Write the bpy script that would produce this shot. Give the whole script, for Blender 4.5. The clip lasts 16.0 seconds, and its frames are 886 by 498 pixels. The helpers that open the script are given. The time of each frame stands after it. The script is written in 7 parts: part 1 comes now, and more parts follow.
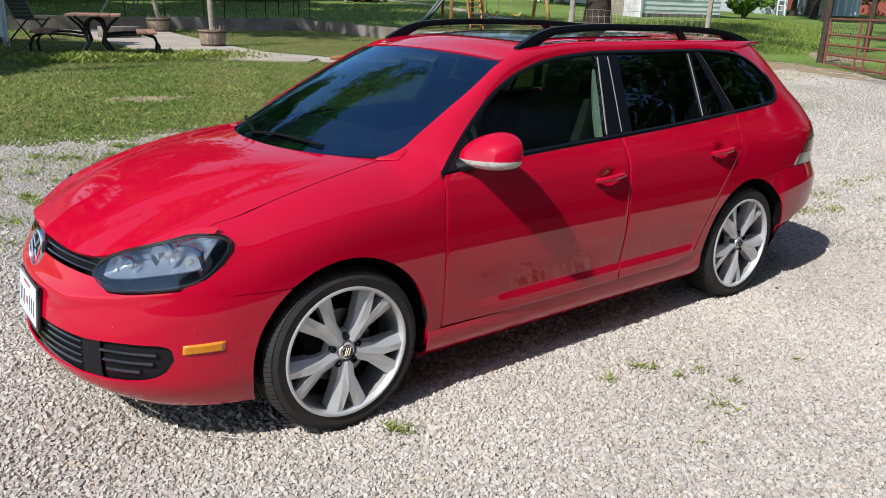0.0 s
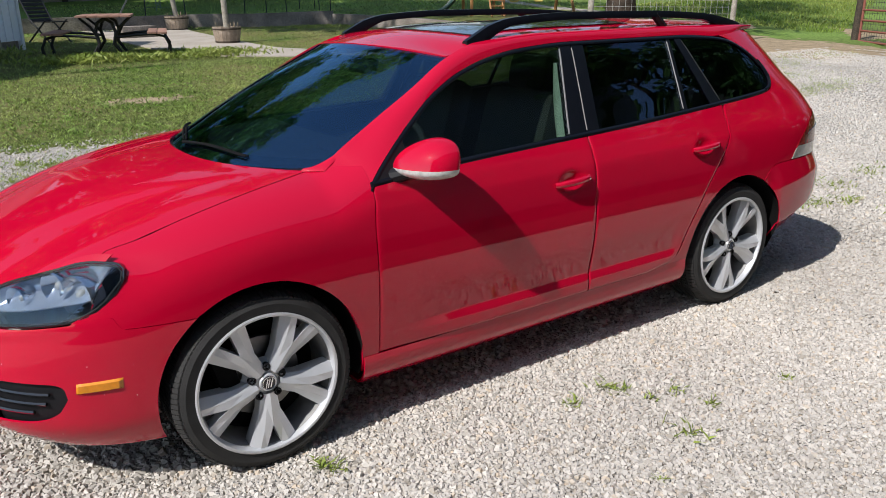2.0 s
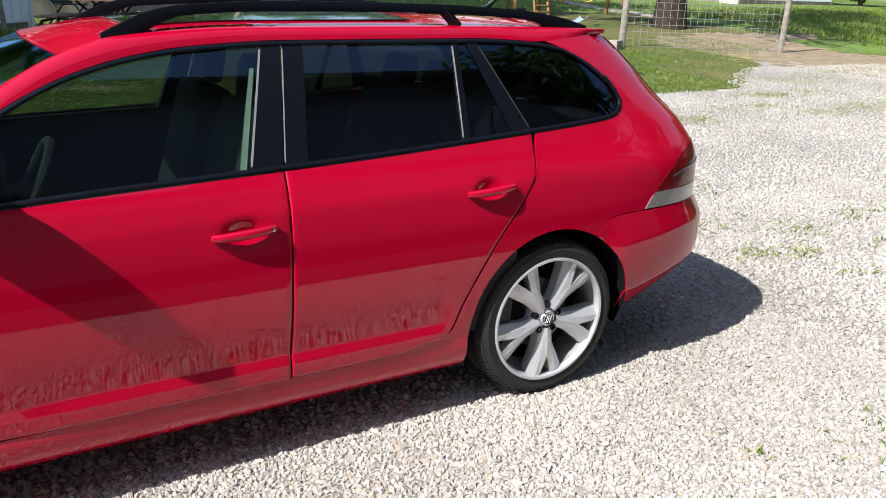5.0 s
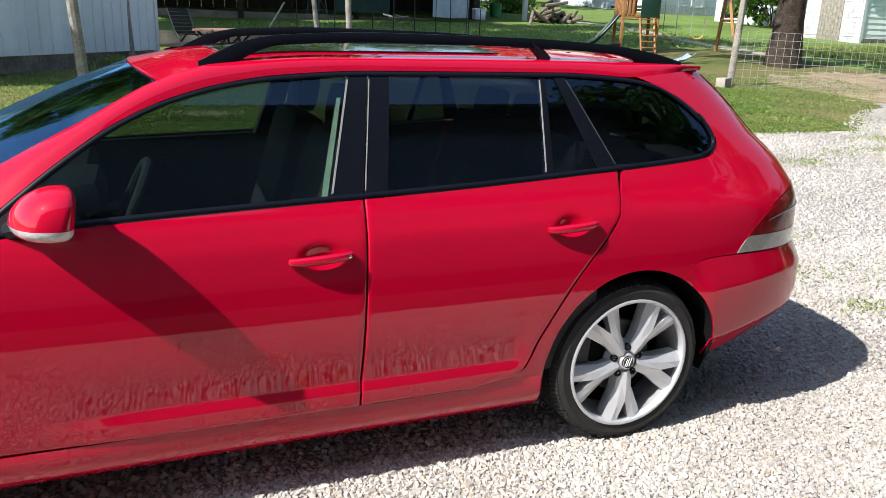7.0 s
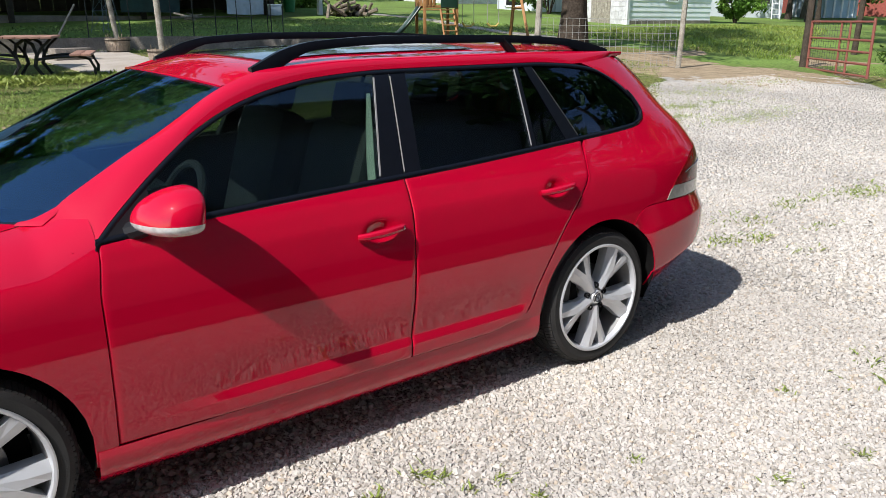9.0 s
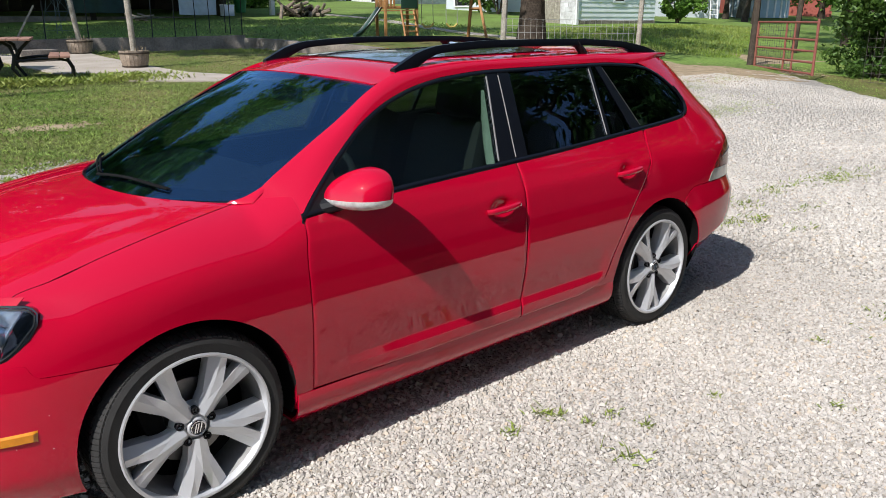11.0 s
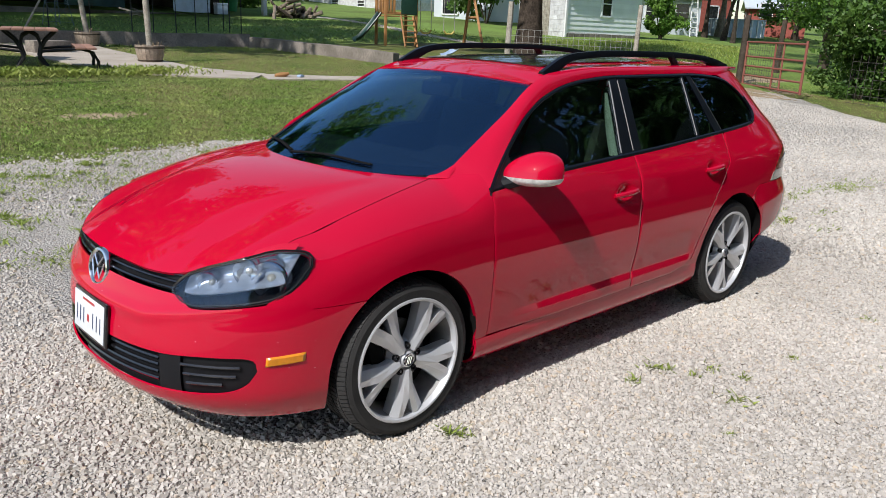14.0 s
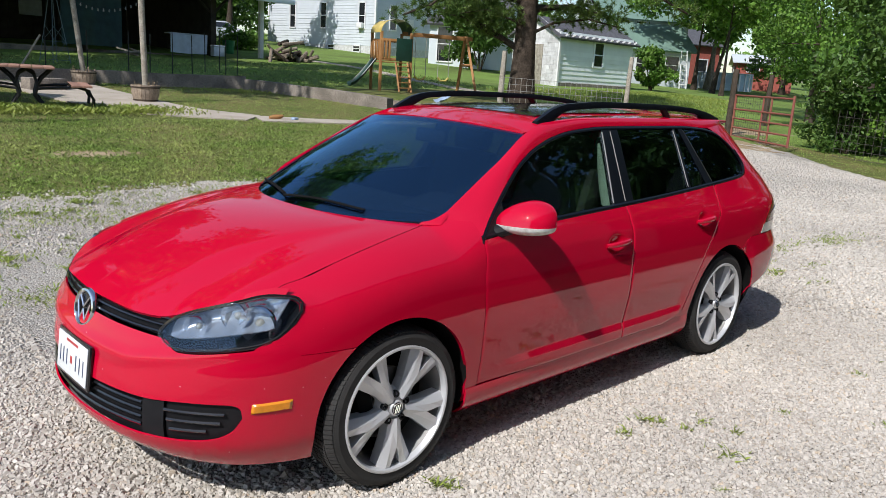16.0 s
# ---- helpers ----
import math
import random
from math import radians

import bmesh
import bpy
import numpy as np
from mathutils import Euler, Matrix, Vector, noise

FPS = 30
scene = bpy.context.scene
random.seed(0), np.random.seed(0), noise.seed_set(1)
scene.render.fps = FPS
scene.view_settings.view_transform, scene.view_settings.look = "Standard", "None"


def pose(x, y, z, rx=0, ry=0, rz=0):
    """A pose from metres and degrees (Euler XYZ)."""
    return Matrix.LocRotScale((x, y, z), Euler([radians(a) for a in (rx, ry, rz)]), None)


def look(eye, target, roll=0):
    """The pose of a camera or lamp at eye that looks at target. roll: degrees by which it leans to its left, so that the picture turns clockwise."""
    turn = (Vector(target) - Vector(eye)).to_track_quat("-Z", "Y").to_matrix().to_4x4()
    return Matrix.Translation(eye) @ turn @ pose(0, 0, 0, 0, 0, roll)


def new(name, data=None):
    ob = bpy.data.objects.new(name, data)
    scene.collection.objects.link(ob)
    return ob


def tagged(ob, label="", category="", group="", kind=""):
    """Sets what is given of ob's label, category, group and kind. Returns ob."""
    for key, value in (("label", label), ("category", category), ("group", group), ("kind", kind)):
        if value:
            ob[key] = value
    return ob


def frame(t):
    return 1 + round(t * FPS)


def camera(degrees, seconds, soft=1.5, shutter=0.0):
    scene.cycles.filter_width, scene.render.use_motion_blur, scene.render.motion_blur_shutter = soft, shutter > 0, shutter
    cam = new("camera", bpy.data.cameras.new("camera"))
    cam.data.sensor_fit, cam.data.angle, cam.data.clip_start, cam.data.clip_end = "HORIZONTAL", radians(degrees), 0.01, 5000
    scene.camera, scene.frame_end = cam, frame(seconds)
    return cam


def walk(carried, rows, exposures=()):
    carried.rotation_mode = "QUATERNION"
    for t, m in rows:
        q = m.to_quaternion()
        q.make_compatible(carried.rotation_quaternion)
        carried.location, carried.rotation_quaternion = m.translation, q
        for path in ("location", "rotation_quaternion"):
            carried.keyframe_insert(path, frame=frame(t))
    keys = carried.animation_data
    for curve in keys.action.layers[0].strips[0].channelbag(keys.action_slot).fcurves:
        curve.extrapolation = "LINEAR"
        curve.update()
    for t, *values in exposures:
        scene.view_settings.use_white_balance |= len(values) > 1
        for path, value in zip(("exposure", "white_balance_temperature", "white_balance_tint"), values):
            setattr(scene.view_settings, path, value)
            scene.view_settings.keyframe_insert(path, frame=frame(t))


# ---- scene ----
cam = camera(59.8, 16.0, soft=0.6)
PATH = [
    (0, (-1.346, -3.165, 1.565), (-0.177, -1.657, 0.967), 1.5),
    (0.5, (-1.365, -3.181, 1.565), (-0.264, -1.632, 0.943), 1.4),
    (1, (-1.296, -3.18, 1.552), (-0.241, -1.609, 0.904), 1.5),
    (1.5, (-1.071, -3.156, 1.561), (-0.003, -1.591, 0.918), 1.5),
    (2, (-0.867, -3.152, 1.585), (0.221, -1.595, 0.959), -0.5),
    (2.5, (-0.602, -3.075, 1.579), (0.505, -1.534, 0.946), 1.0),
    (3, (-0.306, -3.069, 1.567), (0.807, -1.543, 0.911), 1.2),
    (3.5, (0.016, -3.161, 1.575), (1.049, -1.562, 0.962), 1.8),
    (4, (0.322, -3.132, 1.528), (1.348, -1.534, 0.898), 1.0),
    (4.2, (0.449, -3.1, 1.534), (1.47, -1.508, 0.887), 1.0),
    (6.3, (1.006, -3.131, 1.551), (1.747, -1.362, 0.982), 2.6),
    (6.5, (0.997, -3.126, 1.55), (1.73, -1.353, 0.985), 2.4),
    (7, (0.888, -3.113, 1.546), (1.609, -1.334, 0.984), 2.1),
    (7.5, (0.665, -3.079, 1.564), (1.425, -1.319, 0.994), 0.4),
    (8, (0.455, -3.111, 1.571), (1.332, -1.406, 1.002), 1.1),
    (8.5, (0.215, -3.171, 1.552), (1.283, -1.577, 0.987), -0.9),
    (9, (-0.034, -3.132, 1.566), (1.12, -1.601, 0.996), -0.0),
    (9.5, (-0.336, -3.037, 1.585), (0.827, -1.524, 0.987), -0.2),
    (9.7, (-0.421, -3.05, 1.583), (0.753, -1.545, 0.983), 0.2),
    (11.8, (-1.188, -3.094, 1.604), (0.148, -1.71, 1.058), -0.0),
    (12, (-1.274, -3.114, 1.602), (0.082, -1.748, 1.059), 0.4),
    (12.5, (-1.457, -3.129, 1.6), (-0.077, -1.784, 1.065), 0.1),
    (13, (-1.599, -3.065, 1.593), (-0.217, -1.724, 1.053), 0.2),
    (13.5, (-1.756, -2.99, 1.585), (-0.394, -1.635, 1.031), 0.6),
    (14, (-1.857, -2.968, 1.592), (-0.528, -1.58, 1.039), 2.3),
    (14.5, (-1.874, -2.963, 1.592), (-0.562, -1.551, 1.057), 3.0),
    (15, (-1.862, -2.947, 1.591), (-0.546, -1.528, 1.087), 3.2),
    (15.5, (-1.861, -2.94, 1.597), (-0.527, -1.525, 1.128), 3.5),
    (16, (-1.848, -2.945, 1.6), (-0.484, -1.551, 1.158), 3.6),
]
walk(cam, [(t, look(eye, target, roll)) for t, eye, target, roll in PATH],
     [(0, -0.02), (3, 0.0), (4.0, 0.18), (6.5, 0.52), (7.5, 0.52), (9, 0.22), (9.5, 0.19), (12, 0.02), (16, -0.07)])


# ---- light ----
SUN_TO = Vector((-0.690, -0.138, 0.735)).normalized()
world = bpy.data.worlds.new("sky")
scene.world = world
world.use_nodes = True
wn = world.node_tree.nodes
sky = wn.new("ShaderNodeTexSky")
sky.sky_type = "NISHITA"
sky.sun_disc = False
sky.sun_elevation = math.asin(SUN_TO.z)
sky.sun_rotation = math.atan2(SUN_TO.x, SUN_TO.y)
sky.air_density, sky.dust_density, sky.ozone_density = 1.0, 0.6, 1.2
wn["Background"].inputs["Strength"].default_value = 0.15
world.node_tree.links.new(sky.outputs["Color"], wn["Background"].inputs["Color"])
sun = new("sun", bpy.data.lights.new("sun", "SUN"))
sun.data.energy, sun.data.angle, sun.data.color = 5.0, radians(0.53), (1.0, 0.972, 0.95)
sun.matrix_world = look(SUN_TO * 30, (0, 0, 0))
scene.view_settings.exposure = 0.0


# ---- materials ----
def mat(name, base, rough=0.6, metal=0.0, coat=0.0, spots=None, scale=8.0, amount=0.25, bump=0.0, bump_scale=60.0,
        spec=0.5, vary=0.0, island=0.0, fine=None, emit=None):
    """Principled material with colour that varies at two scales, and fine relief. spots: second colour."""
    m = bpy.data.materials.new(name)
    m.use_nodes = True
    n, l = m.node_tree.nodes, m.node_tree.links
    b = n["Principled BSDF"]
    b.inputs["Roughness"].default_value, b.inputs["Metallic"].default_value = rough, metal
    b.inputs["Coat Weight"].default_value, b.inputs["Coat Roughness"].default_value = coat, 0.025
    b.inputs["Specular IOR Level"].default_value = spec
    where = n.new("ShaderNodeTexCoord")
    big = n.new("ShaderNodeTexNoise")
    big.inputs["Scale"].default_value, big.inputs["Detail"].default_value = scale, 6.0
    l.new(where.outputs["Object"], big.inputs["Vector"])
    ramp = n.new("ShaderNodeMapRange")
    ramp.inputs["From Min"].default_value, ramp.inputs["From Max"].default_value = 0.35, 0.68
    l.new(big.outputs["Fac"], ramp.inputs["Value"])
    mix = n.new("ShaderNodeMix")
    mix.data_type = "RGBA"
    second = spots or tuple(c * (1 - amount) for c in base)
    mix.inputs["A"].default_value, mix.inputs["B"].default_value = (*base, 1), (*second, 1)
    l.new(ramp.outputs["Result"], mix.inputs["Factor"])
    out = mix.outputs["Result"]
    small = n.new("ShaderNodeTexNoise")
    small.inputs["Scale"].default_value, small.inputs["Detail"].default_value = bump_scale, 5.0
    l.new(where.outputs["Object"], small.inputs["Vector"])
    if fine:
        grain = n.new("ShaderNodeMapRange")
        grain.inputs["From Min"].default_value, grain.inputs["From Max"].default_value = 0.3, 0.7
        grain.inputs["To Min"].default_value, grain.inputs["To Max"].default_value = 1 - fine, 1 + fine
        l.new(small.outputs["Fac"], grain.inputs["Value"])
        mul = n.new("ShaderNodeVectorMath")
        mul.operation = "SCALE"
        l.new(out, mul.inputs[0])
        l.new(grain.outputs["Result"], mul.inputs["Scale"])
        out = mul.outputs["Vector"]
    if vary or island:
        info = n.new("ShaderNodeNewGeometry") if island else n.new("ShaderNodeObjectInfo")
        k = island or vary
        rnd = n.new("ShaderNodeMapRange")
        rnd.inputs["To Min"].default_value, rnd.inputs["To Max"].default_value = 1 - k, 1 + k
        l.new(info.outputs["Random Per Island" if island else "Random"], rnd.inputs["Value"])
        mul = n.new("ShaderNodeVectorMath")
        mul.operation = "SCALE"
        l.new(out, mul.inputs[0])
        l.new(rnd.outputs["Result"], mul.inputs["Scale"])
        out = mul.outputs["Vector"]
    l.new(out, b.inputs["Base Color"])
    if bump:
        bm_ = n.new("ShaderNodeBump")
        bm_.inputs["Strength"].default_value, bm_.inputs["Distance"].default_value = bump, 0.01
        l.new(small.outputs["Fac"], bm_.inputs["Height"])
        l.new(bm_.outputs["Normal"], b.inputs["Normal"])
    if emit:
        b.inputs["Emission Color"].default_value, b.inputs["Emission Strength"].default_value = (*emit[0], 1), emit[1]
    return m


def glass(name, tint, gloss=0.05, rough=0.0, sheen=(1, 1, 1)):
    """Thin glass: tinted see-through with a mirror-like coat; gloss is the share thrown back by each face, seen square on."""
    m = bpy.data.materials.new(name)
    m.use_nodes = True
    n, l = m.node_tree.nodes, m.node_tree.links
    n.remove(n["Principled BSDF"])
    see, shine, mix, slant, fifth, share = (n.new("ShaderNodeBsdfTransparent"), n.new("ShaderNodeBsdfGlossy"), n.new("ShaderNodeMixShader"),
                                            n.new("ShaderNodeLayerWeight"), n.new("ShaderNodeMath"), n.new("ShaderNodeMath"))
    see.inputs["Color"].default_value = (*tint, 1)
    shine.inputs["Roughness"].default_value = rough
    shine.inputs["Color"].default_value = (*sheen, 1)
    slant.inputs["Blend"].default_value = 0.5
    fifth.operation, share.operation = "POWER", "MULTIPLY_ADD"
    fifth.inputs[1].default_value = 5.0
    share.inputs[1].default_value, share.inputs[2].default_value = 1 - gloss, gloss
    l.new(slant.outputs["Facing"], fifth.inputs[0])
    l.new(fifth.outputs["Value"], share.inputs[0])
    l.new(share.outputs["Value"], mix.inputs["Fac"])
    l.new(see.outputs["BSDF"], mix.inputs[1])
    l.new(shine.outputs["BSDF"], mix.inputs[2])
    l.new(mix.outputs["Shader"], n["Material Output"].inputs["Surface"])
    return m


def leaf_mat(name, a, b, amount=0.5):
    """Leaves: two greens mixed per leaf, part of the light let through."""
    m = mat(name, a, 0.5, spots=b, scale=0.7, island=amount, spec=0.35)
    n, l = m.node_tree.nodes, m.node_tree.links
    p = n["Principled BSDF"]
    tr, mix = n.new("ShaderNodeBsdfTranslucent"), n.new("ShaderNodeMixShader")
    l.new(p.inputs["Base Color"].links[0].from_socket, tr.inputs["Color"])
    mix.inputs["Fac"].default_value = 0.3
    l.new(p.outputs["BSDF"], mix.inputs[1])
    l.new(tr.outputs["BSDF"], mix.inputs[2])
    l.new(mix.outputs["Shader"], n["Material Output"].inputs["Surface"])
    return m


PAINT = mat("red_paint", (0.52, 0.0016, 0.027), 0.45, coat=0.85, spec=0.0, scale=1.5, amount=0.06, bump=0.004, bump_scale=260.0)
PAINT.node_tree.nodes["Principled BSDF"].inputs["Coat IOR"].default_value = 1.66


def stone_chips(m):
    """Small pale chips in the paint, many at the nose and few along the doors."""
    n, l = m.node_tree.nodes, m.node_tree.links
    b = n["Principled BSDF"]
    where = n.new("ShaderNodeTexCoord")
    cell = n.new("ShaderNodeTexVoronoi")
    cell.inputs["Scale"].default_value = 24.0
    l.new(where.outputs["Object"], cell.inputs["Vector"])
    split, xyz = n.new("ShaderNodeSeparateColor"), n.new("ShaderNodeSeparateXYZ")
    l.new(cell.outputs["Color"], split.inputs["Color"])
    l.new(where.outputs["Object"], xyz.inputs["Vector"])
    size = n.new("ShaderNodeMapRange")
    size.inputs["From Min"].default_value, size.inputs["From Max"].default_value = 0.55, 1.0
    size.inputs["To Min"].default_value, size.inputs["To Max"].default_value = 0.0, 0.075
    l.new(split.outputs["Red"], size.inputs["Value"])
    front = n.new("ShaderNodeMapRange")
    front.inputs["From Min"].default_value, front.inputs["From Max"].default_value = -0.85, 0.1
    front.inputs["To Min"].default_value, front.inputs["To Max"].default_value = 1.0, 0.35
    l.new(xyz.outputs["X"], front.inputs["Value"])
    mul, less = n.new("ShaderNodeMath"), n.new("ShaderNodeMath")
    mul.operation, less.operation = "MULTIPLY", "LESS_THAN"
    l.new(size.outputs["Result"], mul.inputs[0])
    l.new(front.outputs["Result"], mul.inputs[1])
    l.new(cell.outputs["Distance"], less.inputs[0])
    l.new(mul.outputs["Value"], less.inputs[1])
    mix = n.new("ShaderNodeMix")
    mix.data_type = "RGBA"
    mix.inputs["B"].default_value = (0.62, 0.45, 0.46, 1)
    l.new(b.inputs["Base Color"].links[0].from_socket, mix.inputs["A"])
    l.new(less.outputs["Value"], mix.inputs["Factor"])
    l.new(mix.outputs["Result"], b.inputs["Base Color"])


stone_chips(PAINT)
SATIN = mat("satin_trim", (0.006, 0.007, 0.011), 0.28, spec=0.25, scale=30, amount=0.2)
BLACK = mat("black_plastic", (0.010, 0.010, 0.012), 0.5, spec=0.25, scale=30, amount=0.2, bump=0.05, bump_scale=400)
GLOSS_BLACK = mat("gloss_black", (0.012, 0.012, 0.014), 0.12, coat=0.6, scale=20)
DARK = mat("underbody_black", (0.008, 0.008, 0.008), 0.9, scale=20, bump=0.1, spec=0.12)
LAMP_SILVER = mat("lamp_silver", (0.46, 0.51, 0.60), 0.2, metal=0.6, scale=30, amount=0.2)
RUBBER = mat("tyre_rubber", (0.030, 0.029, 0.028), 0.8, scale=14, amount=0.3, bump=0.2, bump_scale=180)
SILVER = mat("silver_alloy", (0.68, 0.69, 0.71), 0.34, metal=0.4, scale=9, amount=0.08)
# The barrel is silver like the lip; its shade is in this grey.
SHADED_RIM = mat("shaded_rim_grey", (0.32, 0.315, 0.31), 0.55, metal=0.3, scale=14, amount=0.3)
STEEL = mat("brake_steel", (0.30, 0.29, 0.28), 0.45, metal=0.9, scale=30)
CHROME = mat("chrome", (0.82, 0.82, 0.84), 0.08, metal=1.0, scale=10, amount=0.05)
STRIP = mat("strip_and_glint", (0.34, 0.33, 0.315), 0.5, metal=0.2, scale=20, amount=0.15)
# Blue sheen colours put the sky's blue into what these panes throw back.
TINT = glass("tinted_glass", (0.60, 0.67, 0.63), 0.060, 0.0, (0.60, 0.76, 1.0))
TINT_REAR = glass("privacy_glass", (0.42, 0.45, 0.48), 0.075, 0.0, (0.60, 0.76, 1.0))
# Gloss and blue pushed beyond plain glass, to paint in sky reflection.
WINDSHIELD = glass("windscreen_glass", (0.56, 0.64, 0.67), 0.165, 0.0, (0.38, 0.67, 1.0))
LENS = glass("lamp_lens", (0.95, 0.97, 0.98), 0.045, 0.0, (0.6, 0.78, 1.0))
AMBER = mat("amber_lens", (0.72, 0.26, 0.01), 0.25, coat=0.6, scale=40, amount=0.2)
RED_LENS = mat("red_lens", (0.24, 0.004, 0.008), 0.25, coat=0.4, spec=0.2, scale=30, amount=0.5)
CLEAR_LENS = mat("clear_lens", (0.31, 0.30, 0.27), 0.2, coat=0.8, scale=60, amount=0.2)
MIRROR_LENS = mat("indicator_lens", (0.66, 0.66, 0.63), 0.12, coat=0.8, scale=60, amount=0.3)
SEAT = mat("seat_cloth", (0.075, 0.075, 0.075), 0.85, scale=12, bump=0.2, bump_scale=300)
CABIN = mat("cabin_plastic", (0.032, 0.033, 0.035), 0.7, scale=12, bump=0.1, bump_scale=300)
PALE_TRIM = mat("pale_trim", (0.72, 0.80, 0.72), 0.7, scale=9)
WHITE = mat("white_plate", (0.75, 0.77, 0.78), 0.4, scale=40, amount=0.08)
NAVY = mat("plate_navy", (0.03, 0.045, 0.12), 0.5)
PLATE_RED = mat("plate_red", (0.5, 0.06, 0.06), 0.5)


# ---- helpers ----
def smooth(*pts):
    """A smooth curve through (t, value) pairs, with no overshoot; the ends go on level."""
    ts, vs = [p[0] for p in pts], [p[1] for p in pts]
    d = [(vs[i + 1] - vs[i]) / (ts[i + 1] - ts[i]) for i in range(len(ts) - 1)]
    m = [d[0]] + [0 if d[i - 1] * d[i] <= 0 else 2 * d[i - 1] * d[i] / (d[i - 1] + d[i]) for i in range(1, len(d))] + [d[-1]]

    def f(t):
        if t <= ts[0]:
            return vs[0]
        if t >= ts[-1]:
            return vs[-1]
        i = max(k for k in range(len(ts) - 1) if ts[k] <= t)
        w = ts[i + 1] - ts[i]
        s = (t - ts[i]) / w
        return (vs[i] * (1 + 2 * s) * (1 - s) ** 2 + m[i] * w * s * (1 - s) ** 2 + vs[i + 1] * s * s * (3 - 2 * s)
                + m[i + 1] * w * s * s * (s - 1))
    return f


def lerp(a, b, t):
    return a + (b - a) * t


def step(a, b, t):
    t = min(1.0, max(0.0, (t - a) / (b - a)))
    return t * t * (3 - 2 * t)


def finish(bm, name, material, parent=None, label="", angle=35, flat=False):
    bmesh.ops.recalc_face_normals(bm, faces=bm.faces)
    me = bpy.data.meshes.new(name)
    bm.to_mesh(me)
    bm.free()
    for mm in (material if isinstance(material, (list, tuple)) else [material]):
        me.materials.append(mm)
    if not flat:
        me.shade_smooth()
        me.set_sharp_from_angle(angle=radians(angle))
    ob = new(name, me)
    if parent is not None:
        ob.parent = parent
    if label:
        ob["label"] = label
    return ob


def part(name, bm, material, parent, label="", angle=35, flat=False):
    return finish(bm, name, material, parent, label, angle, flat)


def thing(name, label, category, at=(0, 0, 0), turn=0.0, group=""):
    ob = new(name)
    ob.matrix_basis = pose(*at, 0, 0, turn)
    ob.empty_display_size = 0.2
    return tagged(ob, label, category, group)


def sheet(bm, f, nu, nv, close_u=False):
    """A grid of faces through f(u, v), u and v from 0 to 1."""
    rows = [[bm.verts.new(f(i / nu, j / nv)) for j in range(nv + 1)] for i in range(nu + (0 if close_u else 1))]
    for i in range(nu):
        a, b = rows[i], rows[(i + 1) % len(rows)]
        for j in range(nv):
            try:
                bm.faces.new((a[j], b[j], b[j + 1], a[j + 1]))
            except ValueError:
                pass
    return rows


def thick(bm, t, core=None):
    """Gives a sheet its thickness; where a core point is named, on the side towards it."""
    bmesh.ops.remove_doubles(bm, verts=bm.verts, dist=1e-5)
    bmesh.ops.recalc_face_normals(bm, faces=bm.faces)
    if core is not None:
        c = Vector(core)
        if sum(f.normal.dot(f.calc_center_median() - c) * f.calc_area() for f in bm.faces) < 0:
            bmesh.ops.reverse_faces(bm, faces=bm.faces)
    bm.normal_update()
    faces, edges = bm.faces[:], [e for e in bm.edges if e.is_boundary]
    twin = {v: bm.verts.new(v.co - v.normal * abs(t)) for v in bm.verts[:]}
    for f in faces:
        bm.faces.new([twin[v] for v in reversed(f.verts)])
    for e in edges:
        a, b = e.verts
        bm.faces.new((a, b, twin[b], twin[a]))
    return bm


def block(bm, size, at=(0, 0, 0), turn=(0, 0, 0), bevel=0.0):
    """A box with its edges rounded, added to bm."""
    m = pose(*at, *turn) @ Matrix.Diagonal((*size, 1))
    made = bmesh.ops.create_cube(bm, size=1.0, matrix=m)["verts"]
    if bevel:
        edges = {e for v in made for e in v.link_edges}
        bmesh.ops.bevel(bm, geom=list(edges), offset=bevel, segments=2, affect="EDGES", profile=0.6)
    return bm


def rod(bm, points, radius, sides=8, caps=True, flat=1.0):
    """A tube through the points; radius is a number or a function of 0..1."""
    pts = [Vector(p) for p in points]
    n = len(pts)
    rings = []
    up = Vector((0, 0, 1))
    for i, p in enumerate(pts):
        d = (pts[min(i + 1, n - 1)] - pts[max(i - 1, 0)]).normalized()
        a = d.cross(up if abs(d.z) < 0.95 else Vector((0, 1, 0))).normalized()
        b = a.cross(d).normalized()
        r = radius(i / max(1, n - 1)) if callable(radius) else radius
        rings.append([bm.verts.new(p + (a * math.cos(2 * math.pi * k / sides) + b * math.sin(2 * math.pi * k / sides) * flat) * r)
                      for k in range(sides)])
    for i in range(n - 1):
        for k in range(sides):
            bm.faces.new((rings[i][k], rings[i][(k + 1) % sides], rings[i + 1][(k + 1) % sides], rings[i + 1][k]))
    if caps:
        bm.faces.new(rings[0][::-1])
        bm.faces.new(rings[-1])
    return bm


def lathe(bm, profile, axis="y", at=(0, 0, 0), sides=48, closed=False):
    """Turns a profile of (radius, along) pairs round an axis through at."""
    rows = []
    for k in range(sides):
        a = 2 * math.pi * k / sides
        c, s = math.cos(a), math.sin(a)
        ring = []
        for r, w in profile:
            p = (r * c, w, r * s) if axis == "y" else ((r * c, r * s, w) if axis == "z" else (w, r * c, r * s))
            ring.append(bm.verts.new(Vector(p) + Vector(at)))
        rows.append(ring)
    m = len(profile)
    for k in range(sides):
        a, b = rows[k], rows[(k + 1) % sides]
        for j in range(m if closed else m - 1):
            bm.faces.new((a[j], b[j], b[(j + 1) % m], a[(j + 1) % m]))
    return bm

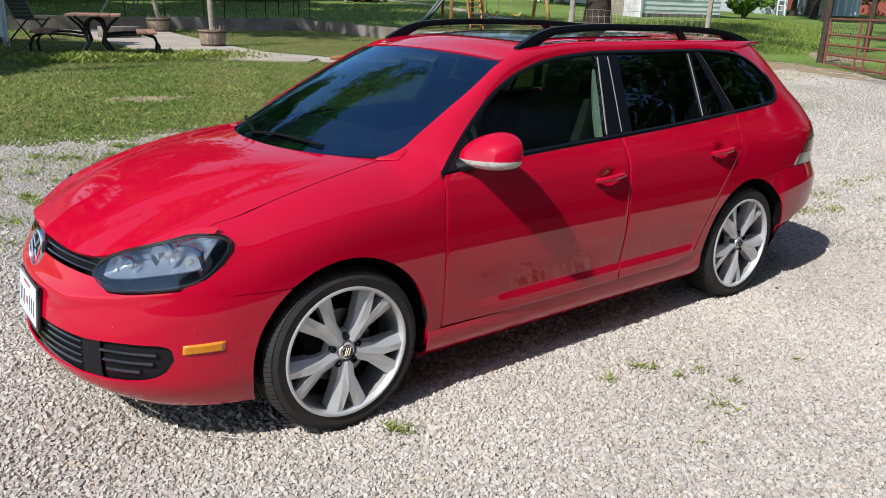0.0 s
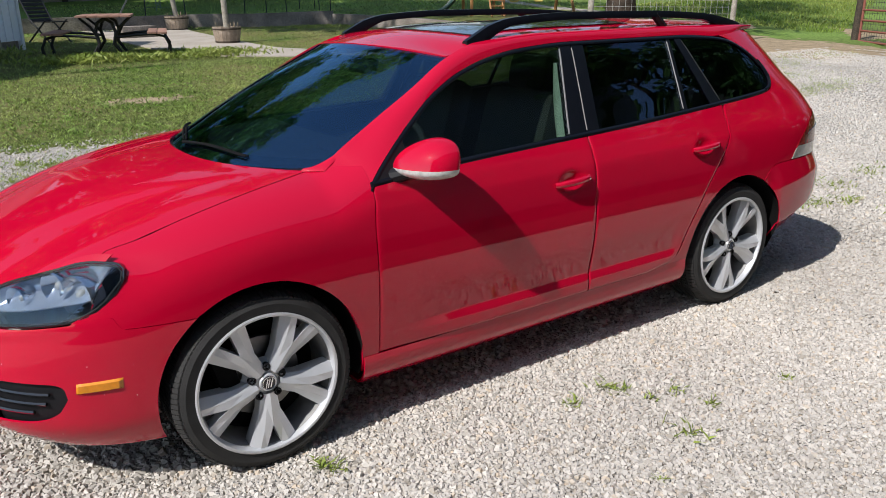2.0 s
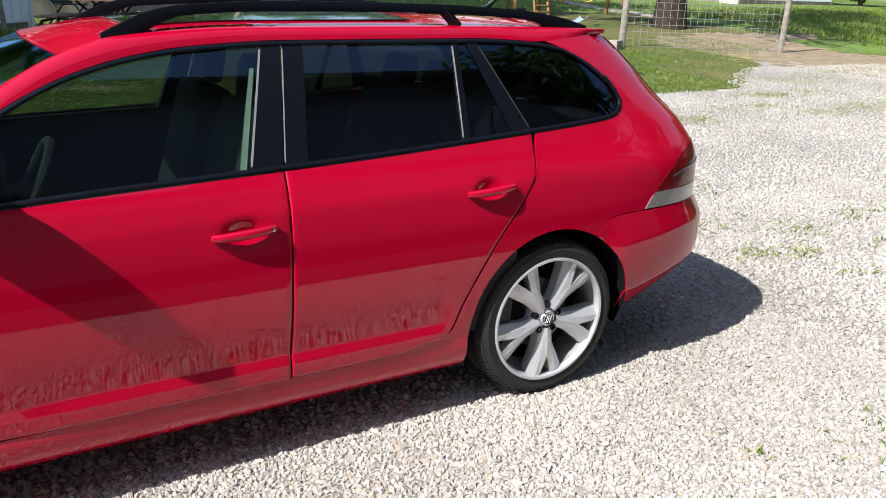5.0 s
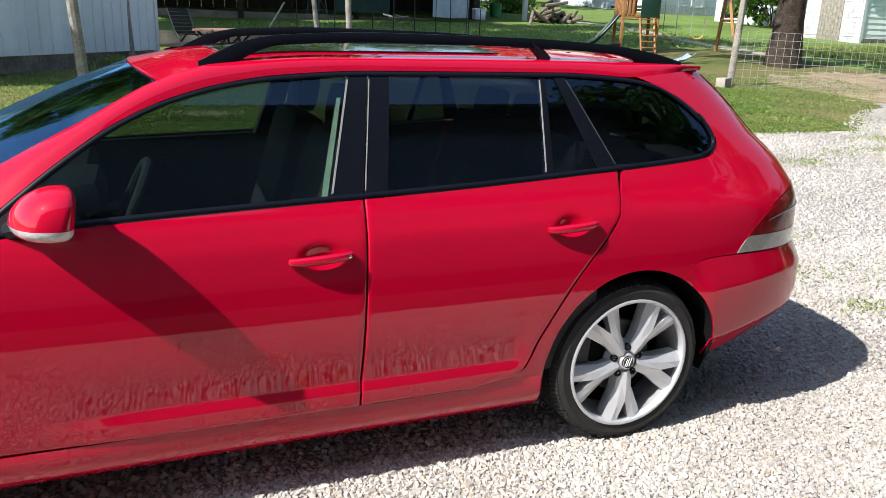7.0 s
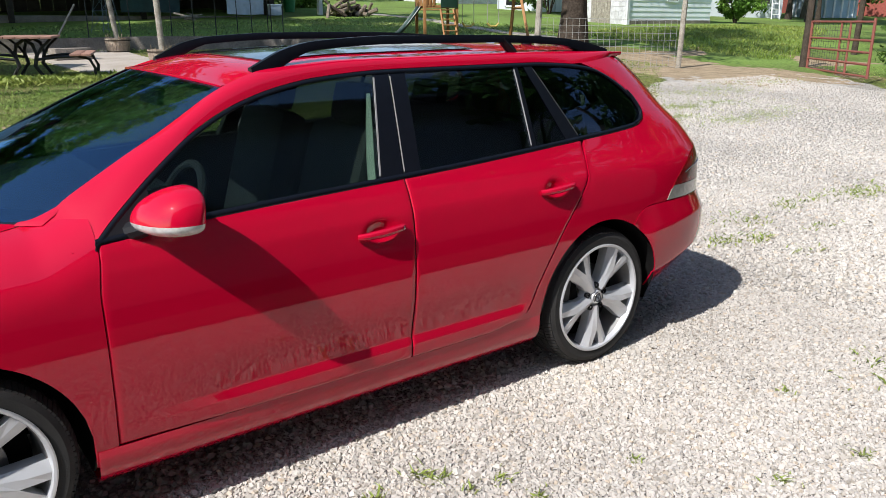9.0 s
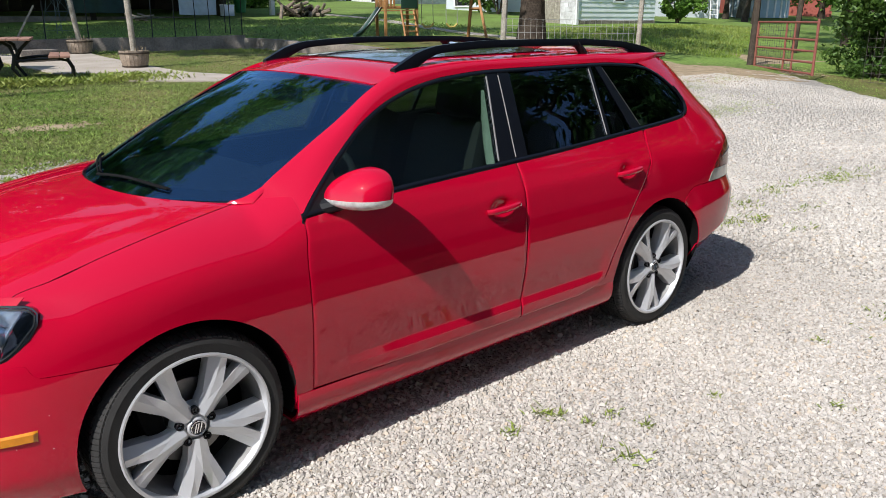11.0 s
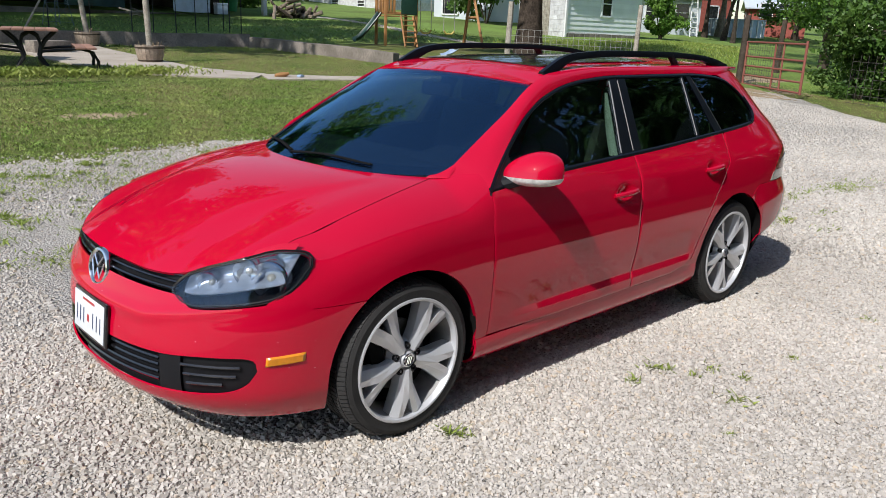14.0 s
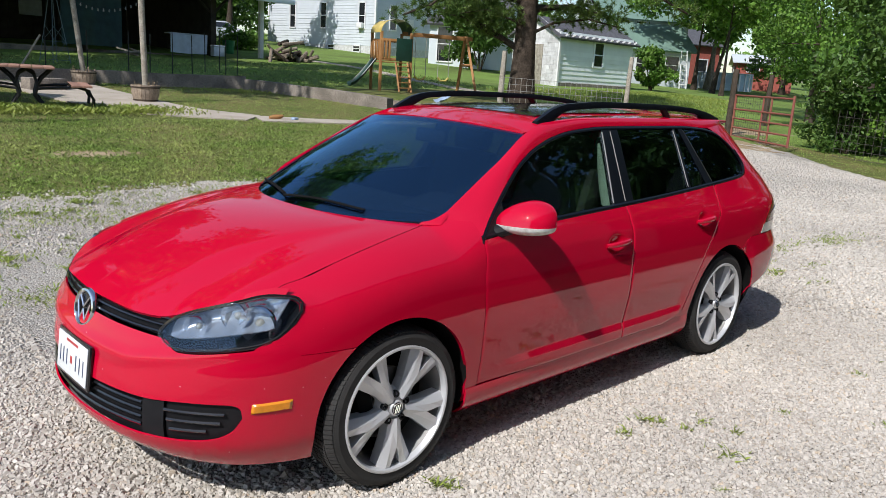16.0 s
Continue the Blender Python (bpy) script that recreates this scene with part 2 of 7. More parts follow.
# ---- the car: surfaces shared by its panels ----
wide = smooth((0.14, 0.77), (0.20, 0.815), (0.25, 0.842), (0.30, 0.862), (0.45, 0.880), (0.62, 0.888), (0.75, 0.881), (0.85, 0.866),
              (0.90, 0.853), (0.945, 0.830), (1.00, 0.795), (1.20, 0.688), (1.38, 0.588), (1.46, 0.53))
nose_x = smooth((0.14, -0.75), (0.20, -0.84), (0.26, -0.895), (0.32, -0.916), (0.42, -0.909), (0.54, -0.890), (0.61, -0.868), (0.66, -0.845), (0.70, -0.825), (0.80, -0.735), (0.95, -0.5))
tail_x = smooth((0.18, 3.50), (0.30, 3.61), (0.45, 3.695), (0.62, 3.69), (0.70, 3.665), (0.80, 3.64), (0.95, 3.604), (1.05, 3.543), (1.15, 3.433), (1.30, 3.307), (1.42, 3.16))
NF = 6.6


nr = smooth((0.30, 6.5), (0.55, 9.6), (0.70, 9.6), (1.0, 12.9), (1.30, 10.3))  # how square the tail is in plan
REAR_A = 0.95  # how far round the tail the glass of the tailgate reaches


belt = smooth((0.43, 0.938), (0.77, 0.965), (1.53, 0.998), (1.86, 1.012), (2.51, 1.05), (2.80, 1.070), (2.93, 1.086), (3.0, 1.14))
top_line = smooth((0.44, 0.945), (0.53, 1.02), (0.68, 1.135), (0.83, 1.232), (0.99, 1.302), (1.16, 1.347), (1.33, 1.371), (1.62, 1.386),
                  (2.36, 1.388), (2.60, 1.376), (2.74, 1.355), (2.87, 1.295), (2.95, 1.23), (3.0, 1.15))
rear_seam = smooth((0.31, 2.03), (0.335, 2.08), (0.36, 2.125), (0.47, 2.175), (0.66, 2.29), (0.76, 2.37), (0.84, 2.44), (0.93, 2.50), (1.05, 2.52))
ARCH_F, ARCH_R = (0.0, 0.33, 0.365), (2.585, 0.325, 0.375)


def half(x, z):
    """Half the car's width at a length and a height."""
    w = wide(z)
    if x < 0.8:
        t = min(1, (0.8 - x) / (0.8 - nose_x(z)))
        return w * math.sqrt(max(0, 1 - t ** NF))
    if x > 1.8:
        t = min(1, (x - 1.8) / (tail_x(z) - 1.8))
        return w * math.sqrt(max(0, 1 - t ** nr(z)))
    return w


def nose(a, z, out=0.0):
    """A point of the front, a radians round from its middle; a below zero is the driver's side."""
    return Vector((0.8 - (0.8 - nose_x(z)) * math.cos(a) ** (2 / NF) - out * math.cos(a), (wide(z) + out) * math.sin(a), z))


def tail(a, z, out=0.0):
    return Vector((1.8 + (tail_x(z) - 1.8) * math.cos(a) ** (2 / nr(z)) + out * math.cos(a), (wide(z) + out) * math.sin(a), z))


def hood_edge(x):
    """The seam between bonnet and wing: half width and height at a length."""
    if x > 0.30:
        t = (x - 0.30) / 0.15
        return lerp(0.632, 0.70, t), lerp(0.985, 1.03, t)
    v = (x + 0.48) / 0.78
    return 0.69 + 0.03 * math.sin(math.pi * max(v, 0)) - 0.058 * v, 0.815 + 0.17 * v + 0.022 * math.sin(math.pi * max(v, 0))


def wing(x, w, s):
    """The wing's skin: w up to 1 is the flank, 1 to 2 the rounded top that meets the bonnet."""
    ye, ze = hood_edge(x)
    hb = ze - 0.19
    if w <= 1:
        return None
    t = w - 1
    lean = (half(x, hb) - half(x, hb - 0.02)) / 0.02
    a, c, e = (half(x, hb), hb), (half(x, hb) + lean * 0.145, ze - 0.045), (ye, ze)
    y = a[0] * (1 - t) ** 2 + 2 * c[0] * t * (1 - t) + e[0] * t * t
    z = a[1] * (1 - t) ** 2 + 2 * c[1] * t * (1 - t) + e[1] * t * t
    return Vector((x, s * y, z))


def door_skin(x, z, s, handle=None):
    y = half(x, z)
    # Pressed ledge along the foot of the doors: hollow above it, a crisp shelf, then a near-upright face.
    fade = step(0.46, 0.92, x) * (1 - step(2.07, 2.15, x))
    shelf = min(1.0, max(0.0, (0.402 - z) / 0.034))
    fill = 0.9 * max(0.0, wide(0.37) - wide(min(z, 0.37)))
    y += fade * ((0.005 + fill) * shelf - 0.008 * (1 - step(0.405, 0.56, z)) * (1 - shelf))
    y -= 0.003 * math.exp(-((z - (0.895 + 0.022 * (x - 0.5))) / 0.02) ** 2)
    if handle:
        r = math.hypot((x - handle[0]) / 0.078, (z - handle[1]) / 0.048)
        y -= 0.022 * (1 - step(0.20, 1.08, r))
    return Vector((x, s * y, z))


def b_seam(z):
    return 1.52 + 0.045 * (z - 0.31) if z < 0.99 else 1.55 + 0.18 * (z - 0.99)


MID = (1.35, 0.0, 0.62)


def door_mirror(car, sd):
    mirror = new("door_mirror")
    mirror.parent = car
    mirror["label"] = "red door mirror with clear indicator strip"
    bm = bmesh.new()

    def shell(u, v):
        th, ph = 2 * math.pi * u, math.pi * v
        e = lambda c, p: math.copysign(abs(c) ** p, c)
        y = e(math.cos(ph), 0.85)
        r = abs(math.sin(ph)) ** 0.8
        x = e(math.cos(th), 0.8) * r
        z = e(math.sin(th), 0.85) * r
        zz = 0.104 * z if z > 0 else 0.044 * z
        zz *= 1 - 0.22 * max(0, y)
        xx = 0.093 * x if x < 0 else 0.054 * x
        xx += 0.036 * max(0, z) ** 1.5
        return Vector((0.640 + xx - 0.02 * y + 0.03 * (0.5 - 0.5 * y), sd * (0.888 - 0.120 * y), 0.998 + zz - 0.004 * y))
    sheet(bm, lambda u, v: shell(u * 0.5, v), 20, 20)
    bmesh.ops.remove_doubles(bm, verts=bm.verts, dist=1e-4)
    part("mirror_shell", bm, PAINT, mirror)
    bm = bmesh.new()
    sheet(bm, lambda u, v: shell(0.5 + 0.5 * u, v), 16, 20)
    bmesh.ops.remove_doubles(bm, verts=bm.verts, dist=1e-4)
    part("indicator_strip", bm, MIRROR_LENS, mirror, "clear indicator lens")
    bm = bmesh.new()
    rod(bm, [(0.55, sd * 0.79, 0.955), (0.57, sd * 0.82, 0.968), (0.61, sd * 0.86, 0.982), (0.65, sd * 0.90, 0.988)], lambda t: 0.034 - 0.016 * t, 10)
    part("mirror_foot", bm, BLACK, mirror)
    bm = bmesh.new()
    block(bm, (0.004, 0.18, 0.095), (0.700, sd * 0.885, 1.030), (0, 0, sd * 8), 0.0015)
    part("mirror_glass", bm, CHROME, mirror)


def build_car():
    car = thing("estate_car", "glossy red compact estate car with black roof rails parked on gravel", "car")
    S = -1  # the driver's side

    # Bonnet.
    bm = bmesh.new()
    front_x = smooth((0.0, -0.832), (0.3, -0.805), (0.47, -0.735), (0.60, -0.61), (0.69, -0.48))
    front_z = smooth((0.0, 0.728), (0.42, 0.728), (0.50, 0.745), (0.60, 0.79), (0.69, 0.815))

    def hood(u, v):
        k = 2 * u - 1
        q = abs(k)
        yf = 0.69 * q
        yr = 0.632 * q
        y = lerp(yf, yr, v) + 0.03 * math.sin(math.pi * v) * q
        x = lerp(front_x(yf), 0.04 + 0.26 * q ** 2.4, v)
        zc = lerp(front_z(yf), 0.992 - 0.007 * q ** 2, v) + (0.052 - 0.03 * q ** 3) * math.sin(math.pi * v)
        yc = lerp(0.24, 0.52, v)
        zc += 0.010 * (1 - step(yc - 0.035, yc + 0.05, y)) * math.sin(math.pi * min(1, v * 1.05)) ** 0.7
        zc -= 0.012 * (1 - v) ** 14
        y -= 0.0045 * q ** 10
        return Vector((x, y * (1 if k > 0 else -1), zc))
    sheet(bm, hood, 64, 34)
    part("bonnet", thick(bm, -0.012, MID), PAINT, car, "glossy red bonnet with small stone chips")

    # Front bumper skin, above and below its long air opening.
    seam_low = lambda y: smooth((0.0, 0.655), (0.44, 0.652), (0.53, 0.618), (0.70, 0.642), (0.765, 0.664), (0.80, 0.622), (0.9, 0.62))(y)
    open_top = smooth((0.0, 0.432), (0.45, 0.438), (0.62, 0.452), (0.715, 0.455), (0.736, 0.449), (0.748, 0.430), (0.752, 0.404))
    open_low = smooth((0.0, 0.305), (0.40, 0.298), (0.55, 0.303), (0.66, 0.314), (0.705, 0.327), (0.738, 0.357), (0.752, 0.404))

    def arch_a(z):
        xe = ARCH_F[0] - math.sqrt(max(0.0001, ARCH_F[2] ** 2 - (z - ARCH_F[1]) ** 2))
        t = (0.8 - xe) / (0.8 - nose_x(z))
        return math.acos(t ** (NF / 2))

    def bumper(upper):
        def f(u, v):
            k = 2 * u - 1
            q = math.sin(abs(k) * math.pi / 2) * 0.35 + abs(k) * 0.65
            y = min(0.9, wide(0.45) * math.sin(q * arch_a(0.45)))
            z = lerp(open_top(y), seam_low(y), v) if upper else lerp(0.165 + 0.02 * q, open_low(y), v)
            a = q * arch_a(z)
            p = nose(a * (1 if k > 0 else -1), z)
            # Fold line under the lamps and a lip at the foot.
            fold = 0.56 + 0.10 * max(0, y - 0.35) / 0.45
            p.x -= 0.012 * math.exp(-((z - fold) / 0.022) ** 2) * math.cos(a)
            return p
        return f
    bm = bmesh.new()
    sheet(bm, bumper(True), 160, 14)
    sheet(bm, bumper(False), 160, 8)
    front = part("front_bumper", thick(bm, -0.007, MID), PAINT, car, "red front bumper with scuffed corner")
    # Black insert of the opening with slats.
    bm = bmesh.new()

    def insert(u, v):
        k = 2 * u - 1
        q = abs(k)
        y = 0.744 * q
        z = lerp(open_low(y) - 0.016, open_top(y) + 0.012, v)
        a = math.asin(min(1, y / wide(z)))
        p = nose(a * (1 if k > 0 else -1), z)
        p.x += 0.022
        return p
    sheet(bm, insert, 48, 6)
    part("air_intake", thick(bm, -0.01, MID), BLACK, car, "black plastic lower air intake")
    for z, y0, y1, dx in [(0.335, 0.0, 0.44, 0.012), (0.362, 0.0, 0.44, 0.012), (0.389, 0.0, 0.44, 0.012), (0.414, 0.0, 0.44, 0.012)]:
        bm = bmesh.new()
        pts = []
        for i in range(21):
            y = lerp(-y1, y1, i / 20)
            p = nose(math.asin(y / wide(z)), z)
            pts.append((p.x + dx, y, z))
        rod(bm, pts, 0.007, 6)
        part("grille_slat", bm, GLOSS_BLACK, car)
    for sd in (-1, 1):
        for z, y0, y1 in [(0.345, 0.55, 0.66), (0.378, 0.54, 0.695), (0.411, 0.53, 0.705)]:
            bm = bmesh.new()
            pts = []
            for i in range(13):
                y = sd * lerp(y0, y1, i / 12)
                p = nose(math.asin(y / wide(z)), z)
                pts.append((p.x + 0.010, y, z + 0.006 * i / 12))
            rod(bm, pts, 0.0065, 6)
            part("grille_slat", bm, GLOSS_BLACK, car)
        bm = bmesh.new()

        def cheek(u, v):
            y = lerp(0.445, 0.53, u)
            z = lerp(open_low(y), open_top(y), v)
            p = nose(sd * math.asin(y / wide(z)), z)
            p.x += 0.008
            return p
        sheet(bm, cheek, 3, 4)
        part("grille_cheek", thick(bm, 0.008, MID), BLACK, car)
    # Narrow upper grille under the bonnet's lip.
    bm = bmesh.new()

    def grille(u, v):
        y = lerp(-0.485, 0.485, u)
        z = lerp(0.650, 0.728, v)
        if abs(y) > 0.42:
            z = lerp(0.650 - 0.02 * (abs(y) - 0.42) / 0.06, 0.728 + 0.004, v)
        p = nose(math.asin(y / wide(z)), z)
        p.x += 0.03 - 0.012 * v
        return p
    sheet(bm, grille, 32, 4)
    part("upper_grille", thick(bm, -0.01, MID), BLACK, car)
    for z in (0.668, 0.690, 0.712):
        bm = bmesh.new()
        pts = []
        for i in range(25):
            y = lerp(-0.475, 0.475, i / 24)
            p = nose(math.asin(y / wide(z)), z)
            pts.append((p.x + 0.008, y, z))
        rod(bm, pts, 0.008, 6, flat=0.7)
        part("grille_slat", bm, GLOSS_BLACK, car)
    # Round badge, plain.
    bm = bmesh.new()
    lathe(bm, [(0.0, 0.0), (0.056, 0.0), (0.058, -0.008), (0.064, -0.014), (0.072, -0.012), (0.076, -0.007), (0.077, 0.001), (0.074, 0.008), (0.0, 0.008)], "x", (0, 0, 0), 40)
    badge = part("badge", bm, CHROME, car, "round chrome badge")
    badge.matrix_basis = pose(-0.852, -0.006, 0.652, 0, 12, 6)
    bm = bmesh.new()
    lathe(bm, [(0.0, -0.004), (0.055, -0.004), (0.055, 0.0)], "x", (0, 0, 0), 32)
    part("badge_field", bm, GLOSS_BLACK, badge)
    for y0, z0, y1, z1 in [(-0.032, 0.042, 0.0, 0.004), (0.032, 0.042, 0.0, 0.004), (-0.046, 0.020, -0.020, -0.046), (0.046, 0.020, 0.020, -0.046),
                           (-0.020, -0.046, 0.0, -0.006), (0.020, -0.046, 0.0, -0.006)]:
        bm = bmesh.new()
        rod(bm, [(-0.009, y0, z0), (-0.009, y1, z1)], 0.0052, 6)
        part("badge_bar", bm, CHROME, badge)

    # Number plate in its black frame: plain bars for its characters.
    plate = new("number_plate")
    plate.parent = car
    plate.matrix_basis = pose(-0.903, -0.012, 0.462, 0, 6, 0)
    bm = bmesh.new()
    block(bm, (0.016, 0.325, 0.175), bevel=0.006)
    part("plate_frame", bm, GLOSS_BLACK, plate)
    bm = bmesh.new()
    block(bm, (0.004, 0.302, 0.150), (-0.010, 0, 0), bevel=0.0015)
    part("plate_panel", bm, WHITE, plate, "white number plate with plain dark bars")
    for y, h, w, m in [(0.118, 0.062, 0.007, NAVY), (0.085, 0.062, 0.008, NAVY), (0.050, 0.062, 0.008, NAVY), (0.004, 0.028, 0.020, PLATE_RED),
                       (-0.045, 0.062, 0.008, NAVY), (-0.082, 0.062, 0.008, NAVY), (-0.118, 0.062, 0.007, NAVY), (0.0, 0.010, 0.12, PLATE_RED)]:
        bm = bmesh.new()
        block(bm, (0.001, w, h), (-0.0128, y, 0.058 if w > 0.1 else -0.010))
        part("plate_bar", bm, m, plate)

    # Head lamps.
    low = smooth((0.538, 0.662), (0.60, 0.633), (0.656, 0.622), (0.80, 0.632), (0.927, 0.645), (1.03, 0.662), (1.09, 0.69), (1.135, 0.745))
    upp = smooth((0.538, 0.668), (0.583, 0.716), (0.66, 0.748), (0.75, 0.772), (0.86, 0.799), (0.91, 0.812), (0.968, 0.818), (1.06, 0.816), (1.11, 0.800), (1.135, 0.765))
    upp_near = upp
    for sd in (-1, 1):
        upp = upp_near if sd < 0 else (lambda a: max(upp_near(a) - 0.042, low(a) + 0.004))
        lamp = new("headlamp")
        lamp.parent = car
        lamp["label"] = "clear headlamp with dark housing"
        bm = bmesh.new()

        def lens(u, v):
            a = lerp(0.538, 1.135, u)
            return nose(sd * a, lerp(low(a), upp(a), v), 0.002)
        sheet(bm, lens, 28, 10)
        part("lens", thick(bm, -0.004, MID), LENS, lamp)
        bm = bmesh.new()

        def bowl(u, v):
            a = lerp(0.545, 1.13, u)
            p = nose(sd * a, lerp(low(a), upp(a), v), 0.0)
            d = 0.13 * math.sin(math.pi * min(1, u * 1.02)) ** 0.45 * math.sin(math.pi * v) ** 0.35
            return p + Vector((d * 0.8, -sd * d * 0.6, 0))
        sheet(bm, bowl, 26, 12)
        part("lamp_housing", thick(bm, 0.006, MID), GLOSS_BLACK, lamp)
        bm = bmesh.new()

        def bezel(u, v):
            a = lerp(0.60, 1.055, u)
            p = nose(sd * a, lerp(lerp(low(a), upp(a), 0.30), upp(a) - 0.006, v), -0.012)
            d = 0.062 * math.sin(math.pi * u) ** 0.5 * math.sin(math.pi * v) ** 0.5
            return p + Vector((d * 0.8, -sd * d * 0.6, 0))
        sheet(bm, bezel, 20, 10)
        part("reflector_panel", thick(bm, 0.004, MID), LAMP_SILVER, lamp, "silvered reflector panel")
        bm = bmesh.new()
        ring = []
        for i in range(60):
            t = i / 60
            if t < 0.5:
                a = lerp(0.545, 1.128, t * 2)
                ring.append(nose(sd * a, low(a) + 0.005, -0.001))
            else:
                a = lerp(1.128, 0.545, t * 2 - 1)
                ring.append(nose(sd * a, upp(a) - 0.005, -0.001))
        rod(bm, ring + [ring[0]], 0.0032, 6, caps=False)
        part("lamp_rim", bm, BLACK, lamp)
        for a, z, r, m in [(0.985, 0.716, 0.068, CHROME), (0.86, 0.738, 0.050, CHROME), (0.70, 0.690, 0.042, CHROME)]:
            bm = bmesh.new()
            lathe(bm, [(0.012, 0.05), (r * 0.5, 0.042), (r * 0.8, 0.02), (r * 0.95, 0.0), (r, -0.004), (r * 1.03, 0.0), (r * 1.03, 0.05)], "x", (0, 0, 0), 28)
            refl = part("reflector", bm, m, lamp, "round chrome reflector")
            p = nose(sd * a, z, -0.034)
            refl.matrix_basis = pose(*p, 0, 0, -sd * 30)
            bm = bmesh.new()
            bmesh.ops.create_icosphere(bm, subdivisions=2, radius=r * 0.3)
            bulb = part("bulb", bm, CLEAR_LENS, lamp)
            bulb.matrix_basis = pose(p.x + 0.02, p.y - sd * 0.01, p.z)
        # Painted web that closes the corner between lamp, bonnet and wing.
        bm = bmesh.new()
        sheet(bm, lambda u, v: nose(sd * lerp(0.84, 1.02, u), upp(lerp(0.84, 1.02, u)) - 0.004 + 0.026 * v, -0.007), 8, 3)
        part("lamp_web", thick(bm, -0.003, MID), PAINT, car)
        # Amber side marker.
        bm = bmesh.new()

        def marker(u, v):
            a0, a1 = 1.05, 1.20
            a = lerp(a0, a1, u)
            z = lerp(0.421, 0.457, v) + 0.01 * u
            q = min(u, 1 - u, v * 0.35, (1 - v) * 0.35)
            return nose(sd * a, z, 0.008 * min(1, q / 0.05))
        sheet(bm, marker, 14, 6)
        part("side_marker", bm, AMBER, car, "amber side marker lens")

    for sd in (-1, 1):
        # Front wing with its wheel arch.
        bm = bmesh.new()
        xs = sorted(set([-0.47 + 0.9228 * i / 44 for i in range(45)] + [0.3625, 0.3675]))

        def foot(x):
            dx = x - ARCH_F[0]
            arch = ARCH_F[1] + math.sqrt(max(0, ARCH_F[2] ** 2 - dx * dx))
            if dx >= ARCH_F[2]:
                return 0.25
            return max(arch, 0.624) if x < 0 else arch
        cols = []
        lamp_back = smooth((0.61, 1.02), (0.64, 1.0), (0.664, 1.035), (0.69, 1.09), (0.745, 1.137), (0.785, 1.127), (0.803, 1.11), (0.815, 1.06), (0.825, 0.97), (0.84, 0.89))

        def to_lamp(p):
            """Draws the wing's front edge up to the lamp's rear edge."""
            k = 1 - step(-0.47, -0.20, p.x)
            xn = p.x + k * (nose(lamp_back(p.z), p.z).x - 0.001 + 0.47)
            y = p.y * half(xn, p.z) / half(p.x, p.z)
            return Vector((xn - 0.020 * (1 - step(0.78, 0.95, p.z)) * step(0.36, 0.45, p.x), y, p.z))
        for x in xs:
            ye, ze = hood_edge(x)
            hb = ze - 0.19
            z0 = foot(x)
            col = [bm.verts.new(to_lamp(Vector((x, sd * half(x, lerp(z0, hb, j / 14)), lerp(z0, hb, j / 14))))) for j in range(15)]
            col += [bm.verts.new(to_lamp(wing(x, 1 + j / 12, sd))) for j in range(1, 13)]
            cols.append(col)
        for a, b in zip(cols, cols[1:]):
            for j in range(len(a) - 1):
                bm.faces.new((a[j], b[j], b[j + 1], a[j + 1]))
        part("front_wing", thick(bm, -0.02, MID), PAINT, car)
        # Dark rod laid on the seam, standing in for the shade in its gap.
        bm = bmesh.new()
        seam = [(lerp(-0.435, 0.29, i / 30), *hood_edge(lerp(-0.435, 0.29, i / 30))) for i in range(31)]
        rod(bm, [to_lamp(Vector((x, sd * y, z))) + Vector((0, -sd * 0.001, 0.0010 if sd < 0 else -0.004)) for x, y, z in seam], 0.0010, 5)
        part("bonnet_seam", bm, DARK, car)

        # Doors, with dished handle wells.
        for name, xl, xr, zlo, hnd in [("front_door", lambda z: 0.4555 - 0.020 * (1 - step(0.78, 0.95, z)), lambda z: b_seam(z) - 0.0018, 0.316, (1.395, 0.836)),
                                       ("rear_door", lambda z: b_seam(z) + 0.0018, lambda z: rear_seam(z) - 0.002, 0.317, (2.288, 0.878))]:
            bm = bmesh.new()

            # Columns and rows draw together at the rounded edges and at the ledge.
            us = [0.0, 0.0015, 0.0035, 0.0065] + [lerp(0.0065, 0.9935, i / 72) for i in range(1, 73)] + [0.9965, 0.9985, 1.0]
            vs = ([0.0, 0.006, 0.014] + [lerp(0.014, 0.066, i / 4) for i in range(1, 5)] + [lerp(0.066, 0.15, i / 12) for i in range(1, 13)]
                  + [lerp(0.15, 0.99, i / 46) for i in range(1, 47)] + [1.0])

            def skin(u, v):
                u, v = us[round(u * (len(us) - 1))], vs[round(v * (len(vs) - 1))]
                x = lerp(xl(0.6), xr(0.6), u)
                for _ in range(3):
                    z = lerp(zlo + (0.02 * step(1.9, 2.08, x) if "rear" in name else 0), belt(x), v)
                    x = lerp(xl(z), xr(z), u)
                p = door_skin(x, z, sd, hnd)
                edge = min(u, 1 - u) * 1.05
                p.y -= sd * (0.0055 * max(0.0, 1 - edge / 0.007) ** 2 + 0.004 * max(0.0, 1 - v / 0.014) ** 2)
                return p
            sheet(bm, skin, len(us) - 1, len(vs) - 1)
            door = part(name, thick(bm, -0.02, MID), PAINT, car, "red door with dished handle")
            bm = bmesh.new()
            hx, hz = hnd
            pts = []
            for i in range(15):
                t = i / 14
                x = lerp(hx - 0.098, hx + 0.094, t)
                y = half(x, hz) + 0.004 + 0.020 * math.sin(math.pi * min(1, max(0, t))) ** 0.5
                pts.append((x, sd * y, hz - 0.004 + 0.012 * t))
            rod(bm, pts, lambda t: 0.0065 + 0.0085 * math.sin(math.pi * (0.08 + 0.84 * t)) ** 0.5, 10)
